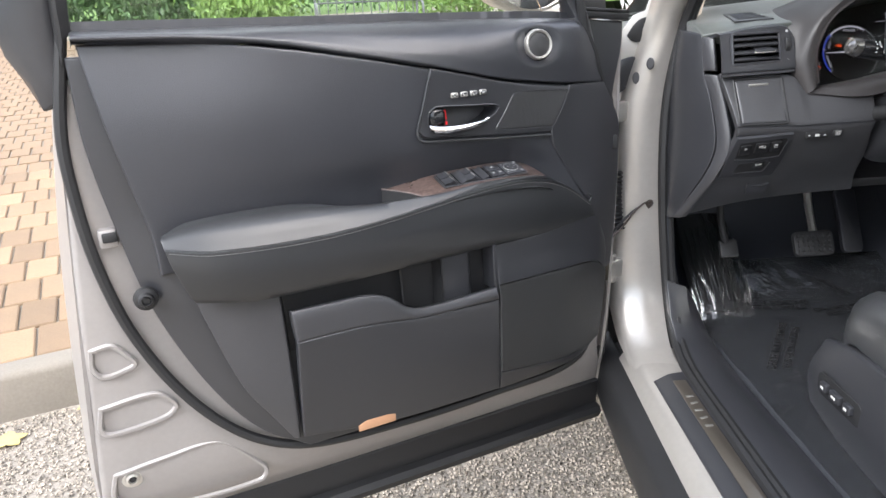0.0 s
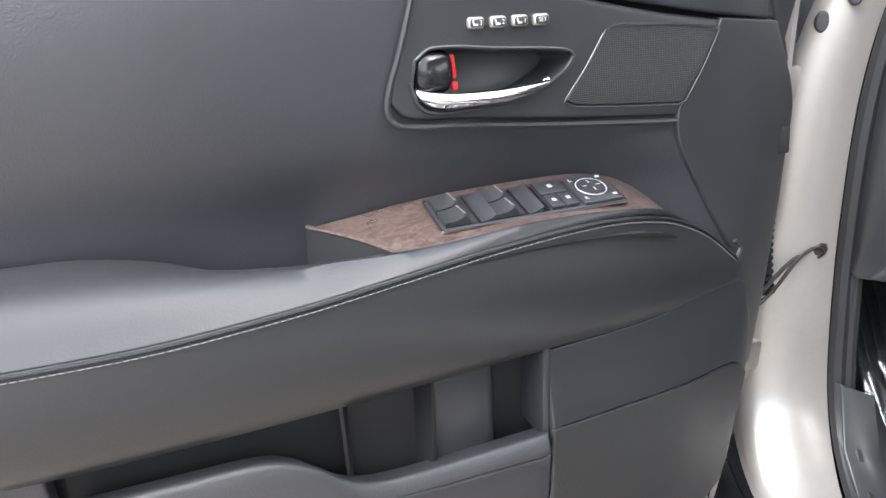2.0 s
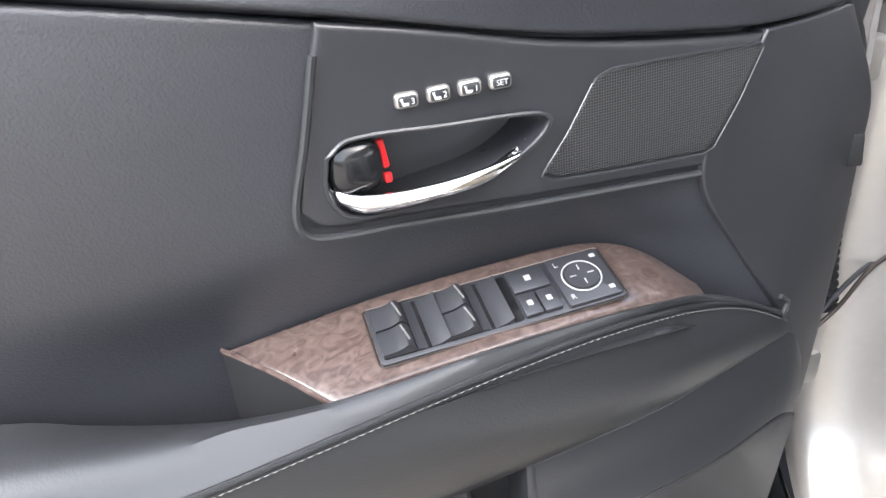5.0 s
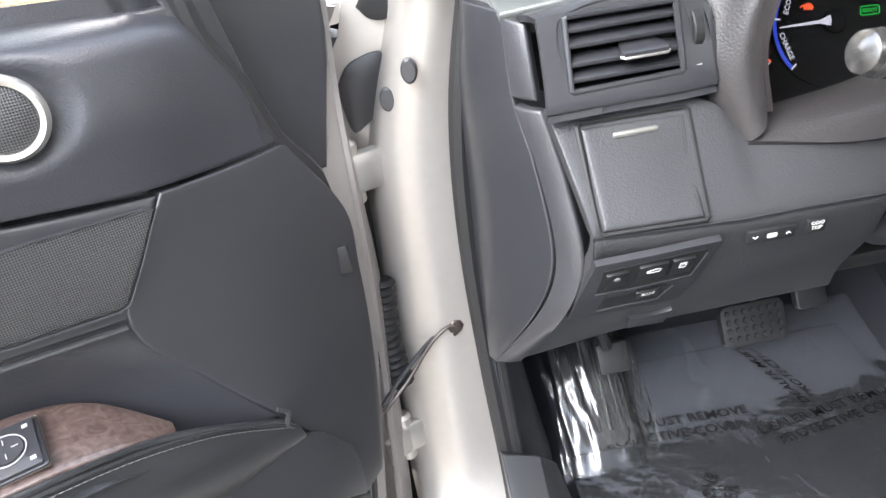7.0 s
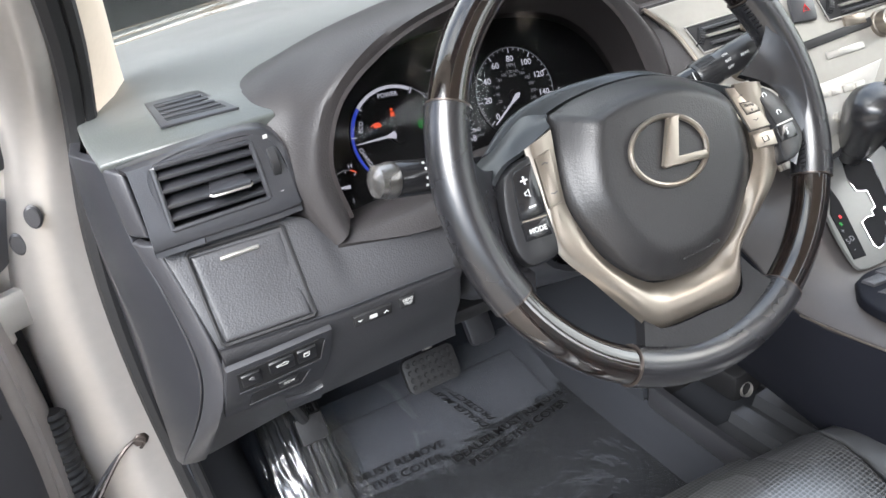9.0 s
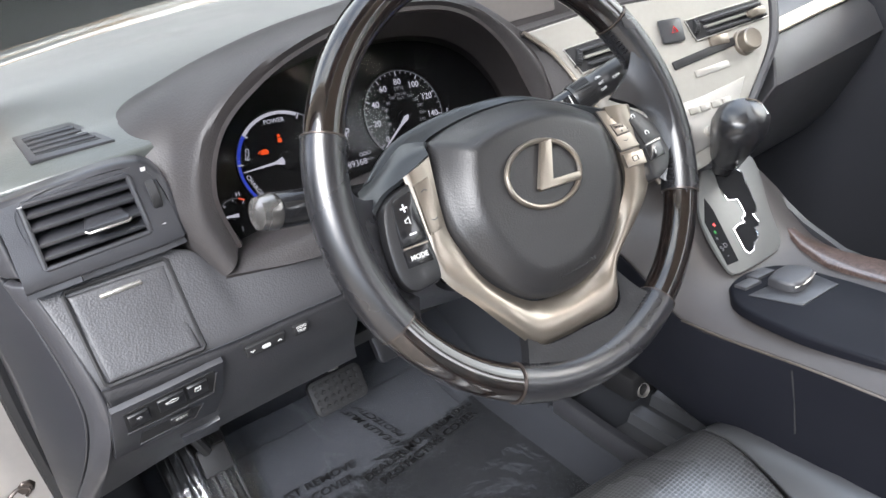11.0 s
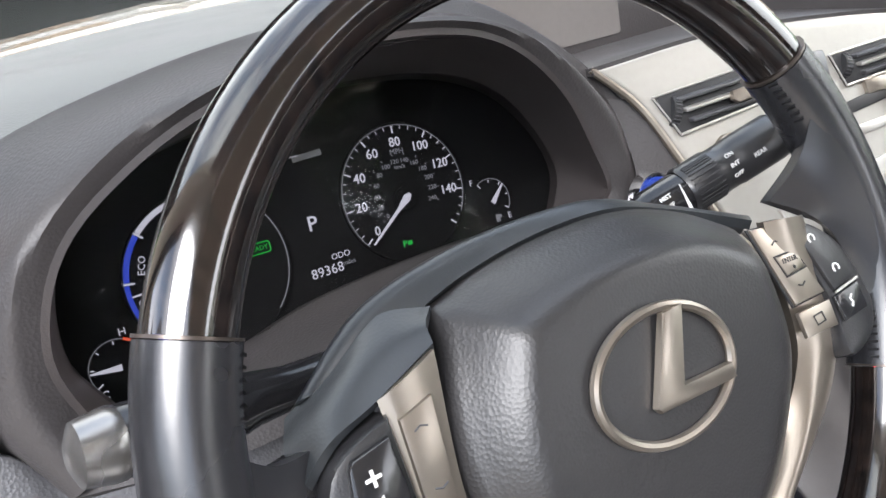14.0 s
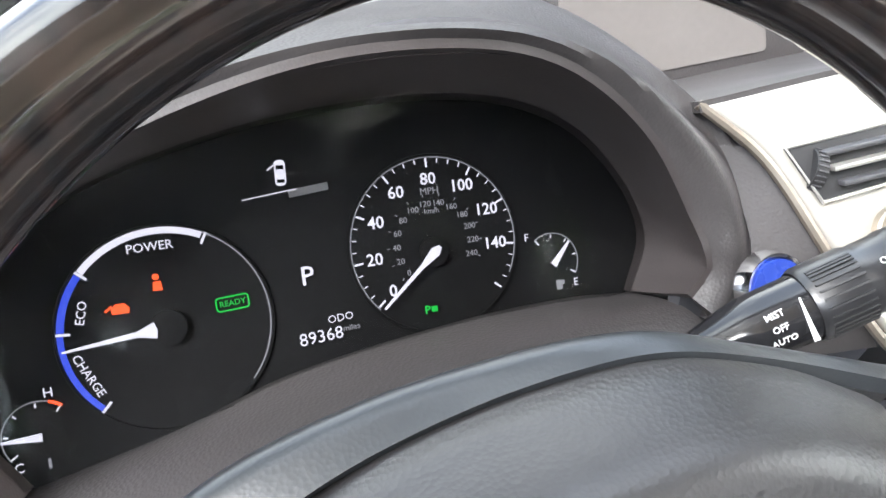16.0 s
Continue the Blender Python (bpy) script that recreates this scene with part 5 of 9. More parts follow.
part("floor_carpet", skin([[(0.44, -1.8, 0.42), (1.1, -1.8, 0.40)], [(0.44, 0.45, 0.42), (1.1, 0.45, 0.40)], [(0.44, 0.72, 0.62), (1.1, 0.72, 0.62)], [(0.44, 0.78, 0.85), (1.1, 0.78, 0.85)]], 12, 20, 0, 0.02), CARPET, body)
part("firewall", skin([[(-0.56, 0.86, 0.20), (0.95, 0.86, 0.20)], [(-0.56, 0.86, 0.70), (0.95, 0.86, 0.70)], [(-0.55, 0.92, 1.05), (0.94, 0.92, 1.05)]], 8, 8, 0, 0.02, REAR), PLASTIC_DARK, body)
part("tunnel", rbox(0.20, 1.9, 0.30, 0.03, pose(0.345, -0.12, 0.30)), CARPET, body)
part("tunnel_side", skin([[(0.238, 0.88, 0.75), (0.238, 0.31, 0.72)], [(0.246, 0.88, 0.42), (0.246, 0.31, 0.42)]], 12, 8, 0, 0.01, (-1, 0, 0)), CARPET, body)
part("underside", rbox(1.36, 3.9, 0.02, 0.0, pose(0.2, -0.6, 0.235)), PLASTIC_DARK, body)
part("roof", skin([[(-0.42, 0.0, 1.50), (0.2, 0.06, 1.53), (0.82, 0.0, 1.50)], [(-0.38, -0.35, 1.64), (0.2, -0.3, 1.68), (0.78, -0.35, 1.64)], [(-0.38, -1.4, 1.66), (0.2, -1.4, 1.72), (0.78, -1.4, 1.66)], [(-0.36, -2.6, 1.58), (0.2, -2.6, 1.64), (0.76, -2.6, 1.58)]][1:], 24, 24, 0, 0.03), SILVER, body)
part("headliner", skin([[(-0.36, -0.36, 1.60), (0.2, -0.32, 1.63), (0.76, -0.36, 1.60)], [(-0.36, -1.4, 1.62), (0.2, -1.4, 1.66), (0.76, -1.4, 1.62)], [(-0.36, -2.6, 1.54), (0.2, -2.6, 1.58), (0.76, -2.6, 1.54)]], 24, 24, 0, 0.02, (0, 0, -1)), BEIGE, body)
wind = part("windscreen", skin([[(-0.43, 0.80, 1.095), (0.2, 1.07, 1.115), (0.83, 0.80, 1.095)], [(-0.39, 0.16, 1.36), (0.2, 0.28, 1.40), (0.79, 0.16, 1.36)], [(-0.36, -0.34, 1.615), (0.2, -0.28, 1.65), (0.76, -0.34, 1.615)]], 12, 12, 0, 0.005, (0, 1, 1)), GLASS, body, "clear windscreen")
wind.visible_shadow = False
part("far_pillar", skin([[(0.80, 0.40, 1.1), (0.80, 0.16, 1.33), (0.76, -0.34, 1.6)], [(0.87, 0.40, 1.1), (0.86, 0.16, 1.36), (0.82, -0.34, 1.62)]], 12, 4, 0, 0.03, (-1, 0, 0)), BEIGE, body)
fd = part("passenger_door", skin([[(0.86, 0.40, 0.40), (0.86, -1.2, 0.40)], [(0.83, 0.40, 0.75), (0.82, -1.2, 0.75)], [(0.84, 0.40, 1.08), (0.84, -1.2, 1.10)]], 12, 10, 0, 0.04, (-1, 0, 0)), LEATHER, body, "black far door panel")
part("far_window", skin([[(0.85, 0.36, 1.10), (0.85, -1.2, 1.12)], [(0.78, -0.1, 1.55), (0.78, -1.2, 1.56)]], 6, 6, 0, 0.004, (-1, 0, 0)), GLASS, fd).visible_shadow = False
part("centre_post", skin([[(-0.45, -1.02, 0.42), (-0.44, -1.05, 1.1), (-0.38, -1.10, 1.62)], [(-0.44, -1.2, 0.42), (-0.43, -1.22, 1.1), (-0.37, -1.24, 1.62)]], 12, 5, 0, 0.05, (-1, 0, 0)), SILVER, body)
part("rear_side", skin([[(-0.54, -1.22, 0.40), (-0.54, -2.6, 0.45)], [(-0.53, -1.22, 1.08), (-0.53, -2.6, 1.12)]], 6, 6, 0, 0.05, (-1, 0, 0)), SILVER, body)
part("rear_bulkhead", skin([[(-0.5, -1.9, 0.40), (0.85, -1.9, 0.40)], [(-0.45, -2.1, 1.15), (0.8, -2.1, 1.15)]], 6, 6, 0, 0.05, (0, 1, 0)), LEATHER, body)

for sy in (1.02, -1.72):
    for sx, x in ((-1, -0.50), (1, 0.90)):
        wm_ = pose(x, sy, 0.355, 0, 90, 0)
        ty = part("wheel", lathe([(0.215, -0.09), (0.33, -0.10), (0.352, -0.07), (0.355, 0.0), (0.352, 0.07), (0.33, 0.10), (0.215, 0.09)], 40, wm_), RUBBER, body, "black tyre on a silver rim")
        part("rim", lathe([(0.215, -0.085), (0.20, -0.06), (0.06, -0.03), (0.004, -0.03), (0.004, 0.03), (0.06, 0.03), (0.20, 0.06), (0.215, 0.085)], 30, wm_), SILVER, ty)
part("far_side", skin([[(0.93, 0.42, 0.28), (0.93, -2.6, 0.32)], [(0.96, 0.42, 0.7), (0.96, -2.6, 0.75)], [(0.90, 0.42, 1.08), (0.90, -2.6, 1.12)]], 10, 10, 0, 0.03, (1, 0, 0)), SILVER, body)
part("far_fender", skin([[(0.95, 0.42, 1.07), (1.0, 0.7, 1.05), (1.0, 1.6, 0.90)], [(1.0, 0.42, 0.75), (1.04, 0.7, 0.78), (1.02, 1.7, 0.72)], [(0.97, 0.42, 0.45), (1.0, 0.58, 0.6), (1.0, 1.0, 0.78), (1.0, 1.42, 0.6), (1.0, 1.75, 0.5)]], 14, 10, 0, 0.01, (1, 0, 0)), SILVER, body)
part("front_bumper", skin([[(-0.60, 1.66, 0.86), (0.2, 1.86, 0.92), (1.0, 1.66, 0.86)], [(-0.60, 1.76, 0.6), (0.2, 1.98, 0.6), (1.0, 1.76, 0.6)], [(-0.60, 1.70, 0.28), (0.2, 1.90, 0.26), (1.0, 1.70, 0.28)]], 16, 10, 0, 0.02, (0, 1, 0)), SILVER, body)

# ---- loose things on the floor ----
FILM = glass_mat("plastic_film", (0.92, 0.93, 0.95), 0.055)
fnt = FILM.node_tree
fn = fnt.nodes.new("ShaderNodeTexNoise")
fn.inputs["Scale"].default_value, fn.inputs["Detail"].default_value, fn.inputs["Distortion"].default_value = 7, 4, 0.8
ftc = fnt.nodes.new("ShaderNodeTexCoord")
fnt.links.new(ftc.outputs["Object"], fn.inputs["Vector"])
fbp = fnt.nodes.new("ShaderNodeBump")
fbp.inputs["Strength"].default_value, fbp.inputs["Distance"].default_value = 0.25, 0.012
fnt.links.new(fn.outputs["Fac"], fbp.inputs["Height"])
haze, mixed = fnt.nodes.new("ShaderNodeBsdfDiffuse"), fnt.nodes.new("ShaderNodeMixShader")
haze.inputs[0].default_value = (0.62, 0.66, 0.74, 1)
mixed.inputs[0].default_value = 0.032
top_mix = next(n for n in fnt.nodes if n.type == "MIX_SHADER" and n is not mixed)
clear = next(n for n in fnt.nodes if n.type == "BSDF_TRANSPARENT")
fnt.links.new(clear.outputs[0], mixed.inputs[1])
fnt.links.new(haze.outputs[0], mixed.inputs[2])
fnt.links.new(mixed.outputs[0], top_mix.inputs[1])
for n in fnt.nodes:
    if n.type in ("BSDF_GLOSSY", "FRESNEL"):
        fnt.links.new(fbp.outputs[0], n.inputs["Normal"])


WRAP = glass_mat("clear_wrap", (0.93, 0.94, 0.95), 0.16)
wnt_ = WRAP.node_tree
wno, wtc, wbp = wnt_.nodes.new("ShaderNodeTexNoise"), wnt_.nodes.new("ShaderNodeTexCoord"), wnt_.nodes.new("ShaderNodeBump")
wno.inputs["Scale"].default_value = 40
wbp.inputs["Strength"].default_value, wbp.inputs["Distance"].default_value = 0.4, 0.005
wnt_.links.new(wtc.outputs["Object"], wno.inputs["Vector"])
wnt_.links.new(wno.outputs["Fac"], wbp.inputs["Height"])
for n in wnt_.nodes:
    if n.type in ("BSDF_GLOSSY", "FRESNEL"):
        wnt_.links.new(wbp.outputs[0], n.inputs["Normal"])


def rumple(bm, amp, scale, seed=0.0, stretch=(1, 1, 1)):
    for v in bm.verts:
        p = Vector([c * k for c, k in zip(v.co, stretch)]) * scale + Vector((seed, seed * 1.7, 0))
        v.co += noise.noise_vector(p) * amp + noise.noise_vector(p * 3.1) * amp * 0.4
    return bm


mat_thing = world_thing("floor_mat", "black floor mat under a printed clear protective film", "floor mat", (-0.07, 0.3, 0.41))
part("mat_body", skin([[(-0.33, -0.25, 0.410), (0.165, -0.25, 0.410)], [(-0.33, 0.30, 0.412), (0.17, 0.30, 0.412)], [(-0.325, 0.46, 0.418), (0.17, 0.46, 0.418)], [(-0.31, 0.56, 0.47), (0.15, 0.56, 0.47)]], 20, 24, 0.008, 0.010), CARPET, mat_thing, "black carpet mat")
film = part("protective_film", rumple(skin([[(-0.335, -0.25, 0.4215), (0.190, -0.25, 0.4215)], [(-0.335, 0.30, 0.4235), (0.190, 0.30, 0.4235)], [(-0.33, 0.46, 0.4325), (0.188, 0.46, 0.4325)], [(-0.31, 0.585, 0.500), (0.175, 0.585, 0.500)]], 60, 80, 0, 0.0004), 0.0022, 11), FILM, mat_thing, "clear crinkled protective film")
film.visible_shadow = False
for lines, x, y, turn in ((("DEALER MUST REMOVE", "PROTECTIVE COVER"), 0.055, 0.425, 8), (("DEALER MUST REMOVE", "PROTECTIVE COVER"), -0.03, 0.18, 8), (("DEALER MUST REMOVE", "PROTECTIVE COVER"), -0.18, 0.455, -4), (("DEALER MUST REMOVE", "PROTECTIVE COVER"), -0.14, 0.05, 40), (("DEALER MUST REMOVE", "PROTECTIVE COVER"), -0.02, 0.52, 100), (("DEALER MUST REMOVE", "PROTECTIVE COVER"), -0.22, 0.25, 60)):
    for k, word in enumerate(lines):
        h = 0.4285 + max(0, y - 0.44) * 0.5
        lettering(word, 0.023, Matrix.Translation((x, y, h)) @ pose(0, 0, 0, max(0, (y - 0.44) * 230), 0, turn) @ pose(0, -0.026 * k, 0), PRINT_BLACK, mat_thing, bold=0.012)

rest = world_thing("foot_rest", "black foot rest wrapped in crumpled clear plastic", "foot rest", (-0.27, 0.5, 0.42))
part("rest_pad", skin([[(-0.325, 0.43, 0.43), (-0.225, 0.43, 0.43)], [(-0.325, 0.50, 0.50), (-0.225, 0.50, 0.50)], [(-0.33, 0.62, 0.62), (-0.22, 0.62, 0.62)]], 16, 16, 0.006, 0.02, (0, -1, 1)), RUBBER, rest, "ribbed rubber pad")
for i in range(6):
    part("rib", rbox(0.006, 0.20, 0.006, 0.002, axes((-0.312 + i * 0.0165, 0.515, 0.522), (1, 0, 0), (0, 0.70, 0.72))), RUBBER, rest)
for s_, a_ in ((8.0, 0.0045),):
    wrap = part("plastic_wrap", rumple(skin([[(-0.35, 0.39, 0.428), (-0.28, 0.385, 0.44), (-0.205, 0.40, 0.428)], [(-0.345, 0.44, 0.475), (-0.28, 0.43, 0.49), (-0.20, 0.45, 0.475)], [(-0.345, 0.50, 0.54), (-0.28, 0.49, 0.555), (-0.21, 0.50, 0.54)], [(-0.33, 0.58, 0.62), (-0.28, 0.57, 0.635), (-0.22, 0.58, 0.62)]], 90, 60, 0, 0.0004, (0, -1, 1)), a_, 26, s_, (1.6, 0.35, 0.35)), WRAP, rest, "crumpled clear plastic wrap")
    wrap.visible_shadow = False

pedals = world_thing("brake_pedal", "black rubber brake pedal with studs", "pedal", (-0.05, 0.47, 0.57))
pm = axes((-0.053, 0.468, 0.572), (1, 0, 0), (0, 0.45, 0.89))
part("pedal_pad", prism(round_rect(0.092, 0.058, 0.012), 0.012, 0.003, pm), RUBBER, pedals)
for i in range(7):
    for j in range(4):
        part("stud", lathe([(0.0042, 0), (0.0036, 0.002), (0, 0.0024)], 8, pm @ pose(-0.036 + 0.012 * i, -0.018 + 0.012 * j, 0.012)), RUBBER, pedals)
part("pedal_arm", tube(cr([(-0.045, 0.48, 0.59), (-0.04, 0.53, 0.66), (-0.04, 0.57, 0.80)], 12), 0.009, 8), STEEL, pedals)
gas = world_thing("accelerator_pedal", "black plastic accelerator pedal", "pedal", (0.09, 0.55, 0.47))
part("pedal_pad", prism(round_rect(0.05, 0.16, 0.012), 0.014, 0.004, axes((0.09, 0.585, 0.585), (1, 0, 0), (0, 0.45, 0.89))), PLASTIC, gas)
part("pedal_arm", tube(cr([(0.09, 0.61, 0.625), (0.09, 0.64, 0.70), (0.09, 0.66, 0.80)], 10), 0.008, 8), PLASTIC, gas)
park = world_thing("parking_brake_pedal", "parking brake pedal on a black steel arm", "pedal", (-0.265, 0.45, 0.60))
part("pedal_pad", rbox(0.042, 0.012, 0.040, 0.004, pose(-0.262, 0.435, 0.585, -30, 0, 0)), RUBBER, park)
part("pedal_arm", tube(cr([(-0.268, 0.44, 0.60), (-0.285, 0.43, 0.66), (-0.29, 0.42, 0.74)], 12), 0.008, 8), RUBBER, park)

# ---- driver's seat ----
seat = world_thing("driver_seat", "black perforated leather driver's seat with a plastic side switch panel", "car seat", (-0.03, -0.4, 0.42))
PERF = perforated("perforated_leather", (0.085, 0.086, 0.088), (0.010, 0.010, 0.010), 0.0046, 0.30, "XY")
PERF.node_tree.nodes["Principled BSDF"].inputs["Coat Weight"].default_value = 1.0
PERF.node_tree.nodes["Principled BSDF"].inputs["Coat Roughness"].default_value = 0.34
PERF.node_tree.nodes["Principled BSDF"].inputs["Coat IOR"].default_value = 2.1
part("cushion", skin([
    [(-0.12, 0.004, 0.560), (0.03, 0.014, 0.562), (0.195, 0.000, 0.560)],
    [(-0.14, 0.000, 0.604), (0.03, 0.012, 0.618), (0.200, -0.006, 0.630)],
    [(-0.14, -0.030, 0.624), (0.03, -0.018, 0.637), (0.196, -0.036, 0.650)],
    [(-0.14, -0.075, 0.626), (0.03, -0.070, 0.637), (0.186, -0.085, 0.654)],
    [(-0.15, -0.28, 0.598), (-0.01, -0.28, 0.600), (0.145, -0.25, 0.626)],
    [(-0.15, -0.56, 0.58), (-0.01, -0.56, 0.57), (0.15, -0.56, 0.58)]], 30, 30, 0.006, 0.05), PERF, seat, "perforated leather cushion")
SEAT_LEATHER = mat("seat_leather", (0.034, 0.035, 0.037), 0.34, bump=0.14, bscale=520, cells=True, var=0.10, coat=0.9, rvar=0.05)
SEAT_LEATHER.node_tree.nodes["Principled BSDF"].inputs["Coat Roughness"].default_value = 0.32
SEAT_LEATHER.node_tree.nodes["Principled BSDF"].inputs["Coat IOR"].default_value = 2.0
part("side_bolster", skin([
    [(0.197, -0.003, 0.56), (0.202, -0.009, 0.632), (0.190, -0.07, 0.655), (0.147, -0.25, 0.632), (0.152, -0.56, 0.62)],
    [(0.217, -0.010, 0.56), (0.220, -0.018, 0.635), (0.214, -0.08, 0.664), (0.195, -0.30, 0.675), (0.200, -0.56, 0.66)],
    [(0.230, -0.030, 0.55), (0.232, -0.040, 0.626), (0.234, -0.10, 0.662), (0.236, -0.30, 0.668), (0.240, -0.56, 0.65)],
    [(0.236, -0.040, 0.53), (0.239, -0.050, 0.570), (0.243, -0.12, 0.580), (0.245, -0.30, 0.580), (0.250, -0.56, 0.57)]], 30, 16, 0.004, 0.03, (1, 0, 1)), SEAT_LEATHER, seat, "smooth leather side bolster")
for sx in (-1,):
    c = -0.01
    part("side_bolster", skin([
        [(c + sx * 0.145, -0.005, 0.56), (c + sx * 0.15, -0.01, 0.625), (c + sx * 0.155, -0.07, 0.648), (c + sx * 0.165, -0.3, 0.645), (c + sx * 0.17, -0.56, 0.62)],
        [(c + sx * 0.20, -0.005, 0.56), (c + sx * 0.20, -0.015, 0.64), (c + sx * 0.205, -0.08, 0.676), (c + sx * 0.215, -0.3, 0.69), (c + sx * 0.225, -0.56, 0.66)],
        [(c + sx * 0.245, -0.04, 0.55), (c + sx * 0.248, -0.05, 0.625), (c + sx * 0.252, -0.10, 0.655), (c + sx * 0.262, -0.3, 0.655), (c + sx * 0.265, -0.56, 0.63)],
        [(c + sx * 0.248, -0.05, 0.53), (c + sx * 0.25, -0.06, 0.58), (c + sx * 0.256, -0.12, 0.59), (c + sx * 0.265, -0.3, 0.59), (c + sx * 0.268, -0.56, 0.57)]], 30, 16, 0.004, 0.03, (sx, 0, 1)), SEAT_LEATHER, seat, "smooth leather side bolster")
val = part("side_valance", skin([[(-0.262, 0.0, 0.565), (-0.275, -0.10, 0.59), (-0.285, -0.3, 0.60), (-0.285, -0.6, 0.60)], [(-0.278, 0.02, 0.50), (-0.29, -0.10, 0.51), (-0.298, -0.3, 0.51), (-0.298, -0.6, 0.51)], [(-0.27, 0.02, 0.43), (-0.28, -0.10, 0.42), (-0.288, -0.3, 0.42), (-0.288, -0.6, 0.42)]], 30, 16, 0.006, 0.02, (-1, 0, 0)), PLASTIC, seat, "black plastic seat valance")
part("switch_bezel", prism(round_rect(0.13, 0.04, 0.014), 0.004, 0.0015, axes((-0.2905, -0.11, 0.51), (0, -1, 0), (0, 0, 1)) @ pose(0, 0, -0.001, 0, 0, 0) @ pose(0, 0, 0, 0, 0, 0)), PLASTIC_DARK, val)
for y, w in ((-0.075, 0.02), (-0.11, 0.03), (-0.145, 0.02)):
    part("seat_switch", rbox(0.010, w, 0.016, 0.003, pose(-0.297, y, 0.512)), PLASTIC, val)
    part("switch_symbol", rbox(0.0006, w * 0.4, 0.004, 0, pose(-0.3023, y, 0.512)), WHITE, val)
part("seat_base", rbox(0.44, 0.55, 0.10, 0.02, pose(-0.01, -0.32, 0.47)), PLASTIC_DARK, seat)
part("backrest", skin([[(-0.21, -0.66, 0.60), (-0.01, -0.70, 0.60), (0.19, -0.66, 0.60)], [(-0.23, -0.74, 0.85), (-0.01, -0.78, 0.85), (0.21, -0.74, 0.85)], [(-0.20, -0.90, 1.2), (-0.01, -0.92, 1.2), (0.18, -0.90, 1.2)]], 20, 20, 0.02, 0.08, (0, 1, 0)), PERF, seat)
part("headrest", rbox(0.24, 0.10, 0.17, 0.04, pose(-0.01, -0.96, 1.31, 12), 3), SEAT_LEATHER, seat)
# ---- dashboard ----
dash = world_thing("dashboard", "dark grey grained dashboard with a hooded instrument binnacle", "dashboard", (0.1, 0.45, 0.7))
TOWARDS = (0, -1, 0.4)
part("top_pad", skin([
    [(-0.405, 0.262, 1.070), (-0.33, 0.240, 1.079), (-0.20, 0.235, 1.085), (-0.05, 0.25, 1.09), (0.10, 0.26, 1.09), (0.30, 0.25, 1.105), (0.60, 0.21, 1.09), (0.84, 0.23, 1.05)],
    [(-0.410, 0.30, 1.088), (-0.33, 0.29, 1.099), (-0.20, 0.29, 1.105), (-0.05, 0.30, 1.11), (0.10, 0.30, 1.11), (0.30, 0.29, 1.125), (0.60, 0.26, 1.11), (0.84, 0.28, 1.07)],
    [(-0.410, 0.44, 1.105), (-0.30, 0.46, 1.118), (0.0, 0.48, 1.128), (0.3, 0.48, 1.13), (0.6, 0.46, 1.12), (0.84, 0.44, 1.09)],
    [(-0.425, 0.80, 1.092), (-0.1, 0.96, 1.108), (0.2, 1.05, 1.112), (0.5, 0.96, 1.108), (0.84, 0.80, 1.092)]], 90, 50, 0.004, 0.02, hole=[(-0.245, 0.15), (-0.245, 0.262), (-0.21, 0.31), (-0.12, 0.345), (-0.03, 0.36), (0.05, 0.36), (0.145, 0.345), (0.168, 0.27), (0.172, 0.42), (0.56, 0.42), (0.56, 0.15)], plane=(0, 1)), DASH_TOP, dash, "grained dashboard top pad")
# small demister grille on the pad
dm = axes((-0.3167, 0.283, 1.0960), (1, 0, 0.05), (0, 1, 0.27))
dg = part("demister_grille", prism([(-0.029, -0.022), (0.040, -0.030), (0.018, 0.026), (-0.031, 0.030)], 0.0025, 0.0010, dm), PLASTIC, dash, "small demister vent")
part("slot_well", prism([(-0.022, -0.015), (0.031, -0.022), (0.015, 0.018), (-0.025, 0.021)], 0.0003, 0, dm @ pose(0, 0, 0.0025)), PLASTIC_DARK, dg)
for i in range(4):
    f = (i + 0.7) / 4.4
    a, b = Vector((-0.022 - 0.003 * f, -0.015 + 0.036 * f, 0)), Vector((0.031 - 0.016 * f, -0.022 + 0.040 * f, 0))
    part("louvre", rbox((b - a).length, 0.0026, 0.0016, 0.0004, dm @ pose((a.x + b.x) / 2, (a.y + b.y) / 2, 0.0032, 20, 0, math.degrees(math.atan2(b.y - a.y, b.x - a.x)))), PLASTIC, dg)

# binnacle
RIM = [(-0.212, 0.203, 0.975), (-0.222, 0.198, 1.035), (-0.200, 0.200, 1.087), (-0.152, 0.200, 1.122), (-0.098, 0.197, 1.143), (-0.03, 0.192, 1.155), (0.040, 0.190, 1.149), (0.083, 0.190, 1.131), (0.122, 0.190, 1.094), (0.148, 0.190, 1.048), (0.163, 0.190, 1.010), (0.150, 0.190, 0.994)]
FLARE = [(-0.234, 0.189, 0.960), (-0.252, 0.205, 1.02), (-0.236, 0.225, 1.083), (-0.190, 0.238, 1.127), (-0.115, 0.245, 1.151), (-0.03, 0.245, 1.162), (0.055, 0.236, 1.156), (0.110, 0.230, 1.132), (0.155, 0.222, 1.097), (0.186, 0.206, 1.058), (0.188, 0.188, 1.005), (0.163, 0.180, 0.977)]
BACK = [(-0.265, 0.245, 0.970), (-0.285, 0.25, 1.03), (-0.300, 0.275, 1.087), (-0.25, 0.330, 1.106), (-0.14, 0.375, 1.116), (-0.03, 0.39, 1.122), (0.06, 0.385, 1.124), (0.152, 0.350, 1.134), (0.175, 0.240, 1.094), (0.201, 0.196, 1.054), (0.212, 0.180, 1.0), (0.20, 0.190, 0.97)]
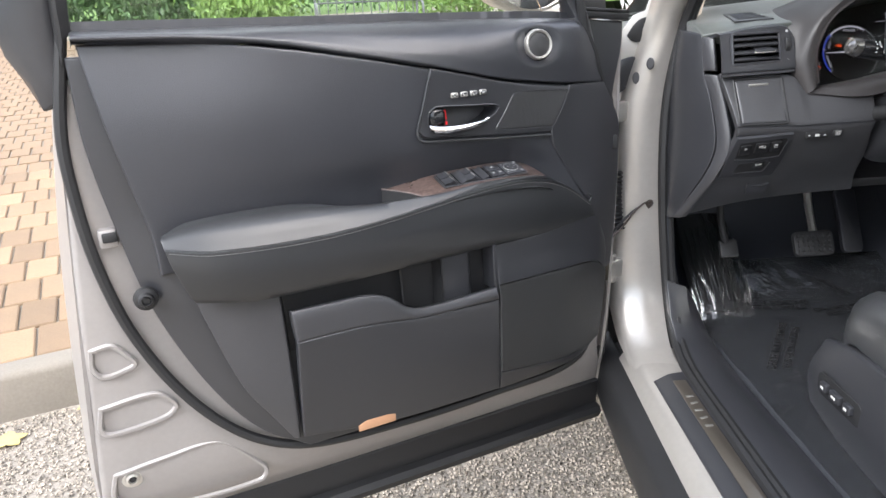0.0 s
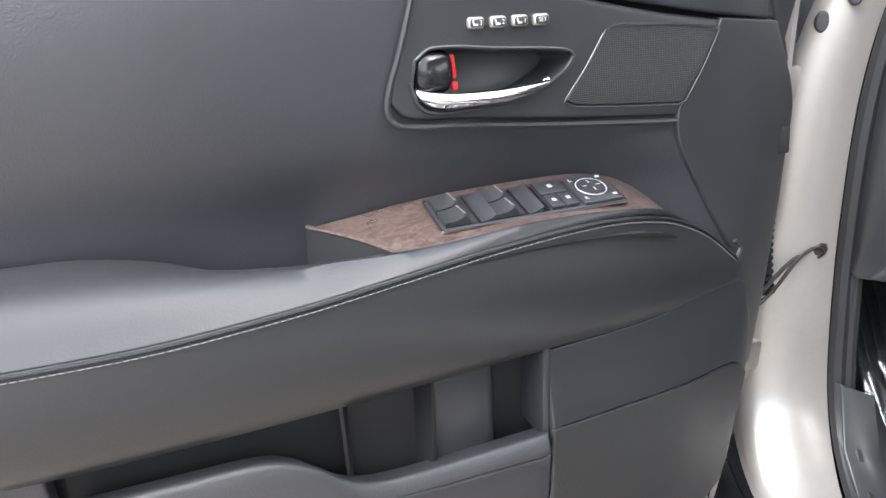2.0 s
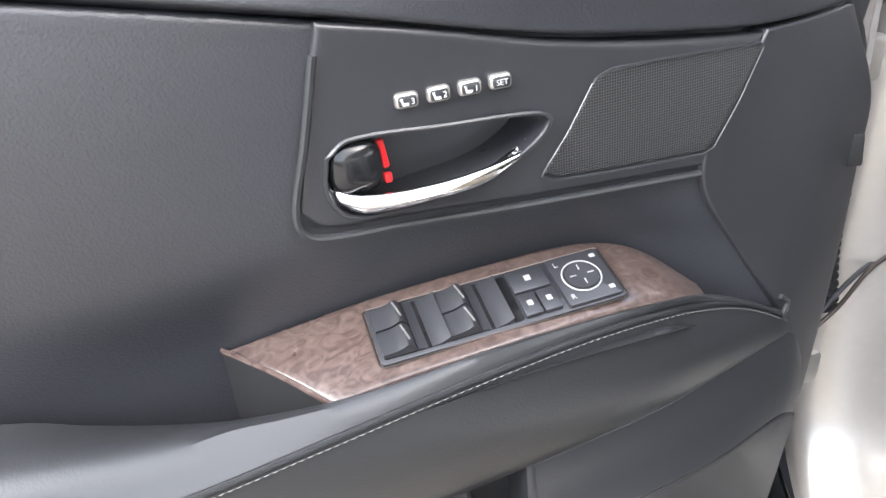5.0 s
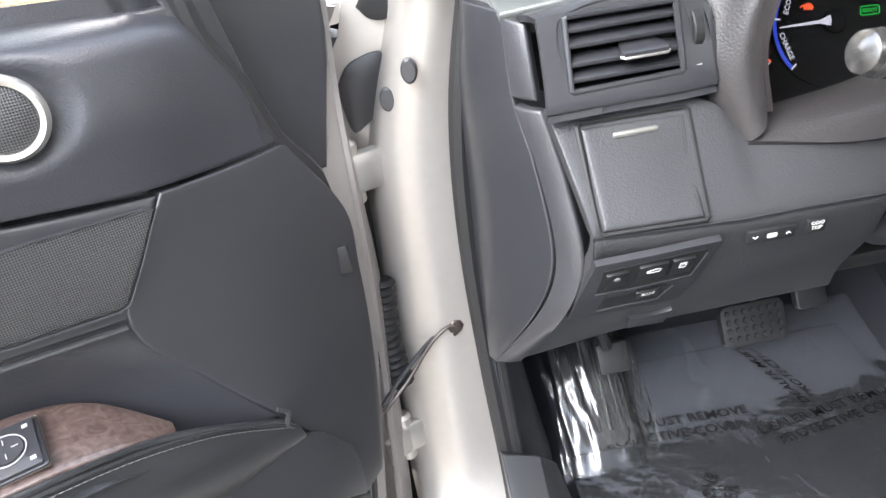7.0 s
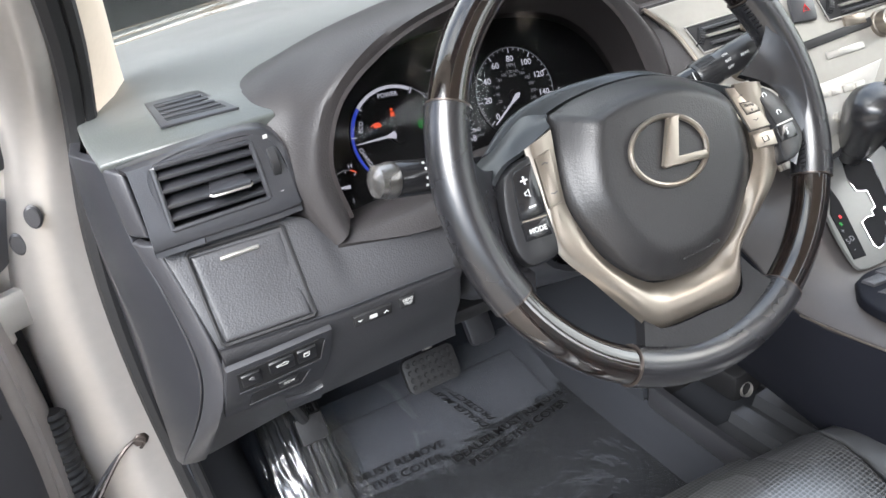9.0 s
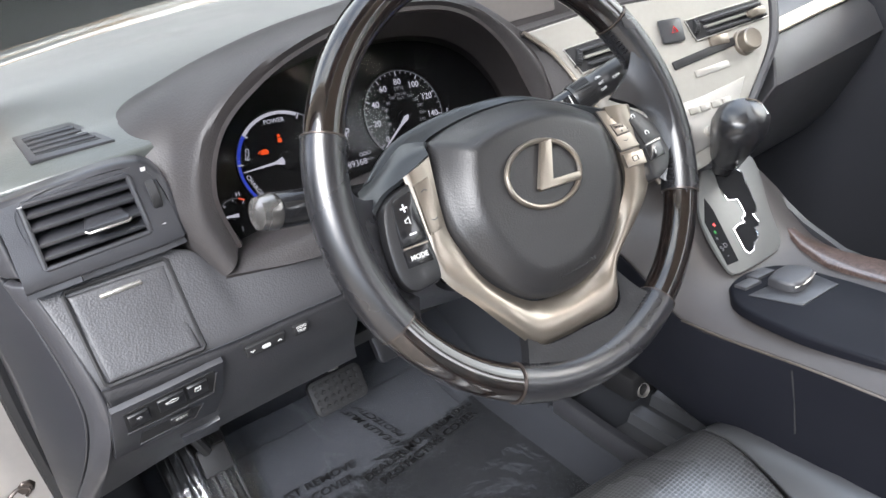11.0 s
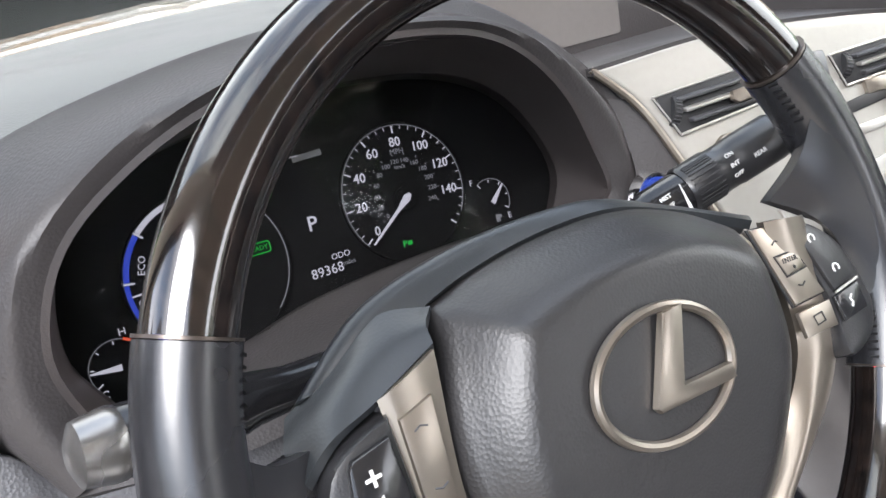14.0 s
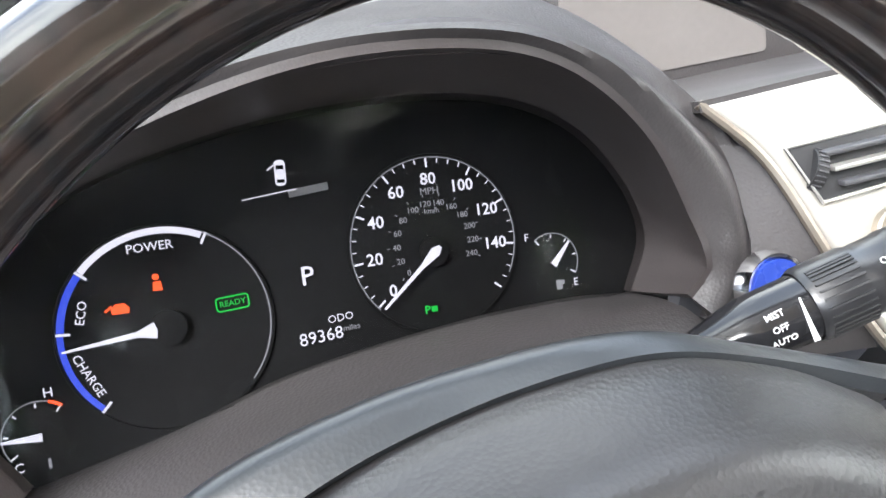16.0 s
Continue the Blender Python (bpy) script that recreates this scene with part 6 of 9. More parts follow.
HOODM = mat("binnacle_plastic", (0.032, 0.0295, 0.030), 0.46, bump=0.35, bscale=500, cells=True, var=0.08, spec=0.38)
SHROUD = mat("shroud_plastic", (0.026, 0.022, 0.022), 0.45, bump=0.2, bscale=700, cells=True, var=0.08)
CREST = [(-0.248, 0.217, 0.965), (-0.268, 0.228, 1.022), (-0.265, 0.250, 1.085), (-0.217, 0.284, 1.122), (-0.126, 0.310, 1.142), (-0.028, 0.316, 1.152), (0.058, 0.308, 1.160), (0.118, 0.288, 1.150), (0.163, 0.229, 1.106), (0.193, 0.200, 1.058), (0.199, 0.184, 1.004), (0.180, 0.185, 0.975)]
part("binnacle_hood", skin([BACK, CREST, FLARE, [(a[0] * 0.5 + b[0] * 0.5, min(a[1], b[1]) - 0.003, a[2] * 0.5 + b[2] * 0.5) for a, b in zip(FLARE, RIM)], RIM], 60, 30, 0, 0.012, (0, -1, 1), whole=True), HOODM, dash, "instrument binnacle hood")
C_N, C_O = Vector((0, -0.942, 0.334)).normalized(), Vector((0.005, 0.2735, 1.03))
C_M = axes(C_O, (1, 0, 0), (0, 0.334, 0.942))


def on_cluster(x, y, d=0.0):
    return tuple(C_M @ Vector((x, y, d)))


LENS_RIM = [(-0.205, -0.072), (-0.222, -0.03), (-0.205, 0.03), (-0.160, 0.064), (-0.10, 0.080), (-0.03, 0.086), (0.04, 0.082), (0.090, 0.070), (0.130, 0.046), (0.158, 0.005), (0.164, -0.030), (0.146, -0.064)]
part("binnacle_shroud", skin([RIM, [tuple(np.array(a) * 0.45 + np.array(on_cluster(*b, 0.012)) * 0.55) for a, b in zip(RIM, LENS_RIM)], [on_cluster(*b, 0.002) for b in LENS_RIM]], 60, 12, 0, 0.004, TOWARDS, whole=True), SHROUD, dash, "matt dark shroud round the dials")
part("binnacle_ledge", skin([
    [on_cluster(-0.205, -0.072, 0.002), on_cluster(-0.13, -0.064, 0.002), on_cluster(-0.07, -0.053, 0.002), on_cluster(0.03, -0.051, 0.002), on_cluster(0.10, -0.056, 0.002), on_cluster(0.146, -0.064, 0.002)],
    [(-0.215, 0.222, 0.965), (-0.14, 0.215, 0.975), (-0.06, 0.208, 0.987), (0.03, 0.203, 0.992), (0.10, 0.20, 0.990), (0.150, 0.20, 0.985)],
    [(-0.214, 0.203, 0.966), (-0.14, 0.185, 0.970), (-0.06, 0.175, 0.985), (0.03, 0.170, 0.992), (0.10, 0.172, 0.985), (0.160, 0.178, 0.974)],
    [(-0.234, 0.188, 0.960), (-0.14, 0.172, 0.950), (-0.06, 0.165, 0.965), (0.03, 0.162, 0.970), (0.10, 0.168, 0.965), (0.175, 0.178, 0.962)]], 50, 16, 0, 0.008, TOWARDS), HOODM, dash, "lower ledge under the dials")

# side vent pod
POD = axes((-0.325, 0.2105, 1.0425), (1, -0.0, 0), (0, 0.24, 0.97))
pod = part("vent_pod", skin([
    [(-0.392, 0.258, 1.068), (-0.33, 0.238, 1.080), (-0.27, 0.232, 1.080), (-0.250, 0.238, 1.060), (-0.246, 0.25, 1.0)],
    [(-0.391, 0.228, 1.073), (-0.33, 0.2215, 1.0785), (-0.272, 0.221, 1.0775), (-0.255, 0.216, 1.058), (-0.250, 0.206, 1.005)],
    [(-0.386, 0.2205, 1.070), (-0.33, 0.2185, 1.0745), (-0.276, 0.2185, 1.0735), (-0.260, 0.2145, 1.056), (-0.256, 0.203, 1.008)]], 40, 12, 0, 0.005, (0.2, -1, 1)), PLASTIC, dash, "side air vent pod")
part("vent_face", skin([
    [(-0.3865, 0.2205, 1.071), (-0.33, 0.2185, 1.0745), (-0.276, 0.2185, 1.0735), (-0.262, 0.216, 1.062)],
    [(-0.386, 0.2110, 1.040), (-0.33, 0.2105, 1.0425), (-0.28, 0.2105, 1.0425), (-0.257, 0.2095, 1.035)],
    [(-0.387, 0.2010, 1.004), (-0.33, 0.2005, 1.005), (-0.28, 0.2005, 1.005), (-0.255, 0.2015, 1.006)],
    [(-0.387, 0.212, 1.000), (-0.33, 0.210, 1.001), (-0.28, 0.209, 1.001), (-0.255, 0.209, 1.002)]], 90, 60, 0, 0.005, TOWARDS, [(-0.368, 1.017), (-0.2795, 1.019), (-0.2815, 1.0685), (-0.3675, 1.0685)]), PLASTIC, pod)
part("vent_well", bowl([(-0.369, 0.2045, 1.0165), (-0.279, 0.2045, 1.0185), (-0.281, 0.217, 1.069), (-0.368, 0.217, 1.069)], [(-0.362, 0.262, 1.018), (-0.285, 0.262, 1.018), (-0.285, 0.272, 1.062), (-0.362, 0.272, 1.062)], 60), PLASTIC_DARK, pod)
for z, y in ((1.0615, 0.2165), (1.0505, 0.2138), (1.0375, 0.2105), (1.0265, 0.2080)):
    part("slat", rbox(0.087, 0.017, 0.0042, 0.0014, pose(-0.3235, y + 0.006, z, 16, 0, 0)), PLASTIC, pod)
tab = part("vent_tab", prism([(-0.014, 0.014), (0.014, 0.014), (0.0185, -0.004), (0.0165, -0.0065), (-0.0165, -0.0065), (-0.0185, -0.004)], 0.0045, 0.0012, pose(-0.311, 0.2065, 1.0375, 14)), PLASTIC, pod, "black vent tab with a bright lip")
part("tab_lip", tube([tuple(pose(-0.311, 0.2065, 1.0375, 14) @ Vector(p)) for p in ((-0.0185, -0.004, 0.0006), (-0.0160, -0.0072, 0.0006), (0.0160, -0.0072, 0.0006), (0.0185, -0.004, 0.0006))], 0.0011, 6), SATIN_LIGHT, tab)
vf = [(-0.3668, 0.2172, 1.0695), (-0.2822, 0.2172, 1.0690), (-0.2805, 0.2043, 1.0185), (-0.3672, 0.2040, 1.0165)]
path = []
for a, b in zip(vf, vf[1:] + vf[:1]):
    path += [np.array(a) + (np.array(b) - np.array(a)) * t for t in (0.02, 0.2, 0.5, 0.8, 0.98)]
part("vent_frame", tube(path, 0.0026, 8, True), PLASTIC, pod)
for x in (-0.352, -0.338, -0.325, -0.298, -0.288):
    part("vane", rbox(0.0016, 0.012, 0.044, 0.0004, pose(x, 0.240, 1.043, 14)), PLASTIC_DARK, pod)
wheel_v = part("thumb_wheel", lathe([(0, -0.004), (0.0170, -0.004), (0.018, -0.003), (0.018, 0.003), (0.017, 0.004), (0, 0.004)], 30, pose(-0.267, 0.2245, 1.0445, 0, 90, 0)), RUBBER, pod, "vent thumb wheel")
for i in range(9):
    part("knurl", rbox(0.0075, 0.0010, 0.0010, 0, pose(-0.267, 0.2245, 1.0445) @ pose(0, 0, 0, -140 + i * 10) @ pose(0, 0.0182, 0)), PLASTIC_DARK, wheel_v)
for z, y in ((1.0700, 0.2172), (1.0200, 0.2055)):
    part("vent_symbol", rbox(0.0042, 0.0005, 0.0038, 0, pose(-0.2685, y - 0.0006, z, 14)), WHITE, pod)

# knee panel
KN = [[(-0.384, 0.221, 1.003), (-0.30, 0.214, 1.001), (-0.255, 0.207, 0.990), (-0.234, 0.196, 0.966), (-0.19, 0.190, 0.964), (-0.125, 0.184, 0.968)],
      [(-0.378, 0.204, 0.975), (-0.30, 0.199, 0.975), (-0.25, 0.192, 0.965), (-0.234, 0.189, 0.955), (-0.19, 0.185, 0.953), (-0.12, 0.18, 0.95)],
      [(-0.366, 0.172, 0.912), (-0.30, 0.167, 0.910), (-0.25, 0.166, 0.908), (-0.20, 0.166, 0.908), (-0.12, 0.164, 0.908)],
      [(-0.364, 0.180, 0.885), (-0.30, 0.176, 0.885), (-0.20, 0.172, 0.888), (-0.12, 0.172, 0.888)],
      [(-0.372, 0.205, 0.845), (-0.30, 0.202, 0.845), (-0.20, 0.198, 0.845), (-0.11, 0.20, 0.845)],
      [(-0.396, 0.250, 0.780), (-0.30, 0.245, 0.780), (-0.20, 0.245, 0.785), (-0.10, 0.245, 0.79)],
      [(-0.403, 0.300, 0.715), (-0.30, 0.285, 0.738), (-0.20, 0.275, 0.748), (-0.09, 0.27, 0.752)]]
knee = part("knee_panel", skin(KN, 60, 50, 0.002, 0.012, (0, -1, 0)), PLASTIC_DASH, dash, "grained lower dashboard panel")
part("lower_knee", skin([[(x, y - 0.0016, z - 0.001) for x, y, z in KN[2]], KN[3]], 30, 8, 0, 0.001, (0, -1, 0)), PLASTIC, dash)
lid = part("coin_box_lid", skin([[(-0.3615, 0.2065, 0.9875), (-0.32, 0.2045, 0.9875), (-0.279, 0.2035, 0.9865)], [(-0.3595, 0.1875, 0.950), (-0.32, 0.185, 0.950), (-0.2785, 0.1845, 0.9495)], [(-0.3575, 0.1690, 0.9155), (-0.32, 0.1665, 0.915), (-0.2785, 0.1645, 0.9150)]], 24, 24, 0.0035, 0.006, (0, -1, 0)), PLASTIC_DASH, dash, "grained coin box lid")
fr = [(-0.3635, 0.2095, 0.991), (-0.276, 0.2065, 0.990), (-0.2755, 0.1655, 0.912), (-0.3605, 0.1705, 0.9125)]
path = []
for a, b in zip(fr, fr[1:] + fr[:1]):
    path += [np.array(a) + (np.array(b) - np.array(a)) * t for t in np.linspace(0.03, 0.97, 12)]
part("lid_gap", tube(path, 0.0022, 6, True), PLASTIC_DARK, dash)
part("lid_pull", rbox(0.036, 0.004, 0.0048, 0.0016, pose(-0.320, 0.2000, 0.9795, 28, 0, 0)), SATIN_LIGHT, lid, "thin metal pull")

# switch block
SB = axes((-0.312, 0.1945, 0.8500), (1, 0, 0), (0, -0.56, 0.828))
blk = part("switch_block", prism([(-0.0542, 0.0476), (-0.0091, 0.0485), (0.0346, 0.0515), (0.0473, 0.0512), (0.0474, 0.0216), (0.0459, -0.0143), (0.038, -0.0542), (-0.0145, -0.0529), (-0.0639, -0.052)], 0.006, 0.0012, SB @ pose(0, 0, -0.004)), PLASTIC, dash, "black switch block set into the knee panel")
bay = part("switch_bay", prism([(-0.0456, 0.0366), (0.0362, 0.043), (0.0396, 0.0377), (0.0359, -0.0021), (-0.0456, -0.0087)], 0.0006, 0, SB @ pose(0, 0, 0.002)), PLASTIC_DARK, blk)
part("bay_lip", tube([SB @ Vector((x, y, 0.0026)) for x, y in [(-0.0464, -0.0055), (-0.0146, -0.0067), (0.0359, -0.0021), (0.0397, 0.0368)]], 0.0011, 6), PLASTIC_GRAIN, blk)
for x, y, w, h in ((-0.0336, 0.0201, 0.0185, 0.0245), (-0.0039, 0.0238, 0.0245, 0.0245), (0.0209, 0.0244, 0.0190, 0.0250)):
    s_ = part("dash_switch", rbox(w, h, 0.0042, 0.0012, SB @ pose(x, y, 0.0034, 0, 0, 3)), SWITCH_BLACK, blk, "square dashboard switch")
    top = SB @ pose(x, y + 0.004, 0.0056)
    if w > 0.02:
        part("switch_symbol", tube([top @ Vector(p) for p in ((-0.0055, -0.0024, 0), (0.005, -0.0024, 0), (0.0058, 0.0012, 0), (0.002, 0.0030, 0), (-0.003, 0.0008, 0), (-0.0058, 0.0002, 0))], 0.0005, 5, True), WHITE, s_)
    elif x > 0:
        part("switch_symbol", tube([top @ Vector(p) for p in ((-0.0032, -0.0036, 0), (0.0020, -0.0036, 0), (0.0020, 0.0036, 0), (-0.0032, 0.0036, 0))], 0.0006, 5, True), WHITE, s_)
        part("switch_symbol", rbox(0.0030, 0.0028, 0.0004, 0, top @ pose(-0.0006, 0.0014, 0)), WHITE, s_)
    else:
        part("switch_symbol", lathe([(0.0030, 0), (0.0024, 0.0008), (0, 0.0008)], 12, top), PRINT_DIM, s_)
part("switch_bay", prism([(-0.0349, -0.0177), (0.0122, -0.0156), (0.0238, -0.0172), (0.0153, -0.0412), (-0.0397, -0.043)], 0.0006, 0, SB @ pose(0, 0, 0.002)), PLASTIC_DARK, blk)
part("bay_lip", tube([SB @ Vector((x, y, 0.0026)) for x, y in [(-0.0392, -0.0423), (-0.0145, -0.0403), (0.0153, -0.0412), (0.0242, -0.0175)]], 0.0009, 6), PLASTIC_GRAIN, blk)
b_ = part("dash_switch", rbox(0.0200, 0.0135, 0.0036, 0.001, SB @ pose(0.0018, -0.0212, 0.0034, 0, 0, 3)), SWITCH_BLACK, blk)
lettering("BSM", 0.0068, SB @ pose(0.0018, -0.0212 + 0.002, 0.0053, 0, 0, 3), WHITE, b_, bold=0.008)
part("port_cover", prism([(-0.0007, -0.0789), (0.0251, -0.0839), (0.0408, -0.0788), (0.0393, -0.1083), (0.0017, -0.1053)], 0.005, 0.001, SB @ pose(0, 0, -0.003)), PLASTIC, blk, "cover of the diagnostic port")
KB = axes((-0.212, 0.1720, 0.8870), (1, 0, 0), (0, -0.22, 0.975))
for x, w in ((-0.0095, 0.040), (0.028, 0.0165)):
    k_ = part("dimmer_switch", rbox(w, 0.0125, 0.0050, 0.0012, KB @ pose(x, 0.0, 0.0020)), PLASTIC_DARK, dash, "small black dashboard switch")
    if w < 0.02:
        lettering("ODO\nTRIP", 0.0048, KB @ pose(x, 0.0015, 0.0048), WHITE, k_, bold=0.01)
    else:
        part("switch_symbol", prism([(-0.0165, 0.0012), (-0.014, -0.0012), (-0.0115, 0.0012), (-0.0125, 0.0016), (-0.014, 0.0002), (-0.0155, 0.0016)], 0.0004, 0, KB @ pose(x, 0, 0.0046)), WHITE, k_)
        part("switch_symbol", prism([(0.0165, -0.0012), (0.014, 0.0012), (0.0115, -0.0012), (0.0125, -0.0016), (0.014, -0.0002), (0.0155, -0.0016)], 0.0004, 0, KB @ pose(x, 0, 0.0046)), WHITE, k_)
        part("switch_symbol", prism(round_rect(0.0085, 0.0045, 0.0015), 0.0004, 0, KB @ pose(x, 0, 0.0046)), WHITE, k_)

# dashboard end beside the pillar
part("end_panel", skin([
    [(-0.402, 0.264, 1.072), (-0.401, 0.257, 1.005), (-0.391, 0.240, 0.95), (-0.385, 0.224, 0.87), (-0.397, 0.238, 0.815), (-0.432, 0.316, 0.705)],
    [(-0.424, 0.30, 1.078), (-0.428, 0.30, 1.005), (-0.430, 0.30, 0.95), (-0.430, 0.30, 0.88), (-0.432, 0.305, 0.80), (-0.436, 0.330, 0.700)],
    [(-0.420, 0.348, 1.08), (-0.430, 0.352, 1.0), (-0.432, 0.355, 0.9), (-0.434, 0.355, 0.8), (-0.434, 0.355, 0.70)]], 30, 10, 0.002, 0.008, (-1, -0.5, 0)), PLASTIC, dash, "black dashboard end panel")
part("end_strip", skin([
    [(-0.402, 0.258, 0.9985), (-0.390, 0.238, 0.945), (-0.384, 0.222, 0.870), (-0.396, 0.236, 0.815), (-0.432, 0.315, 0.705)],
    [(-0.394, 0.238, 0.9990), (-0.381, 0.218, 0.940), (-0.374, 0.200, 0.868), (-0.387, 0.222, 0.808), (-0.420, 0.312, 0.703)],
    [(-0.384, 0.230, 0.9990), (-0.372, 0.212, 0.940), (-0.366, 0.196, 0.870), (-0.380, 0.220, 0.808), (-0.406, 0.305, 0.707)]], 36, 8, 0.003, 0.006, (-0.4, -1, 0)), PLASTIC_GRAIN, dash, "raised trim strip")
part("end_strip", skin([
    [(-0.404, 0.268, 1.068), (-0.404, 0.262, 1.04), (-0.402, 0.258, 1.005)], [(-0.395, 0.250, 1.066), (-0.395, 0.243, 1.04), (-0.394, 0.238, 1.006)], [(-0.388, 0.245, 1.064), (-0.388, 0.238, 1.04), (-0.387, 0.232, 1.006)]], 12, 8, 0.003, 0.006, (-0.4, -1, 0)), PLASTIC_GRAIN, dash)
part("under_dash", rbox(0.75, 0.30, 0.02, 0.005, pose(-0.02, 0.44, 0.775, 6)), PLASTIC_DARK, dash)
part("dash_front", skin([[(0.15, 0.20, 0.99), (0.22, 0.20, 0.99)], [(0.13, 0.20, 0.90), (0.24, 0.16, 0.90)], [(0.10, 0.24, 0.78), (0.26, 0.20, 0.76)]], 8, 10, 0, 0.01, (0, -1, 0)), PLASTIC, dash)
# power button
pw = axes((0.182, 0.1700, 1.000), (1, -0.05, 0), (0, 0.35, 0.93))
part("start_panel", skin([[(0.178, 0.213, 1.070), (0.186, 0.207, 1.070), (0.195, 0.2005, 1.068)], [(0.184, 0.204, 1.053), (0.193, 0.197, 1.053), (0.204, 0.189, 1.052)], [(0.186, 0.186, 1.01), (0.200, 0.177, 1.012), (0.219, 0.164, 1.012)], [(0.162, 0.178, 0.96), (0.19, 0.165, 0.955), (0.234, 0.140, 0.962)]], 14, 12, 0, 0.008, (0, -1, 0)), HOODM, dash, "dark panel round the power button")
BLUE = mat("blue_button", (0.015, 0.035, 0.22), 0.25, var=0.3, vscale=60, coat=0.5)
pb = part("power_button", lathe([(0.0165, 0.004), (0.0160, 0.0105), (0.010, 0.0095), (0, 0.0090)], 32, pw), BLUE, dash, "round blue power button")
part("button_ring", lathe([(0.0165, 0.002), (0.0172, 0.009), (0.0190, 0.0095), (0.0202, 0.006), (0.0208, 0.0)], 36, pw), CHROME, pb, "chrome button ring")
lettering("POWER", 0.0062, pw @ pose(0, 0.001, 0.0100), WHITE, pb)

# ---- column, stalks ----
column = world_thing("steering_column", "black plastic steering column shroud", "steering column", (-0.018, 0.2, 0.93))
part("upper_shroud", skin([
    [(-0.095, 0.070, 0.975), (-0.085, 0.068, 1.005), (-0.018, 0.066, 1.022), (0.05, 0.068, 1.005), (0.06, 0.070, 0.975)],
    [(-0.10, 0.12, 0.960), (-0.09, 0.12, 0.990), (-0.018, 0.12, 1.006), (0.055, 0.12, 0.990), (0.065, 0.12, 0.960)],
    [(-0.11, 0.20, 0.94), (-0.10, 0.20, 0.965), (-0.018, 0.20, 0.980), (0.065, 0.20, 0.965), (0.075, 0.20, 0.94)]], 24, 12, 0, 0.006), PLASTIC, column)
part("lower_shroud", skin([
    [(-0.095, 0.070, 0.975), (-0.085, 0.060, 0.93), (-0.018, 0.055, 0.91), (0.05, 0.060, 0.93), (0.06, 0.070, 0.975)],
    [(-0.10, 0.12, 0.960), (-0.09, 0.12, 0.89), (-0.018, 0.12, 0.87), (0.055, 0.12, 0.89), (0.065, 0.12, 0.960)],
    [(-0.11, 0.23, 0.94), (-0.10, 0.23, 0.83), (-0.018, 0.23, 0.81), (0.065, 0.23, 0.83), (0.075, 0.23, 0.94)]], 24, 12, 0, 0.006, (0, 0, -1)), PLASTIC, column)
tk = part("tilt_switch", lathe([(0.013, -0.02), (0.013, 0.004), (0.011, 0.006), (0, 0.006)], 24, axes((-0.118, 0.135, 0.924), (0.9, 0.4, 0), (0, 0.2, 1))), PLASTIC_DARK, column, "round column switch")
part("switch_ring", tube([axes((-0.118, 0.135, 0.924), (0.9, 0.4, 0), (0, 0.2, 1)) @ Vector((0.0085 * math.cos(f), 0.0085 * math.sin(f), 0.0066)) for f in [k * math.tau / 24 for k in range(24)]], 0.0009, 5, True), WHITE, tk)
part("tilt_lever", rbox(0.03, 0.012, 0.03, 0.004, pose(-0.112, 0.10, 0.935)), PLASTIC_DARK, column)
part("column_core", lathe([(0.035, -0.10), (0.035, 0.0), (0, 0.0)], 20, axes((-0.018, 0.045, 1.012), (1, 0, 0), (0, 0.4157, 0.9095))), PLASTIC_DARK, column)

lamp_stalk = world_thing("indicator_stalk", "black light and indicator stalk with a grey cap", "stalk", (-0.15, 0.1, 1.03))
a0, a1 = Vector((-0.085, 0.115, 1.012)), Vector((-0.2185, 0.094, 1.0445))
ax = (a1 - a0).normalized()
LS = Matrix.Translation(a0) @ ax.to_track_quat("Z", "Y").to_matrix().to_4x4()
Ltot = (a1 - a0).length
part("stalk_body", lathe([(0.014, -0.02), (0.0115, 0.03), (0.0105, 0.05), (0.0125, 0.068), (0.0150, 0.078), (0.0150, 0.124), (0.0142, 0.126)], 24, LS), GLOSS, lamp_stalk)
part("stalk_cap", lathe([(0.0146, 0.125), (0.0152, 0.126), (0.0152, 0.130), (0.0130, Ltot + 0.002), (0.006, Ltot + 0.005), (0, Ltot + 0.0055)], 24, LS), mat("smoked_cap", (0.26, 0.25, 0.24), 0.27, metal=0.9, rvar=0.05), lamp_stalk, "matt grey end cap")
FACE = Vector((-0.2, -0.85, 0.45))


def on_stalk(m_, z, r, side=0.0):
    """A pose on the skin of a stalk that faces the driver."""
    axis = m_.to_3x3() @ Vector((0, 0, 1))
    f = (FACE - axis * FACE.dot(axis)).normalized()
    t = axis.cross(f).normalized()
    f = (f + t * side).normalized()
    return m_ @ Vector((0, 0, z)) + f * r, axis, f


for z, word in ((0.094, "AUTO"), (0.086, "OFF")):
    o_, axis, f = on_stalk(LS, z, 0.0153, 0.35 if word == "AUTO" else -0.3)
    lettering(word, 0.0052, axes(o_, f.cross(axis), axis) @ pose(0, 0, 0.0), WHITE, lamp_stalk)
for k in range(4):
    o_, axis, f = on_stalk(LS, 0.101, 0.0153, -0.75 + k * 0.5)
    part("stalk_mark", rbox(0.0020, 0.0020, 0.0005, 0, axes(o_, f.cross(axis), axis)), WHITE, lamp_stalk)

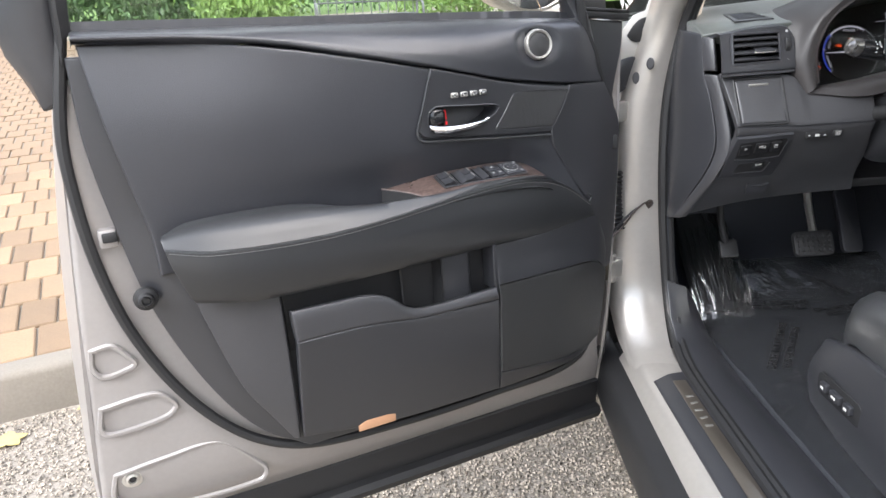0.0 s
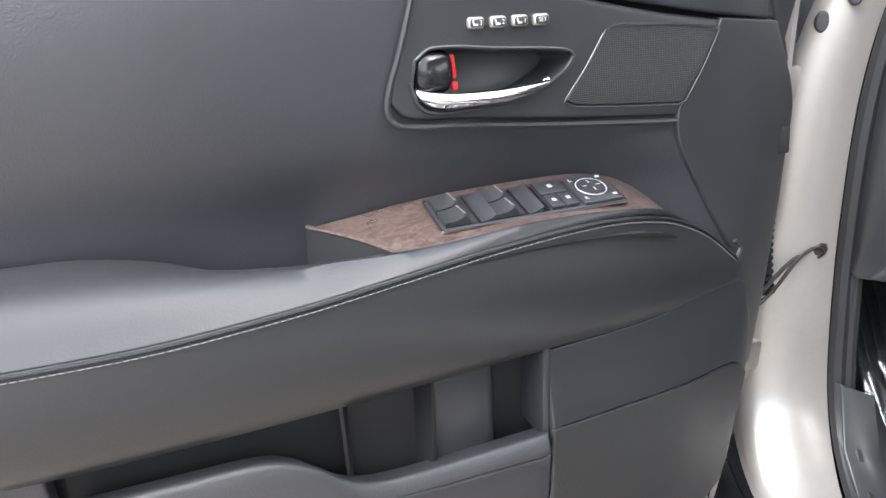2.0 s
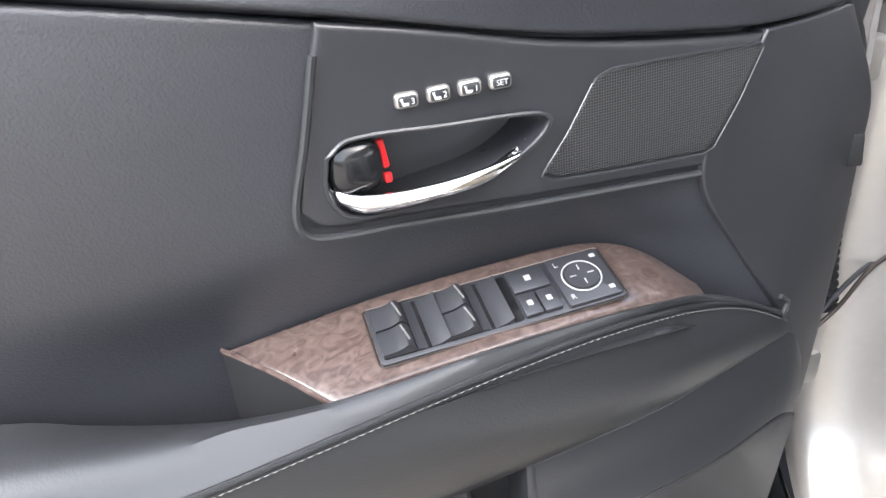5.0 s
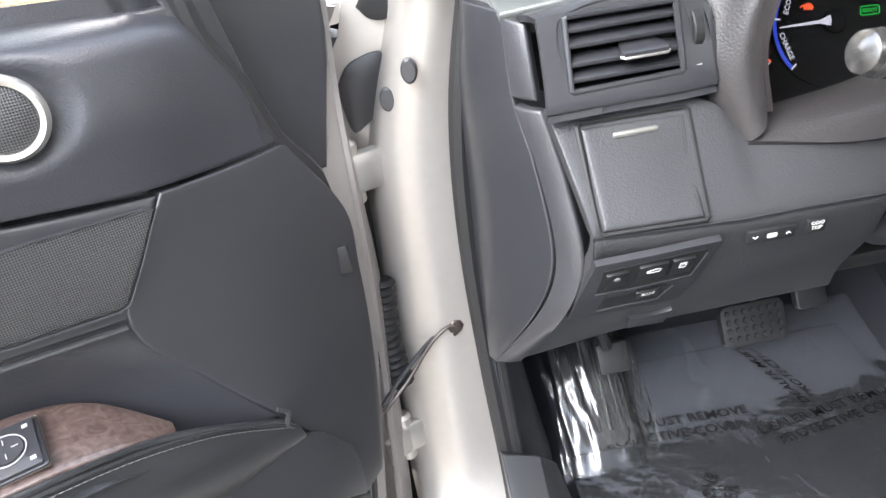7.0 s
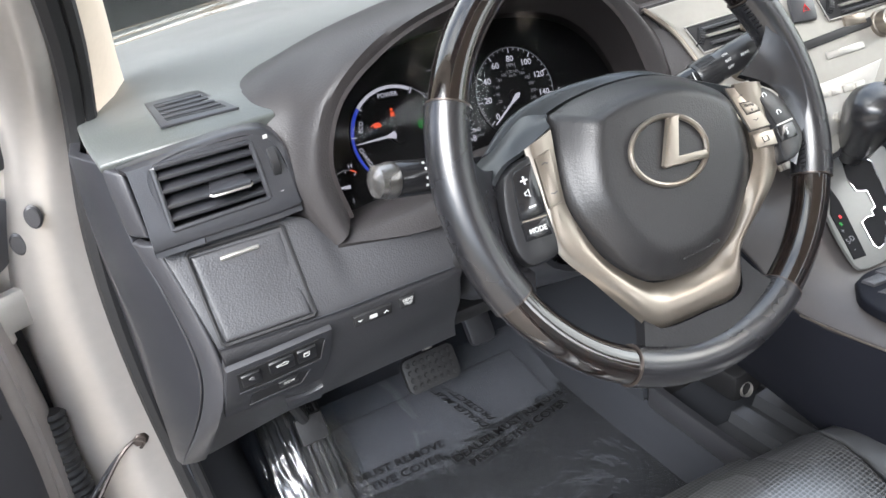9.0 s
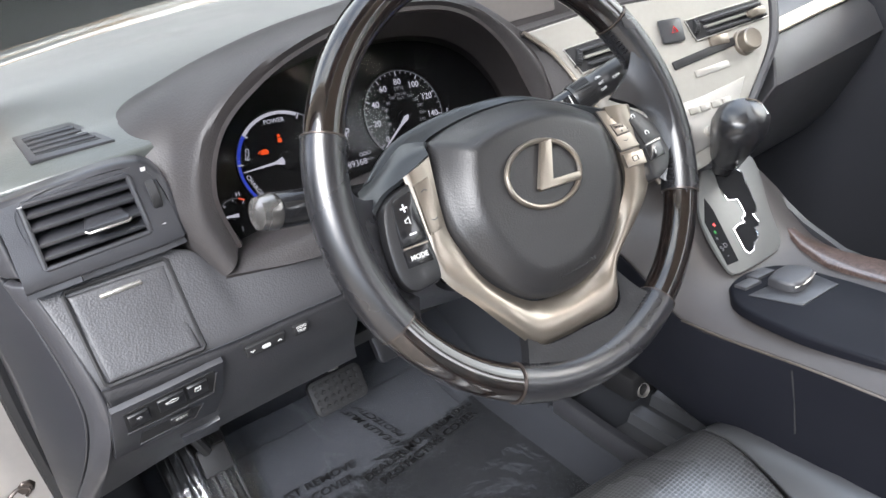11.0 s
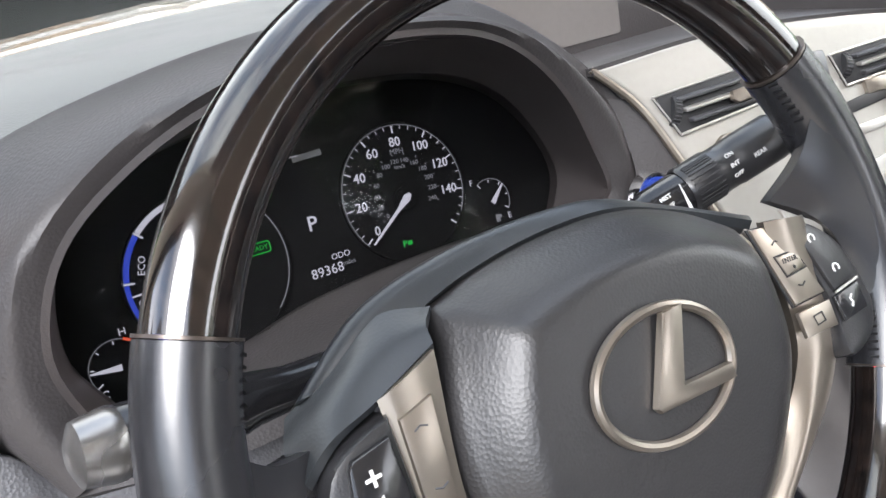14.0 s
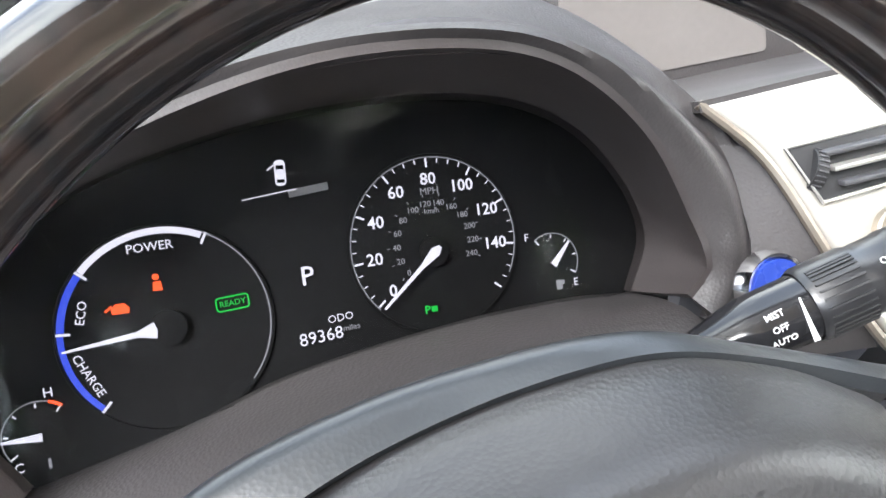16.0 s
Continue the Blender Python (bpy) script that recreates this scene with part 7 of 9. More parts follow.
wipe = world_thing("wiper_stalk", "black wiper stalk with white markings", "stalk", (0.12, 0.1, 1.03))
b0, b1 = Vector((0.045, 0.112, 1.018)), Vector((0.190, 0.075, 1.068))
WS = Matrix.Translation(b0) @ (b1 - b0).to_track_quat("Z", "Y").to_matrix().to_4x4()
part("stalk_body", lathe([(0.013, -0.02), (0.0085, 0.02), (0.0088, 0.035), (0.0125, 0.052), (0.0138, 0.060), (0.0138, 0.083)], 24, WS), GLOSS, wipe)
part("stalk_grip", lathe([(0.0145, 0.082), (0.0155, 0.084), (0.0155, 0.104), (0.0145, 0.106), (0.0145, 0.118), (0.0150, 0.119), (0.0150, 0.150), (0.012, 0.156), (0, 0.157)], 28, WS), mat("stalk_black", (0.014, 0.014, 0.015), 0.3, bump=0.1, bscale=900, cells=True, var=0.1), wipe)
for i in range(14):
    o_, axis, f = on_stalk(WS, 0.094, 0.0156, -1.6 + i * 0.24)
    part("grip_rib", rbox(0.0009, 0.018, 0.0012, 0, axes(o_, f.cross(axis), axis)), PLASTIC_DARK, wipe)
for z, r_, word, sd in ((0.0665, 0.0140, "MIST", -0.35), (0.0665, 0.0140, "OFF", 0.05), (0.0665, 0.0140, "AUTO", 0.45), (0.113, 0.0148, "ON", -0.50), (0.113, 0.0148, "INT", -0.02), (0.113, 0.0148, "OFF", 0.46), (0.130, 0.0152, "REAR", 0.1)):
    o_, axis, f = on_stalk(WS, z, r_, sd)
    lettering(word, 0.0037, axes(o_, axis, axis.cross(f) * -1), WHITE, wipe, bold=0.005)
o_, axis, f = on_stalk(WS, 0.077, 0.0141, 0.1)
part("stalk_mark", prism([(-0.0012, -0.009), (0.0012, -0.009), (0.0003, 0.009), (-0.0003, 0.009)], 0.0004, 0, axes(o_, axis, axis.cross(f) * -1)), WHITE, wipe)

# ---- instrument cluster ----
cluster = world_thing("instrument_cluster", "lit instrument cluster with two round dials", "instrument cluster", tuple(C_O))
GLOW = mat("white_glow", (0.86, 0.84, 0.95), 0.6, var=0.02, emit=0.085)
GLOW_DIM = mat("dim_glow", (0.60, 0.60, 0.66), 0.6, var=0.02, emit=0.035)
GLOW_BLUE = mat("blue_glow", (0.05, 0.10, 0.85), 0.6, var=0.05, emit=0.075)
GLOW_RED = mat("red_glow", (0.95, 0.09, 0.012), 0.6, var=0.05, emit=0.14)
GLOW_GREEN = mat("green_glow", (0.01, 0.75, 0.07), 0.6, var=0.05, emit=0.06)
FACE_BLACK = mat("dial_face", (0.004, 0.004, 0.0045), 0.6, spec=0.2, var=0.1, rvar=0.05)
ROLL = -6.0
CM = C_M @ pose(0, 0, -0.003)
part("face_plate", prism([(x * 1.03, y * 1.05) for x, y in LENS_RIM], 0.002, 0, CM @ pose(0, 0, -0.003)), FACE_BLACK, cluster, "black dial plate")


def flat(outline, m_, material, parent, name="mark", h=0.0004):
    return part(name, prism(outline, h, 0, m_), material, parent)


def bar(m_, w, h, material, parent, name="tick"):
    return part(name, rbox(w, h, 0.0004, 0, m_), material, parent)


def arc(m_, r0, r1, a0, a1, material, parent, name="scale_arc", n=40):
    pts = [(r1 * math.cos(radians(a)), r1 * math.sin(radians(a))) for a in np.linspace(a0, a1, n)]
    pts += [(r0 * math.cos(radians(a)), r0 * math.sin(radians(a))) for a in np.linspace(a1, a0, n)]
    return part(name, prism(pts, 0.0004, 0, m_), material, parent)


SD = CM @ pose(0.0288, -0.0035, 0.0, 0, 0, ROLL)
speed = part("speed_dial", lathe([(0.0525, 0.0), (0.0520, 0.0018), (0.0512, 0.0018), (0.0508, 0.0004), (0, 0.0004)], 60, SD), FACE_BLACK, cluster, "round speed dial")
SD = SD @ pose(0, 0, 0.0006)
arc(SD, 0.0500, 0.0506, -28, 222, GLOW_DIM, speed)
for mph in range(0, 161, 5):
    a = 220 - mph * 260 / 160
    L = 0.0052 if mph % 20 == 0 else 0.0026
    bar(SD @ pose(0, 0, 0, 0, 0, a) @ pose(0.0496 - L / 2, 0, 0.0003), L, 0.0011 if mph % 20 == 0 else 0.0006, GLOW, speed)
for mph in range(0, 141, 20):
    a = radians(220 - mph * 260 / 160)
    lettering(str(mph), 0.0098, SD @ pose(0.0375 * math.cos(a), 0.0375 * math.sin(a), 0.0004), GLOW, speed, "numeral", bold=0.012)
for i, k in enumerate(range(0, 241, 20)):
    a = radians(220 - k / 1.609 * 260 / 160)
    lettering(str(k), 0.0050, SD @ pose(0.0235 * math.cos(a), 0.0235 * math.sin(a), 0.0004), GLOW_DIM, speed, "numeral")
    bar(SD @ pose(0, 0, 0, 0, 0, math.degrees(a)) @ pose(0.0285, 0, 0.0003), 0.0016, 0.0006, GLOW_DIM, speed)
lettering("MPH", 0.0058, SD @ pose(0.0, 0.0305, 0.0004), GLOW_DIM, speed)
lettering("km/h", 0.0046, SD @ pose(0.0, 0.0190, 0.0004), GLOW_DIM, speed)
nd = SD @ pose(-0.0025, -0.0045, 0.006, 0, 0, 220)
flat([(0.0, -0.0030), (0.012, -0.0012), (0.044, -0.0006), (0.044, 0.0006), (0.012, 0.0012), (0.0, 0.0030), (-0.004, 0.0010), (-0.004, -0.0010)], nd, GLOW, speed, "needle", 0.0012)
part("needle_hub", lathe([(0.0085, -0.005), (0.0085, -0.001), (0, 0.0)], 24, nd), FACE_BLACK, speed)

PD = CM @ pose(-0.1235, -0.0115, 0.0, 0, 0, ROLL - 2)
power = part("power_dial", lathe([(0.0545, 0.0), (0.0540, 0.0018), (0.0532, 0.0018), (0.0528, 0.0004), (0, 0.0004)], 60, PD), FACE_BLACK, cluster, "round hybrid power dial")
PD = PD @ pose(0, 0, 0.0006)
arc(PD, 0.0490, 0.0525, 66, 140, GLOW, power)
arc(PD, 0.0490, 0.0525, 142, 176, GLOW_BLUE, power)
arc(PD, 0.0495, 0.0525, 178, 227, GLOW_BLUE, power)
arc(PD, 0.0518, 0.0526, -40, 66, GLOW_DIM, power)
for a in (64, 141, 177, 228):
    bar(PD @ pose(0, 0, 0, 0, 0, a) @ pose(0.0500, 0, 0.0003), 0.0075, 0.0013, GLOW, power)
lettering("POWER", 0.0066, PD @ pose(-0.005, 0.0425, 0.0004, 0, 0, 3), GLOW, power, bold=0.006)
lettering("ECO", 0.0062, PD @ pose(-0.0400, 0.0125, 0.0004, 0, 0, 78), GLOW, power, bold=0.006)
lettering("CHARGE", 0.0062, PD @ pose(-0.0400, -0.0195, 0.0004, 0, 0, -64), GLOW, power, bold=0.006)
nd = PD @ pose(-0.006, 0.0, 0.006, 0, 0, 187)
flat([(0.0, -0.0042), (0.009, -0.0014), (0.044, -0.0005), (0.044, 0.0005), (0.009, 0.0014), (0.0, 0.0042), (-0.001, 0.0)], nd, GLOW, power, "needle", 0.0012)
part("needle_hub", lathe([(0.0095, -0.005), (0.0095, -0.001), (0, 0.0)], 24, PD @ pose(0.0, 0, 0.006)), FACE_BLACK, power)
w1 = flat([(-0.0055, -0.0030), (0.0055, -0.0030), (0.0062, 0.0006), (0.0030, 0.0042), (-0.0030, 0.0042), (-0.0062, 0.0006)], CM @ pose(-0.1435, 0.0035, 0.0012, 0, 0, ROLL) @ Matrix.Scale(0.72, 4), GLOW_RED, cluster, "door_warning")
part("warning_flap", rbox(0.004, 0.0012, 0.0004, 0, CM @ pose(-0.1490, 0.0050, 0.0014, 0, 0, 30)), GLOW_RED, w1)
w2 = part("belt_warning", lathe([(0.0017, 0), (0.0017, 0.0004), (0, 0.0004)], 12, CM @ pose(-0.1234, 0.0156, 0.0012)), GLOW_RED, cluster)
part("warning_figure", prism([(-0.0034, -0.0060), (0.0034, -0.0060), (0.0026, 0.0005), (-0.0026, 0.0005)], 0.0004, 0, CM @ pose(-0.1234, 0.0128, 0.0012, 0, 0, ROLL) @ Matrix.Scale(0.72, 4)), GLOW_RED, w2)
rd = CM @ pose(-0.0895, -0.0075, 0.0012, 0, 0, ROLL + 3)
g1 = part("ready_lamp", tube([rd @ Vector((x, y, 0)) for x, y in round_rect(0.0168, 0.0072, 0.0018)], 0.0005, 5, True), GLOW_GREEN, cluster, "green ready lamp")
lettering("READY", 0.0044, rd, GLOW_GREEN, g1, bold=0.01)
lettering("P", 0.0150, CM @ pose(-0.0478, -0.0040, 0.0010, 0, 0, ROLL), GLOW, cluster, "gear_letter", bold=0.008)
lettering("89368", 0.0100, CM @ pose(-0.0480, -0.0385, 0.0010, 0, 0, ROLL + 3), GLOW, cluster, "odometer")
lettering("miles", 0.0048, CM @ pose(-0.0305, -0.0378, 0.0010, 0, 0, ROLL + 3), GLOW_DIM, cluster)
lettering("ODO", 0.0062, CM @ pose(-0.0352, -0.0310, 0.0010, 0, 0, ROLL + 3), GLOW, cluster)
lettering("P", 0.0068, CM @ pose(0.0143, -0.0400, 0.0040, 0, 0, ROLL), GLOW_GREEN, cluster, "parking_sensor_lamp", bold=0.02)
bar(CM @ pose(0.0185, -0.0402, 0.0042, 0, 0, ROLL), 0.0036, 0.0032, GLOW_GREEN, cluster, "parking_sensor_lamp")
ci = CM @ pose(-0.0488, 0.0547, 0.0010, 0, 0, ROLL - 2)
car_i = flat(round_rect(0.0060, 0.0140, 0.0022), ci, GLOW, cluster, "open_door_symbol")
bar(ci @ pose(0, 0.0030, 0.0005), 0.0040, 0.0022, FACE_BLACK, car_i)
bar(ci @ pose(0, -0.0045, 0.0005), 0.0040, 0.0018, FACE_BLACK, car_i)
bar(ci @ pose(-0.0050, 0.0030, 0.0002, 0, 0, 35), 0.0045, 0.0009, GLOW, car_i)
bar(CM @ pose(-0.0570, 0.0445, 0.0010, 0, 0, 0), 0.030, 0.0006, GLOW, cluster, "display_line")
bar(CM @ pose(-0.0360, 0.0425, 0.0008, 0, 0, 0), 0.022, 0.0042, PRINT_DIM, cluster, "display_row")
FD = CM @ pose(0.1000, -0.0325, 0.0008, 0, 0, ROLL)
arc(FD, 0.0172, 0.0178, -32, 128, GLOW_DIM, cluster, "fuel_scale")
for a in (-30, 10, 50, 88, 126):
    bar(FD @ pose(0, 0, 0, 0, 0, a) @ pose(0.0155, 0, 0.0002), 0.0040 if a in (-30, 126) else 0.0022, 0.0008, GLOW, cluster)
flat([(0, -0.0020), (0.018, -0.0005), (0.018, 0.0005), (0, 0.0020)], FD @ pose(-0.001, -0.002, 0.003, 0, 0, 48), GLOW, cluster, "needle", 0.001)
lettering("F", 0.0068, CM @ pose(0.0860, -0.0145, 0.0010, 0, 0, ROLL), GLOW, cluster)
lettering("E", 0.0068, CM @ pose(0.1130, -0.0490, 0.0010, 0, 0, ROLL), GLOW, cluster)
flat([(-0.0026, -0.003), (0.0014, -0.003), (0.0014, 0.0), (0.003, 0.0), (0.003, 0.0026), (-0.0026, 0.0032)], CM @ pose(0.1020, -0.0478, 0.0010, 0, 0, ROLL), GLOW_DIM, cluster, "fuel_symbol")
TD = CM @ pose(-0.1935, -0.0480, 0.0008, 0, 0, ROLL)
arc(TD, 0.0172, 0.0178, 50, 215, GLOW_DIM, cluster, "temperature_scale")
arc(TD, 0.0166, 0.0182, 50, 72, GLOW_RED, cluster, "temperature_scale")
for a in (52, 92, 132, 172, 213):
    bar(TD @ pose(0, 0, 0, 0, 0, a) @ pose(0.0155, 0, 0.0002), 0.0040 if a in (52, 213) else 0.0022, 0.0008, GLOW, cluster)
flat([(0, -0.0020), (0.018, -0.0005), (0.018, 0.0005), (0, 0.0020)], TD @ pose(0.001, 0, 0.003, 0, 0, 178), GLOW, cluster, "needle", 0.001)
lettering("H", 0.0068, CM @ pose(-0.1855, -0.0280, 0.0010, 0, 0, ROLL), GLOW, cluster)
lettering("C", 0.0068, CM @ pose(-0.2065, -0.0610, 0.0010, 0, 0, ROLL), GLOW, cluster)
flat([(-0.0007, -0.002), (0.0007, -0.002), (0.0007, 0.003), (-0.0007, 0.003)], CM @ pose(-0.1930, -0.0630, 0.0010, 0, 0, ROLL), GLOW_DIM, cluster, "coolant_symbol")
glass = part("cluster_lens", skin([[on_cluster(-0.215, -0.070, 0.012), on_cluster(-0.03, -0.055, 0.006), on_cluster(0.155, -0.062, 0.012)], [on_cluster(-0.215, 0.01, 0.014), on_cluster(-0.03, 0.02, 0.010), on_cluster(0.16, 0.0, 0.014)], [on_cluster(-0.17, 0.066, 0.026), on_cluster(-0.03, 0.086, 0.022), on_cluster(0.10, 0.068, 0.026)]], 16, 12, 0, 0.001, TOWARDS), LENS, cluster, "clear cluster lens")
# ---- steering wheel; x to the right, y up the rim's plane, z to the driver ----
WM = axes((-0.018, 0.0067, 1.0374), (1, 0, 0), (0, 0.4157, 0.9095))
wheel = thing("steering_wheel", "black leather and dark wood steering wheel with satin metal spokes", "steering wheel", WM)
FRONT = (0, 0, 1)


def rim_arc(a0, a1, r, rr=0.1755, n=None):
    k = n or max(10, int(abs(a1 - a0) / 2.5))
    out = bmesh.new()
    rings = []
    for a in np.linspace(radians(a0), radians(a1), k):
        rings.append([out.verts.new(((rr + r * math.cos(f)) * math.cos(a), (rr + r * math.cos(f)) * math.sin(a), r * 1.05 * math.sin(f))) for f in [j * math.tau / 18 for j in range(18)]])
    for p, q in zip(rings, rings[1:]):
        for j in range(18):
            out.faces.new((p[j], p[(j + 1) % 18], q[(j + 1) % 18], q[j]))
    out.faces.new(rings[0][::-1])
    out.faces.new(rings[-1])
    bmesh.ops.recalc_face_normals(out, faces=out.faces)
    return out


for a0, a1, m_, lab in ((33, 155, WOOD_DARK, "glossy dark wood rim section"), (155.5, 204, RIM_LEATHER, "leather rim section"), (204.5, 241, WOOD_DARK, "glossy dark wood rim section"), (241.5, 299, RIM_LEATHER, "leather rim section"), (299.5, 334.5, WOOD_DARK, "glossy dark wood rim section"), (335, 392.5, RIM_LEATHER, "leather rim section")):
    part("rim", rim_arc(a0, a1, 0.0150 if m_ is WOOD_DARK else 0.0166), m_, wheel, lab)
for a in (33, 155.2, 204.2, 241.2, 299.2, 334.8):
    part("rim_joint", rim_arc(a - 0.18, a + 0.18, 0.0168, n=2), KNOB_BROWN, wheel)
for base, sgn in ((33, -1), (335, 1), (299, -1), (241.5, 1), (204, -1), (155.5, 1)):
    bm = bmesh.new()
    for i in range(7):
        a = radians(base + sgn * (1.2 + i * 1.4))
        c = Vector((math.cos(a), math.sin(a), 0))
        p = c * (0.1755 - 0.0150) + Vector((0, 0, 0.004))
        t = Vector((-math.sin(a), math.cos(a), 0))
        q = [bm.verts.new(p + t * x + Vector((0, 0, z)) - c * 0.0012) for x, z in ((-0.0006, -0.004), (0.0006, -0.004), (0.0012, 0.004), (0.0, 0.004))]
        bm.faces.new(q)
    part("stitching", bm, PRINT_BLACK, wheel)

PAD = [(-0.068, 0.047, -0.021), (-0.040, 0.054, -0.021), (0.0, 0.057, -0.021), (0.040, 0.054, -0.021), (0.072, 0.043, -0.020), (0.092, 0.031, -0.018), (0.104, 0.020, -0.015), (0.104, -0.004, -0.006), (0.099, -0.036, -0.002), (0.076, -0.068, 0.001), (0.045, -0.094, 0.003), (0.018, -0.105, 0.003), (-0.010, -0.107, 0.003), (-0.036, -0.102, 0.003), (-0.058, -0.084, 0.002), (-0.074, -0.056, 0.000), (-0.085, -0.026, -0.004), (-0.082, 0.008, -0.010)]


def dome(outline, centre, k=26, n=96):
    rim_ = cr(outline + outline[:1], n + 1)[:-1]
    c = np.array(centre, float)
    out = bmesh.new()
    rings = []
    for j in range(k + 1):
        s = j / (k + 1)
        w = 1 - s**0.9
        ring_ = []
        for p in rim_:
            xy = c[:2] + (p[:2] - c[:2]) * w
            h = p[2] + (c[2] - p[2]) * (0.86 * math.sin(math.pi / 2 * min(s / 0.26, 1)) + 0.14 * (1 - (1 - s) ** 2))
            ring_.append(out.verts.new((xy[0], xy[1], h)))
        rings.append(ring_)
    low = [out.verts.new((p[0], p[1], p[2] - 0.02)) for p in rim_]
    for p, q in zip([low] + rings, rings):
        for j in range(n):
            out.faces.new((p[j], p[(j + 1) % n], q[(j + 1) % n], q[j]))
    out.faces.new(rings[-1])
    bmesh.ops.recalc_face_normals(out, faces=out.faces)
    return out


PADM = mat("pad_leather", (0.0125, 0.012, 0.0125), 0.41, bump=0.30, bscale=640, cells=True, var=0.12, fine=0.08, rvar=0.04, spec=0.55)
HUBM = mat("hub_plastic", (0.017, 0.019, 0.021), 0.34, bump=0.12, bscale=640, cells=True, var=0.1, rvar=0.04)
pad = part("airbag_pad", dome(PAD, (0.005, -0.022, 0.0155)), PADM, wheel, "grained black airbag cover", 75)
lettering("SRS AIRBAG", 0.0078, pose(0.006, -0.0905, 0.0115, -12, 0, 2), PRINT_BLACK, pad)
part("hub_cover", skin([
    [(-0.105, 0.032, -0.026), (-0.070, 0.049, -0.025), (-0.040, 0.056, -0.025), (0.0, 0.059, -0.025), (0.040, 0.056, -0.025), (0.075, 0.044, -0.024), (0.122, 0.022, -0.02)],
    [(-0.128, 0.034, -0.034), (-0.092, 0.057, -0.034), (-0.05, 0.066, -0.034), (0.0, 0.067, -0.034), (0.04, 0.062, -0.034), (0.08, 0.046, -0.034), (0.135, 0.022, -0.034)],
    [(-0.130, 0.015, -0.060), (-0.092, 0.045, -0.070), (-0.05, 0.054, -0.074), (0.0, 0.055, -0.075), (0.04, 0.050, -0.075), (0.08, 0.034, -0.07), (0.14, 0.005, -0.06)]], 60, 16, 0, 0.005, (0, 0.7, 0.7)), HUBM, wheel, "rounded hub cover")
part("hub_back", lathe([(0.03, -0.075), (0.075, -0.055), (0.078, -0.03), (0.06, -0.022)], 30, pose(0, -0.03, 0)), PLASTIC_DARK, wheel)
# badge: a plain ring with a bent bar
bo_ = pose(0.002, -0.0090, 0.0162, 0, 0, -5)
badge = part("badge_ring", tube([bo_ @ Vector((0.0375 * math.cos(f), 0.0268 * math.sin(f), 0.0005)) for f in [k * math.tau / 60 for k in range(60)]], 0.0023, 8, True), SATIN, wheel, "satin metal badge ring")
part("badge_bar", prism([(0.0035, 0.0245), (0.0150, 0.0255), (0.0055, -0.0060), (0.0340, -0.0060), (0.0350, -0.0130), (-0.0095, -0.0130), (-0.0115, -0.0105)], 0.0036, 0.0012, bo_), SATIN, badge)

OUT = [(-0.1077, 0.028), (-0.1066, -0.015), (-0.1085, -0.053), (-0.088, -0.086), (-0.068, -0.116), (-0.050, -0.138), (-0.026, -0.142), (0.0, -0.143), (0.042, -0.141), (0.054, -0.110), (0.085, -0.084), (0.114, -0.062), (0.131, -0.036), (0.131, 0.019)]
INN = [(-0.080, 0.036), (-0.088, -0.018), (-0.085, -0.036), (-0.073, -0.068), (-0.055, -0.090), (-0.036, -0.104), (-0.015, -0.108), (0.008, -0.108), (0.030, -0.103), (0.052, -0.091), (0.072, -0.075), (0.092, -0.052), (0.101, -0.036), (0.104, 0.024)]


def lift(x):
    """How far the right spoke stands out towards the driver."""
    k = min(max((x - 0.05) / 0.05, 0), 1)
    return 0.0085 * k * k * (3 - 2 * k)


def up_(y):
    """How far up the spoke, from 0 to 1."""
    return min(max((y + 0.085) / 0.035, 0), 1)


part("spoke_trim", skin([[(x, y, -0.006 - 0.0005 * up_(y) + lift(x) * 0.8) for x, y in INN], [(a[0] * 0.6 + b[0] * 0.4, a[1] * 0.6 + b[1] * 0.4, 0.0035 - 0.0080 * up_(a[1]) + lift(a[0])) for a, b in zip(INN, OUT)], [(a[0] * 0.2 + b[0] * 0.8, a[1] * 0.2 + b[1] * 0.8, 0.0030 - 0.0075 * up_(a[1]) + lift(a[0])) for a, b in zip(INN, OUT)], [(x, y, -0.004 - 0.0025 * up_(y) + lift(x)) for x, y in OUT]], 70, 16, 0, 0.006, FRONT), SATIN, wheel, "champagne satin metal spoke trim")
# leather at the foot of the lower spoke and at the spokes' ends
part("spoke_leather", skin([[(-0.056, -0.124, -0.002), (-0.045, -0.139, 0.000), (0.0, -0.143, 0.000), (0.042, -0.141, 0.000), (0.054, -0.112, -0.002)], [(-0.064, -0.139, 0.002), (-0.050, -0.150, 0.005), (0.0, -0.154, 0.006), (0.045, -0.151, 0.005), (0.068, -0.135, 0.002)], [(-0.076, -0.153, 0.010), (-0.054, -0.164, 0.012), (0.0, -0.171, 0.012), (0.048, -0.166, 0.012), (0.082, -0.152, 0.010)]], 30, 10, 0, 0.012, FRONT), mat("spoke_leather", (0.009, 0.009, 0.010), 0.5, bump=0.25, bscale=520, cells=True, var=0.12, spec=0.22), wheel, "leather foot of the lower spoke")
part("spoke_leather", skin([
    [(-0.128, 0.020, -0.018), (-0.1415, -0.010, -0.012), (-0.1415, -0.045, -0.012), (-0.127, -0.062, -0.016)],
    [(-0.148, 0.024, -0.004), (-0.154, -0.010, 0.001), (-0.150, -0.049, 0.000), (-0.137, -0.074, -0.005)],
    [(-0.1640, 0.0400, 0.0145), (-0.1695, -0.0088, 0.0160), (-0.1610, -0.0522, 0.0160), (-0.1478, -0.0850, 0.0145)]], 26, 16, 0, 0.012, FRONT), RIM_LEATHER, wheel, "leather of the left spoke running into the rim")
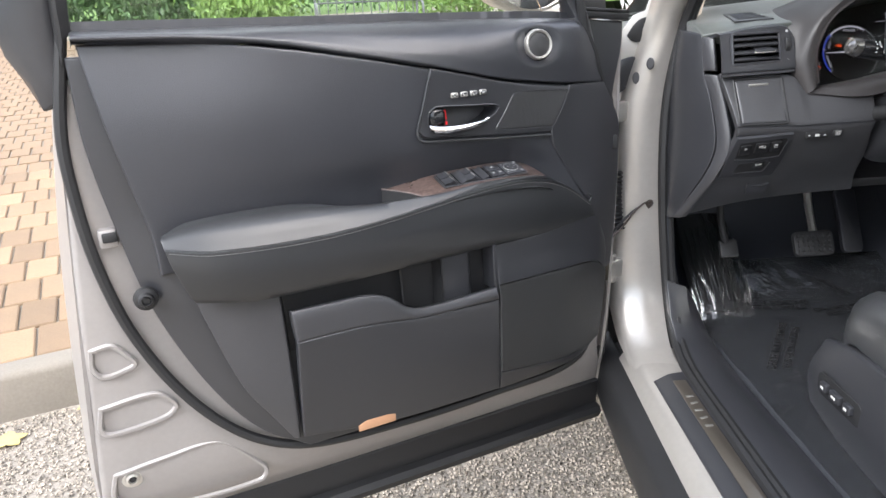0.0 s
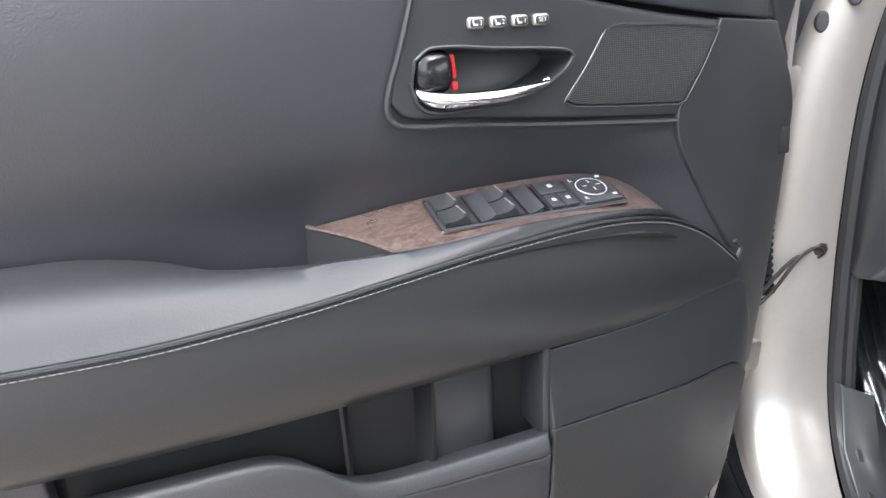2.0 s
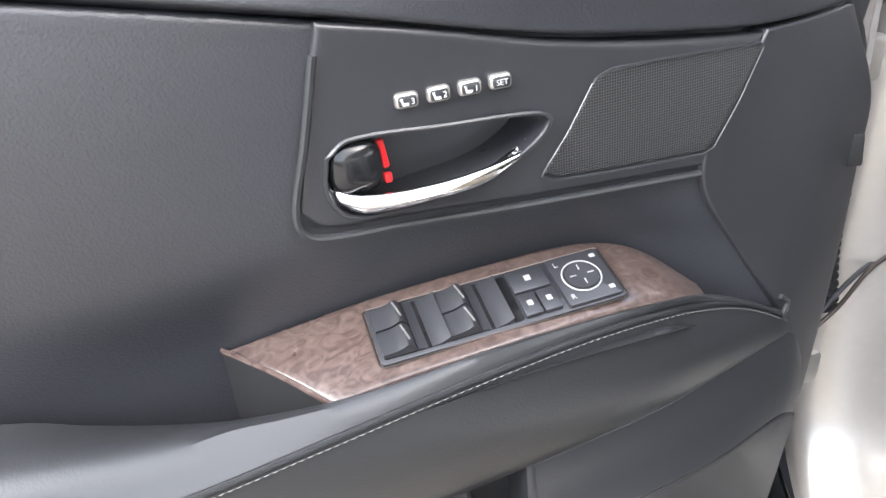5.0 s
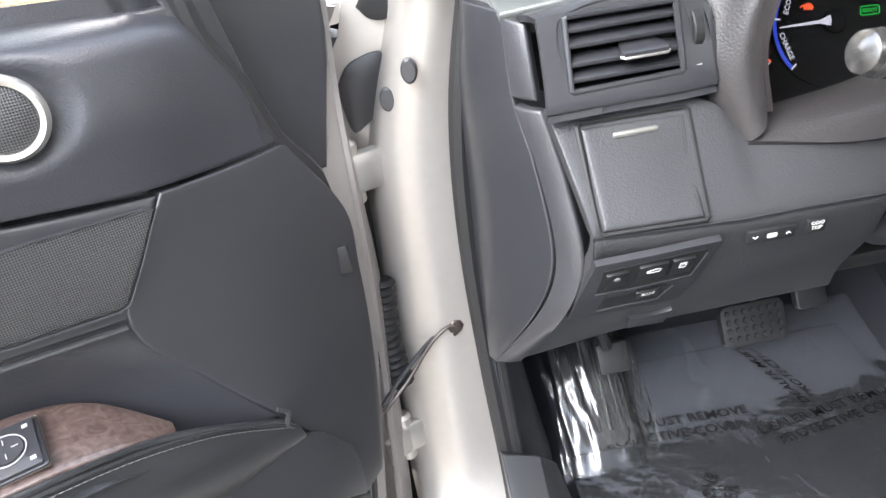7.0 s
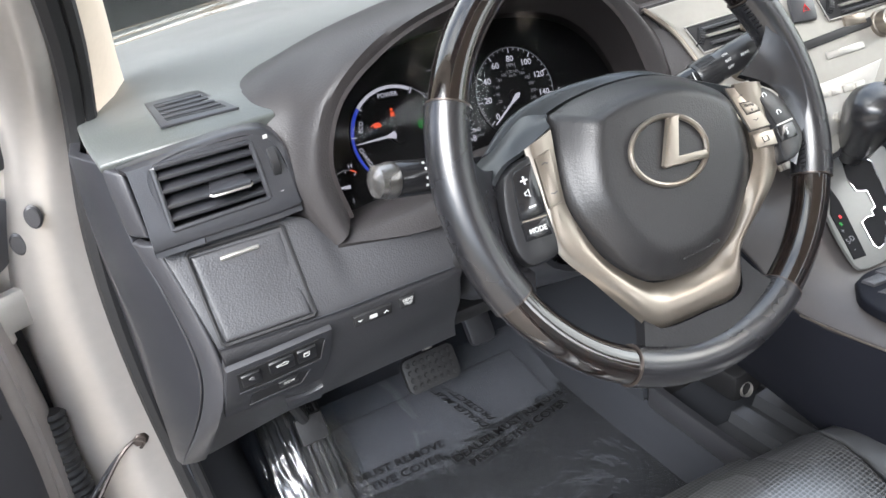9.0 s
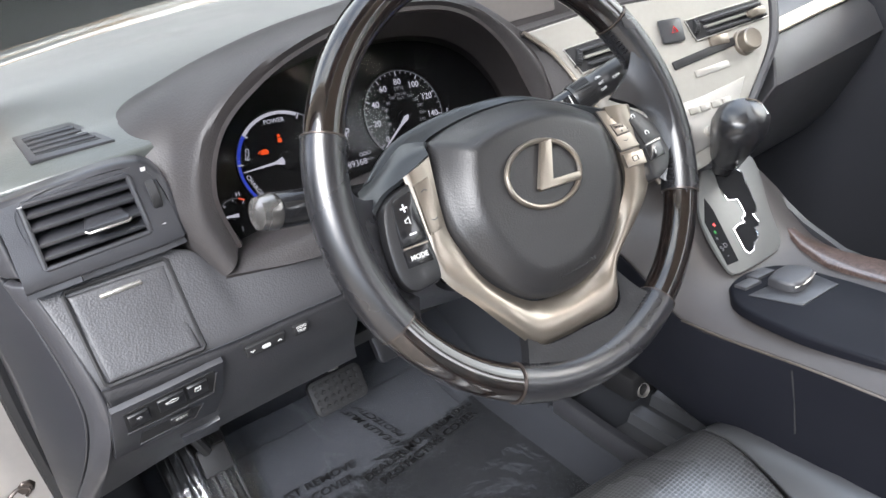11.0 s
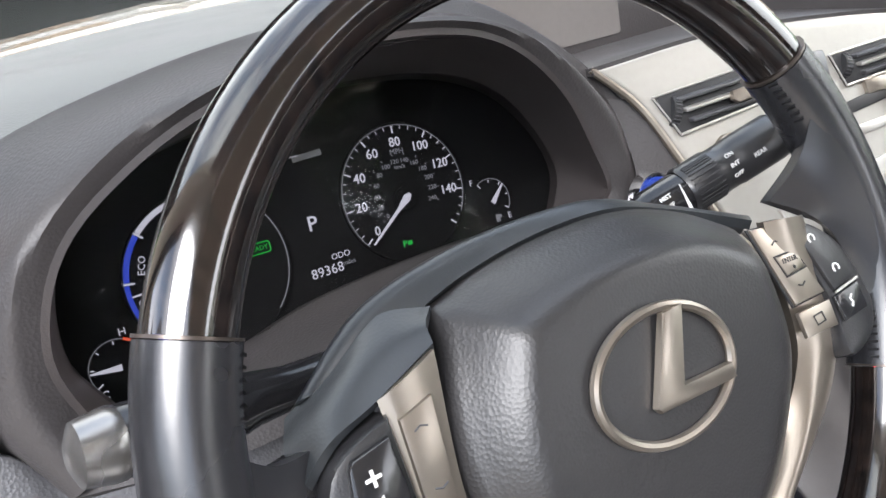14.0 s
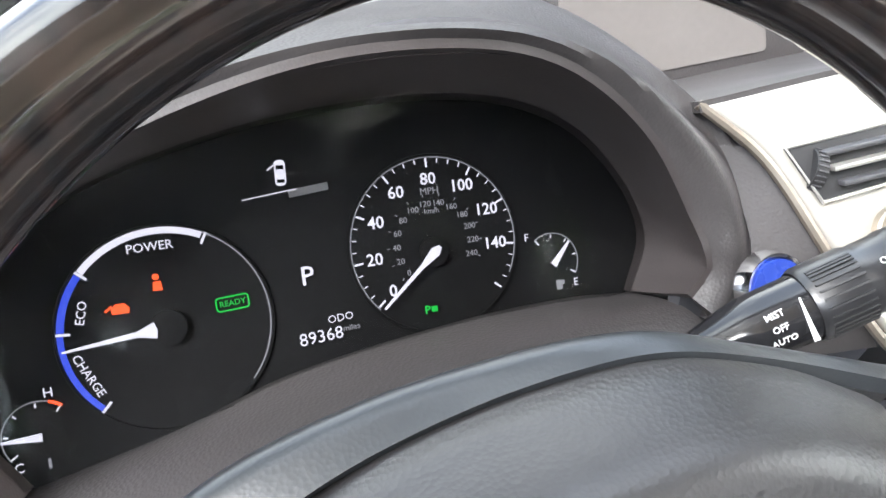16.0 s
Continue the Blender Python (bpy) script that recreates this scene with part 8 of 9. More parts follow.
part("spoke_leather", skin([
    [(0.124, 0.030, -0.008), (0.139, 0.016, 0.001), (0.150, -0.002, 0.003), (0.1525, -0.030, 0.002), (0.142, -0.052, -0.006)],
    [(0.143, 0.046, 0.002), (0.150, 0.018, 0.006), (0.1575, -0.004, 0.009), (0.158, -0.034, 0.008), (0.148, -0.062, 0.000)],
    [(0.1520, 0.0740, 0.0140), (0.1655, 0.0351, 0.0158), (0.1695, 0.0, 0.0160), (0.1650, -0.038, 0.0158), (0.1510, -0.0760, 0.0145)]], 30, 16, 0, 0.012, FRONT), RIM_LEATHER, wheel, "leather of the right spoke running into the rim")
part("hub_shoulder", skin([[(-0.134, 0.030, -0.036), (-0.112, 0.041, -0.033), (-0.088, 0.053, -0.029), (-0.068, 0.049, -0.022)], [(-0.142, 0.020, -0.022), (-0.122, 0.032, -0.019), (-0.100, 0.041, -0.016), (-0.076, 0.045, -0.014)], [(-0.149, 0.004, -0.012), (-0.130, 0.021, -0.0075), (-0.109, 0.0275, -0.0065), (-0.079, 0.038, -0.0075)]], 24, 12, 0, 0.004, FRONT), HUBM, wheel, "smooth shoulder beside the hub")
LP = [(-0.1065, 0.0225), (-0.120, 0.0195), (-0.1325, 0.0135), (-0.1380, 0.004), (-0.1430, -0.020), (-0.1428, -0.043), (-0.135, -0.055), (-0.120, -0.056), (-0.1085, -0.053), (-0.1066, -0.015)]
lp = part("switch_pod", prism(smooth_outline(LP, 40), 0.018, 0.004, pose(0, 0, -0.020)), SWITCH_BLACK, wheel, "black left switch pod")
vb = part("volume_rocker", prism([(-0.1104, 0.0166), (-0.1255, 0.0145), (-0.1280, 0.0120), (-0.1315, -0.006), (-0.1330, -0.0206), (-0.1112, -0.0212), (-0.1100, 0.0)], 0.004, 0.0012, pose(0, 0, -0.0028)), GLOSS, lp)
for y, k in ((0.0065, 2), (-0.0135, 1)):
    for r_ in range(k):
        part("volume_sign", rbox(0.0062, 0.0013, 0.0004, 0, pose(-0.1210, y, 0.0016, 0, 0, 90 * r_)), WHITE, lp)
part("volume_sign", tube([pose(-0.1213, -0.0034, 0.0014) @ Vector((x * 0.8, y * 0.8, 0)) for x, y in ((-0.0028, -0.0014), (-0.0008, -0.0014), (0.0018, -0.0038), (0.0018, 0.0038), (-0.0008, 0.0014), (-0.0028, 0.0014))], 0.0004, 5, True), WHITE, lp)
mb = part("mode_button", prism([(-0.1122, -0.0246), (-0.1332, -0.0236), (-0.1335, -0.0365), (-0.1118, -0.0378)], 0.004, 0.001, pose(0, 0, -0.0028)), GLOSS, lp)
lettering("MODE", 0.0054, pose(-0.1226, -0.0308, 0.0016, 0, 0, -2), WHITE, mb, bold=0.008)
part("mode_line", rbox(0.0215, 0.0010, 0.0008, 0, pose(-0.1222, -0.0226, 0.0010, 0, 0, -3)), SATIN, lp)
sk = part("seek_rocker", prism([(-0.1036, 0.0190), (-0.0885, 0.0222), (-0.0925, -0.0185), (-0.1050, -0.0200)], 0.0034, 0.001, pose(0, 0, -0.0062, 0, 0, 0)), SATIN, wheel, "satin metal rocker")
for y in (0.0140, -0.0105):
    part("seek_sign", tube([pose(-0.0970, y, -0.0027) @ Vector((k * 0.0028, -0.0012 * abs(k) * (1 if y > 0 else -1), 0)) for k in (-1, 0, 1)], 0.0004, 5), PLASTIC_GRAIN, sk)
RPM = pose(0, 0, 0.0050, -11)
RP = [(0.1140, 0.0200), (0.1260, 0.0185), (0.1376, 0.0130), (0.1500, -0.0019), (0.1530, -0.0227), (0.1525, -0.0360), (0.1411, -0.0490), (0.1200, -0.0520), (0.1235, -0.0300), (0.1225, -0.0100)]
rp = part("switch_pod", prism(smooth_outline(RP, 50), 0.018, 0.003, RPM @ pose(0, 0, -0.0195)), SWITCH_BLACK, wheel, "black right switch pod")
pk = part("phone_rocker", prism([(0.1185, 0.0172), (0.1290, 0.0150), (0.1380, 0.0050), (0.1455, -0.0190), (0.1272, -0.0206), (0.1240, -0.0020)], 0.002, 0.0008, RPM @ pose(0, 0, -0.0016)), SWITCH_BLACK, rp)
for x, y in ((0.1288, 0.0068), (0.1352, -0.0115)):
    part("phone_symbol", tube([RPM @ pose(x, y, 0.0006) @ Vector((0.0022 * math.cos(f), 0.0022 * math.sin(f), 0)) for f in [radians(k) for k in range(-40, 221, 26)]], 0.0005, 5), WHITE, pk)
part("pod_line", rbox(0.0195, 0.0010, 0.0008, 0, RPM @ pose(0.1362, -0.0212, 0.0006, 0, 0, 3)), SATIN_LIGHT, rp)
vk = part("voice_key", prism([(0.1250, -0.0232), (0.1455, -0.0222), (0.1440, -0.0358), (0.1240, -0.0362)], 0.002, 0.0008, RPM @ pose(0, 0, -0.0016)), GLOSS, rp)
part("voice_symbol", tube([RPM @ pose(0.1348, -0.0290, 0.0007) @ Vector(p) for p in ((-0.0018, -0.0028, 0), (-0.0002, -0.0010, 0), (-0.0012, 0.0012, 0), (0.0012, 0.0026, 0))], 0.0005, 5), WHITE, vk)
mp_ = part("menu_pad", prism([(0.0945, 0.0238), (0.1130, 0.0208), (0.1225, -0.0190), (0.0995, -0.0175)], 0.0022, 0.0009, RPM @ pose(0, 0, -0.0034)), SATIN, wheel, "satin metal menu buttons")
mk = part("menu_button", prism([(0.1010, 0.0068), (0.1155, 0.0054), (0.1175, -0.0036), (0.1030, -0.0034)], 0.0018, 0.0005, RPM @ pose(0, 0, -0.0022)), SATIN, mp_)
part("button_gap", tube([RPM @ Vector((x, y, -0.0012)) for x, y in ((0.1006, 0.0073), (0.1158, 0.0058), (0.1180, -0.0040), (0.1027, -0.0039))], 0.0006, 5, True), PLASTIC_DARK, mp_)
part("button_symbol", rbox(0.0016, 0.0016, 0.0003, 0, RPM @ pose(0.1098, -0.0012, -0.0003, 0, 0, 45)), PLASTIC_DARK, mk)
lettering("ENTER", 0.0036, RPM @ pose(0.1090, 0.0030, -0.0003, 0, 0, -6), PLASTIC_DARK, mk)
for x, y, k in ((0.1060, 0.0140, 1), (0.1098, -0.0110, -1)):
    part("button_symbol", tube([RPM @ pose(x, y, -0.0010) @ Vector((a * 0.0026, -0.0012 * abs(a) * k, 0)) for a in (-1, 0, 1)], 0.0004, 5), PLASTIC_DARK, mp_)
part("button_gap", tube([RPM @ Vector((x, y, -0.0030)) for x, y in ((0.0940, 0.0244), (0.1134, 0.0213), (0.1231, -0.0195), (0.0990, -0.0180))], 0.0008, 5, True), PLASTIC_DARK, mp_)
dk = part("display_key", prism([(0.0985, -0.0212), (0.1228, -0.0232), (0.1205, -0.0362), (0.0968, -0.0335)], 0.0022, 0.0009, RPM @ pose(0, 0, -0.0034)), SATIN, wheel, "satin metal display button")
part("button_symbol", tube([RPM @ pose(0.1098, -0.0285, -0.0010) @ Vector((a * 0.0032, b * 0.0022, 0)) for a, b in ((-1, -1), (1, -1), (1, 1), (-1, 1))], 0.0004, 5, True), PLASTIC_DARK, dk)

# ---- centre stack and console ----
SM = axes((0.222, 0.18, 1.053), (0.985, -0.17, 0), (0.08, 0.47, 0.88))
stack = world_thing("centre_stack", "satin silver centre stack with vents, slots and knobs", "centre stack", (0.35, 0.2, 0.9))
STACKM = mat("stack_silver", (0.33, 0.318, 0.29), 0.36, metal=0.55, var=0.05, rvar=0.05)


def on_stack(x, y, d=0.0):
    return tuple(SM @ Vector((x, y, d)))


part("stack_face", skin([
    [on_stack(-0.057, 0.0475), on_stack(0.06, 0.0545), on_stack(0.20, 0.046), on_stack(0.312, 0.030)],
    [on_stack(-0.026, 0.014), on_stack(0.07, 0.012), on_stack(0.20, 0.008), on_stack(0.300, -0.006)],
    [on_stack(-0.003, -0.036), on_stack(0.07, -0.035), on_stack(0.19, -0.036), on_stack(0.282, -0.040)],
    [on_stack(0.016, -0.085), on_stack(0.08, -0.085), on_stack(0.16, -0.085), on_stack(0.236, -0.086)],
    [on_stack(0.050, -0.130), on_stack(0.09, -0.130), on_stack(0.14, -0.130), on_stack(0.184, -0.130)],
    [on_stack(0.060, -0.165), on_stack(0.085, -0.165), on_stack(0.11, -0.165), on_stack(0.130, -0.162)]], 40, 40, 0.004, 0.012, TOWARDS), STACKM, stack, "satin silver fascia")
part("stack_edge", tube(cr([on_stack(0.320, 0.030, -0.004), on_stack(0.309, -0.006, -0.004), on_stack(0.291, -0.040, -0.004), on_stack(0.245, -0.086, -0.004), on_stack(0.193, -0.131, -0.004), on_stack(0.137, -0.164, -0.004)], 40), 0.007, 8), PLASTIC_GRAIN, stack)
part("stack_edge", tube(cr([on_stack(-0.058, 0.0485, -0.003), on_stack(-0.028, 0.014, -0.003), on_stack(-0.006, -0.036, -0.003), on_stack(0.012, -0.085, -0.003), on_stack(0.042, -0.130, -0.004), on_stack(0.054, -0.165, -0.004)], 40), 0.003, 8), SATIN, stack)
part("stack_side", skin([[on_stack(0.322, 0.026, -0.006), on_stack(0.293, -0.040, -0.006), on_stack(0.195, -0.131, -0.006), on_stack(0.135, -0.168, -0.006)], [on_stack(0.322, 0.026, -0.22), on_stack(0.293, -0.040, -0.22), on_stack(0.195, -0.131, -0.22), on_stack(0.135, -0.168, -0.22)]], 20, 6, 0, 0.006, (1, 0, -0.5)), PLASTIC, stack)
for cx, cy, w, h, lean in ((0.0325, 0.0035, 0.086, 0.032, 0.0145), (0.228, 0.004, 0.124, 0.028, 0.008)):
    # the mouth of each vent leans like the edge of the fascia
    lip = [(-w / 2 - lean / 2, h / 2 - 0.003), (w / 2 - lean / 2, h / 2 + 0.003), (w / 2 + lean / 2, -h / 2 + 0.005), (-w / 2 + lean / 2, -h / 2 - 0.003)]
    vm = SM @ pose(cx, cy, 0.0)
    v_ = part("centre_vent", prism(lip, 0.0015, 0.0006, vm @ pose(0, 0, 0.0005)), PLASTIC_DARK, stack, "black centre air vent")
    part("vent_frame", tube([vm @ Vector((x, y, 0.0022)) for x, y in lip], 0.0012, 6, True), SATIN_LIGHT, v_)
    for k in (-1, 0, 1):
        part("slat", rbox(w * 0.80, 0.0030, 0.008, 0.001, vm @ pose(w * 0.07 - k * lean * 0.25, k * h * 0.27, 0.0035, 20, 0, 3)), PLASTIC_GRAIN if k else SATIN_LIGHT, v_)
    part("vent_tab", prism([(-0.013, 0.005), (0.013, 0.006), (0.016, -0.002), (0.012, -0.005), (-0.010, -0.005), (-0.015, -0.001)], 0.004, 0.001, vm @ pose(w * 0.33, -0.002, 0.007, 0, 0, 4)), SATIN, v_)
    tw = part("thumb_wheel", lathe([(0, -0.0035), (0.0125, -0.0035), (0.013, 0), (0.0125, 0.0035), (0, 0.0035)], 26, vm @ pose(-w / 2 + 0.0085, -0.0005, -0.005, 0, 90, -22)), RUBBER, v_, "ribbed vent thumb wheel")
    for i in range(13):
        part("knurl", rbox(0.0055, 0.0008, 0.0008, 0, vm @ pose(-w / 2 + 0.0085, -0.0005, -0.005, 0, 0, -22) @ pose(0, 0, 0, 15 + i * 12.5) @ pose(0, 0.0132, 0)), PLASTIC_GRAIN, tw)
hz = part("hazard_switch", rbox(0.034, 0.030, 0.006, 0.003, SM @ pose(0.137, 0.007, 0.003, 0, 0, -4)), PLASTIC, stack, "hazard warning switch")
part("hazard_sign", tube([SM @ pose(0.139, 0.006, 0.0066) @ Vector((0.005 * math.cos(f), 0.005 * math.sin(f), 0)) for f in (radians(90), radians(210), radians(330))], 0.0006, 5, True), RED, hz)
slot_ = part("disc_slot", rbox(0.104, 0.0105, 0.003, 0.001, SM @ pose(0.176, -0.030, 0.0012, 0, 0, 6)), PLASTIC_DARK, stack)
part("disc_button", rbox(0.030, 0.0125, 0.004, 0.001, SM @ pose(0.204, -0.0185, 0.0018, 0, 0, -1)), SATIN, stack)
for x, y in ((0.242, -0.030), (0.038, -0.040)):
    kb = part("rotary_knob", lathe([(0.0165, 0), (0.0160, 0.004), (0.0145, 0.005), (0.0140, 0.017), (0.0125, 0.0185), (0, 0.0180)], 32, SM @ pose(x, y, 0)), SATIN, stack, "satin metal rotary knob")
part("stack_button", rbox(0.056, 0.0085, 0.002, 0.001, SM @ pose(0.180, -0.0510, 0.0010, 0, 0, 3)), SATIN_LIGHT, stack)
cp = part("climate_panel", skin([[on_stack(0.060, -0.082, 0.0025), on_stack(0.14, -0.081, 0.0025), on_stack(0.226, -0.071, 0.0025)], [on_stack(0.075, -0.128, 0.0025), on_stack(0.13, -0.128, 0.0025), on_stack(0.180, -0.122, 0.0025)], [on_stack(0.085, -0.145, 0.0025), on_stack(0.11, -0.145, 0.0025), on_stack(0.14, -0.140, 0.0025)]], 20, 14, 0.002, 0.003, TOWARDS), SATIN_LIGHT, stack, "climate control panel")
for i in range(5):
    part("climate_button", rbox(0.0135, 0.0085, 0.003, 0.001, SM @ pose(0.112 + i * 0.0178, -0.0945, 0.0030, 0, 0, 1)), STACKM if i % 2 else SATIN_LIGHT, cp)
for x, y in ((0.161, -0.113), (0.142, -0.124), (0.110, -0.113)):
    part("climate_knob", lathe([(0.0065, 0), (0.006, 0.005), (0, 0.0055)], 18, SM @ pose(x, y, 0.0025)), STACKM, cp)
part("display_hood", skin([[on_stack(-0.059, 0.049, 0.0), on_stack(0.06, 0.0560, 0.0), on_stack(0.20, 0.0475, 0.0), on_stack(0.318, 0.032, 0.0)], [(0.170, 0.230, 1.092), (0.290, 0.212, 1.098), (0.43, 0.180, 1.092), (0.545, 0.160, 1.078)], [(0.180, 0.32, 1.070), (0.30, 0.31, 1.074), (0.43, 0.30, 1.074), (0.55, 0.29, 1.07)], [(0.180, 0.415, 1.056), (0.30, 0.415, 1.056), (0.43, 0.415, 1.058), (0.55, 0.415, 1.06)]], 30, 16, 0, 0.006, (0, -0.3, 1)), HOODM, stack, "dark shelf in front of the display")
part("recess_wall", skin([[(0.170, 0.232, 1.102), (0.168, 0.30, 1.118), (0.172, 0.42, 1.122)], [(0.172, 0.232, 1.06), (0.172, 0.30, 1.05), (0.174, 0.42, 1.04)]], 10, 6, 0, 0.004, (1, 0, 0)), HOODM, stack)
part("recess_wall", skin([[(0.560, 0.20, 1.088), (0.562, 0.30, 1.118), (0.56, 0.42, 1.124)], [(0.556, 0.20, 1.04), (0.556, 0.30, 1.04), (0.556, 0.42, 1.04)]], 10, 6, 0, 0.004, (-1, 0, 0)), HOODM, stack)
scr_m = axes((0.362, 0.422, 1.105), (1, 0, 0), (0, 0.15, 0.99))
scr = part("display_surround", prism(round_rect(0.384, 0.125, 0.02), 0.018, 0.006, scr_m), HOODM, stack, "dark display surround")
# dark screen given a pale base colour for the sky light falling on it
part("display_screen", prism(round_rect(0.196, 0.088, 0.004), 0.001, 0, scr_m @ pose(-0.066, 0.004, 0.0182)), mat("sky_lit_display_glass", (0.10, 0.092, 0.088), 0.22, var=0.1, rvar=0.04, spec=0.8), scr, "glossy display screen, switched off")

CONSOLE_BLACK = mat("console_black", (0.006, 0.0065, 0.0095), 0.55, spec=0.14, bump=0.2, bscale=800, cells=True, var=0.1)
TRAYM = mat("tray_rubber", (0.045, 0.047, 0.051), 0.22, bump=0.15, bscale=700, var=0.1)
console = world_thing("centre_console", "dark centre console with wood trim and a ribbed storage tray", "console", (0.33, -0.2, 0.45))
part("console_side", skin([[(0.205, 0.20, 0.86), (0.203, 0.09, 0.82), (0.200, 0.015, 0.776), (0.200, -0.047, 0.778), (0.200, -0.16, 0.788), (0.200, -0.6, 0.80)], [(0.206, 0.20, 0.76), (0.204, 0.09, 0.72), (0.203, 0.0, 0.70), (0.203, -0.047, 0.70), (0.203, -0.16, 0.70), (0.203, -0.6, 0.70)], [(0.225, 0.20, 0.66), (0.225, 0.09, 0.64), (0.225, 0.0, 0.62), (0.225, -0.1, 0.60), (0.215, -0.2, 0.52), (0.213, -0.6, 0.44)]], 30, 14, 0.002, 0.01, (-1, 0, 0)), CONSOLE_BLACK, console, "black console side")
part("console_top", skin([
    [(0.204, 0.18, 0.862), (0.203, 0.09, 0.824), (0.200, 0.02, 0.782), (0.200, -0.05, 0.783), (0.200, -0.16, 0.791), (0.200, -0.5, 0.80)],
    [(0.245, 0.16, 0.885), (0.243, 0.085, 0.850), (0.240, 0.020, 0.806), (0.238, -0.05, 0.793), (0.236, -0.16, 0.800), (0.236, -0.5, 0.808)],
    [(0.31, 0.125, 0.905), (0.315, 0.075, 0.862), (0.32, 0.012, 0.808), (0.32, -0.05, 0.796), (0.32, -0.16, 0.804), (0.32, -0.5, 0.81)],
    [(0.40, 0.12, 0.905), (0.41, 0.070, 0.860), (0.41, 0.010, 0.806), (0.41, -0.05, 0.795), (0.41, -0.16, 0.802), (0.41, -0.5, 0.808)],
    [(0.46, 0.12, 0.88), (0.47, 0.070, 0.838), (0.46, 0.0, 0.786), (0.46, -0.05, 0.780), (0.46, -0.16, 0.785), (0.46, -0.5, 0.79)]], 40, 24, 0.003, 0.01), mat("console_plastic", (0.055, 0.050, 0.049), 0.38, metal=0.15, var=0.06, bump=0.15, bscale=700), console, "grey brown console top")
part("console_seam", tube(cr([(0.1995, 0.015, 0.779), (0.1995, -0.047, 0.7805), (0.1995, -0.16, 0.7895), (0.1995, -0.5, 0.80)], 30), 0.0012, 5), SATIN, console)
part("console_far", skin([[(0.465, 0.12, 0.87), (0.46, -0.05, 0.78), (0.46, -0.5, 0.79)], [(0.45, 0.12, 0.45), (0.45, -0.05, 0.45), (0.45, -0.5, 0.45)]], 12, 8, 0, 0.01, (1, 0, 0)), PLASTIC, console)
part("console_wood", skin([[(0.438, 0.048, 0.815), (0.42, -0.02, 0.801), (0.425, -0.08, 0.802), (0.43, -0.5, 0.814)], [(0.425, 0.035, 0.816), (0.385, -0.03, 0.803), (0.375, -0.09, 0.804), (0.38, -0.5, 0.816)]], 20, 6, 0.002, 0.006), WOOD, console, "wood trim strip")
# gear gate
GM = axes((0.335, 0.030, 0.829), (1, 0, 0), (0, 0.75, 0.66))
gp = part("gate_plate", prism(smooth_outline([(0.030, 0.106), (0.085, 0.100), (0.103, 0.080), (0.066, 0.013), (0.044, -0.028), (0.026, -0.036), (-0.046, -0.036), (-0.060, -0.028), (-0.044, 0.042), (0.000, 0.088)], 60), 0.004, 0.002, GM), mat("gate_grey", (0.12, 0.122, 0.119), 0.42, metal=0.35, var=0.06), console, "satin gear gate plate")
GS = [(0.026, 0.086), (0.040, 0.090), (0.058, 0.083), (0.066, 0.071), (0.047, 0.025), (0.041, 0.018), (0.033, 0.0165), (0.033, 0.006), (0.027, 0.0013), (0.020, 0.0017), (0.018, -0.007), (0.0113, -0.012), (0.004, -0.0133), (-0.005, -0.0207), (-0.0157, -0.0217), (-0.019, -0.017), (-0.0117, 0.012), (-0.0006, 0.0146), (0.011, 0.0133), (0.0126, 0.019), (0.0216, 0.0213), (0.0275, 0.042), (0.0128, 0.047), (0.014, 0.0655)]
GATE_BLACK = mat("gate_matt_black", (0.008, 0.008, 0.009), 0.8, var=0.2, spec=0.12)
# the slot's inner shade is a flat black shape laid on the plate
part("gate_slot", prism(GS, 0.0005, 0, GM @ pose(0, 0, 0.0038)), GATE_BLACK, gp)
part("gate_rim", tube([GM @ Vector((x, y, 0.0045)) for x, y in GS], 0.0009, 6, True), CHROME, gp, "bright gate edge")
gi = part("gear_indicator", prism([(-0.018, 0.062), (-0.043, 0.036), (-0.0565, -0.0205), (-0.038, -0.0225), (-0.0190, 0.044)], 0.001, 0, GM @ pose(0, 0, 0.0040)), GATE_BLACK, gp)
lettering("S-D", 0.0090, GM @ pose(-0.0430, 0.000, 0.0052, 0, 0, 10), GLOW_DIM, gi)
lettering("+", 0.0090, GM @ pose(-0.0440, 0.0120, 0.0052, 0, 0, 10), GLOW_DIM, gi)
lettering("-", 0.0090, GM @ pose(-0.0470, -0.0110, 0.0052, 0, 0, 10), GLOW_DIM, gi)
for y, m_ in ((0.028, RED), (0.020, GLOW_GREEN)):
    bar(GM @ pose(-0.034 - 0.006 * (y < 0.025), y, 0.0052, 0, 0, 10), 0.003, 0.004, m_, gi, "gear_lamp")

shift = world_thing("gear_lever", "black leather gear lever with a bright inlay", "gear lever", (0.395, 0.075, 0.88))
g0, g1 = Vector((0.372, 0.098, 0.862)), Vector((0.350, 0.050, 0.970))
ga = (g1 - g0).normalized()
GL = Matrix.Translation(g0) @ ga.to_track_quat("Z", "Y").to_matrix().to_4x4()
part("lever_rod", lathe([(0.007, -0.02), (0.006, 0.05)], 14, GL), CHROME, shift)
kn = part("lever_knob", lathe([(0, 0.035), (0.011, 0.036), (0.014, 0.045), (0.019, 0.072), (0.024, 0.095), (0.026, 0.110), (0.024, 0.124), (0.016, 0.134), (0, 0.137)], 28, GL @ Matrix.Diagonal((1.3, 1.15, 1, 1))), RIM_LEATHER, shift, "rounded leather knob")
part("knob_inlay", skin([[tuple(GL @ Vector(p)) for p in ((0.014, 0.022, 0.120), (0.029, 0.013, 0.118), (0.032, -0.007, 0.116))], [tuple(GL @ Vector(p)) for p in ((0.008, 0.015, 0.136), (0.021, 0.008, 0.134), (0.024, -0.010, 0.130))]], 12, 6, 0, 0.002, tuple(ga)), CHROME, kn)

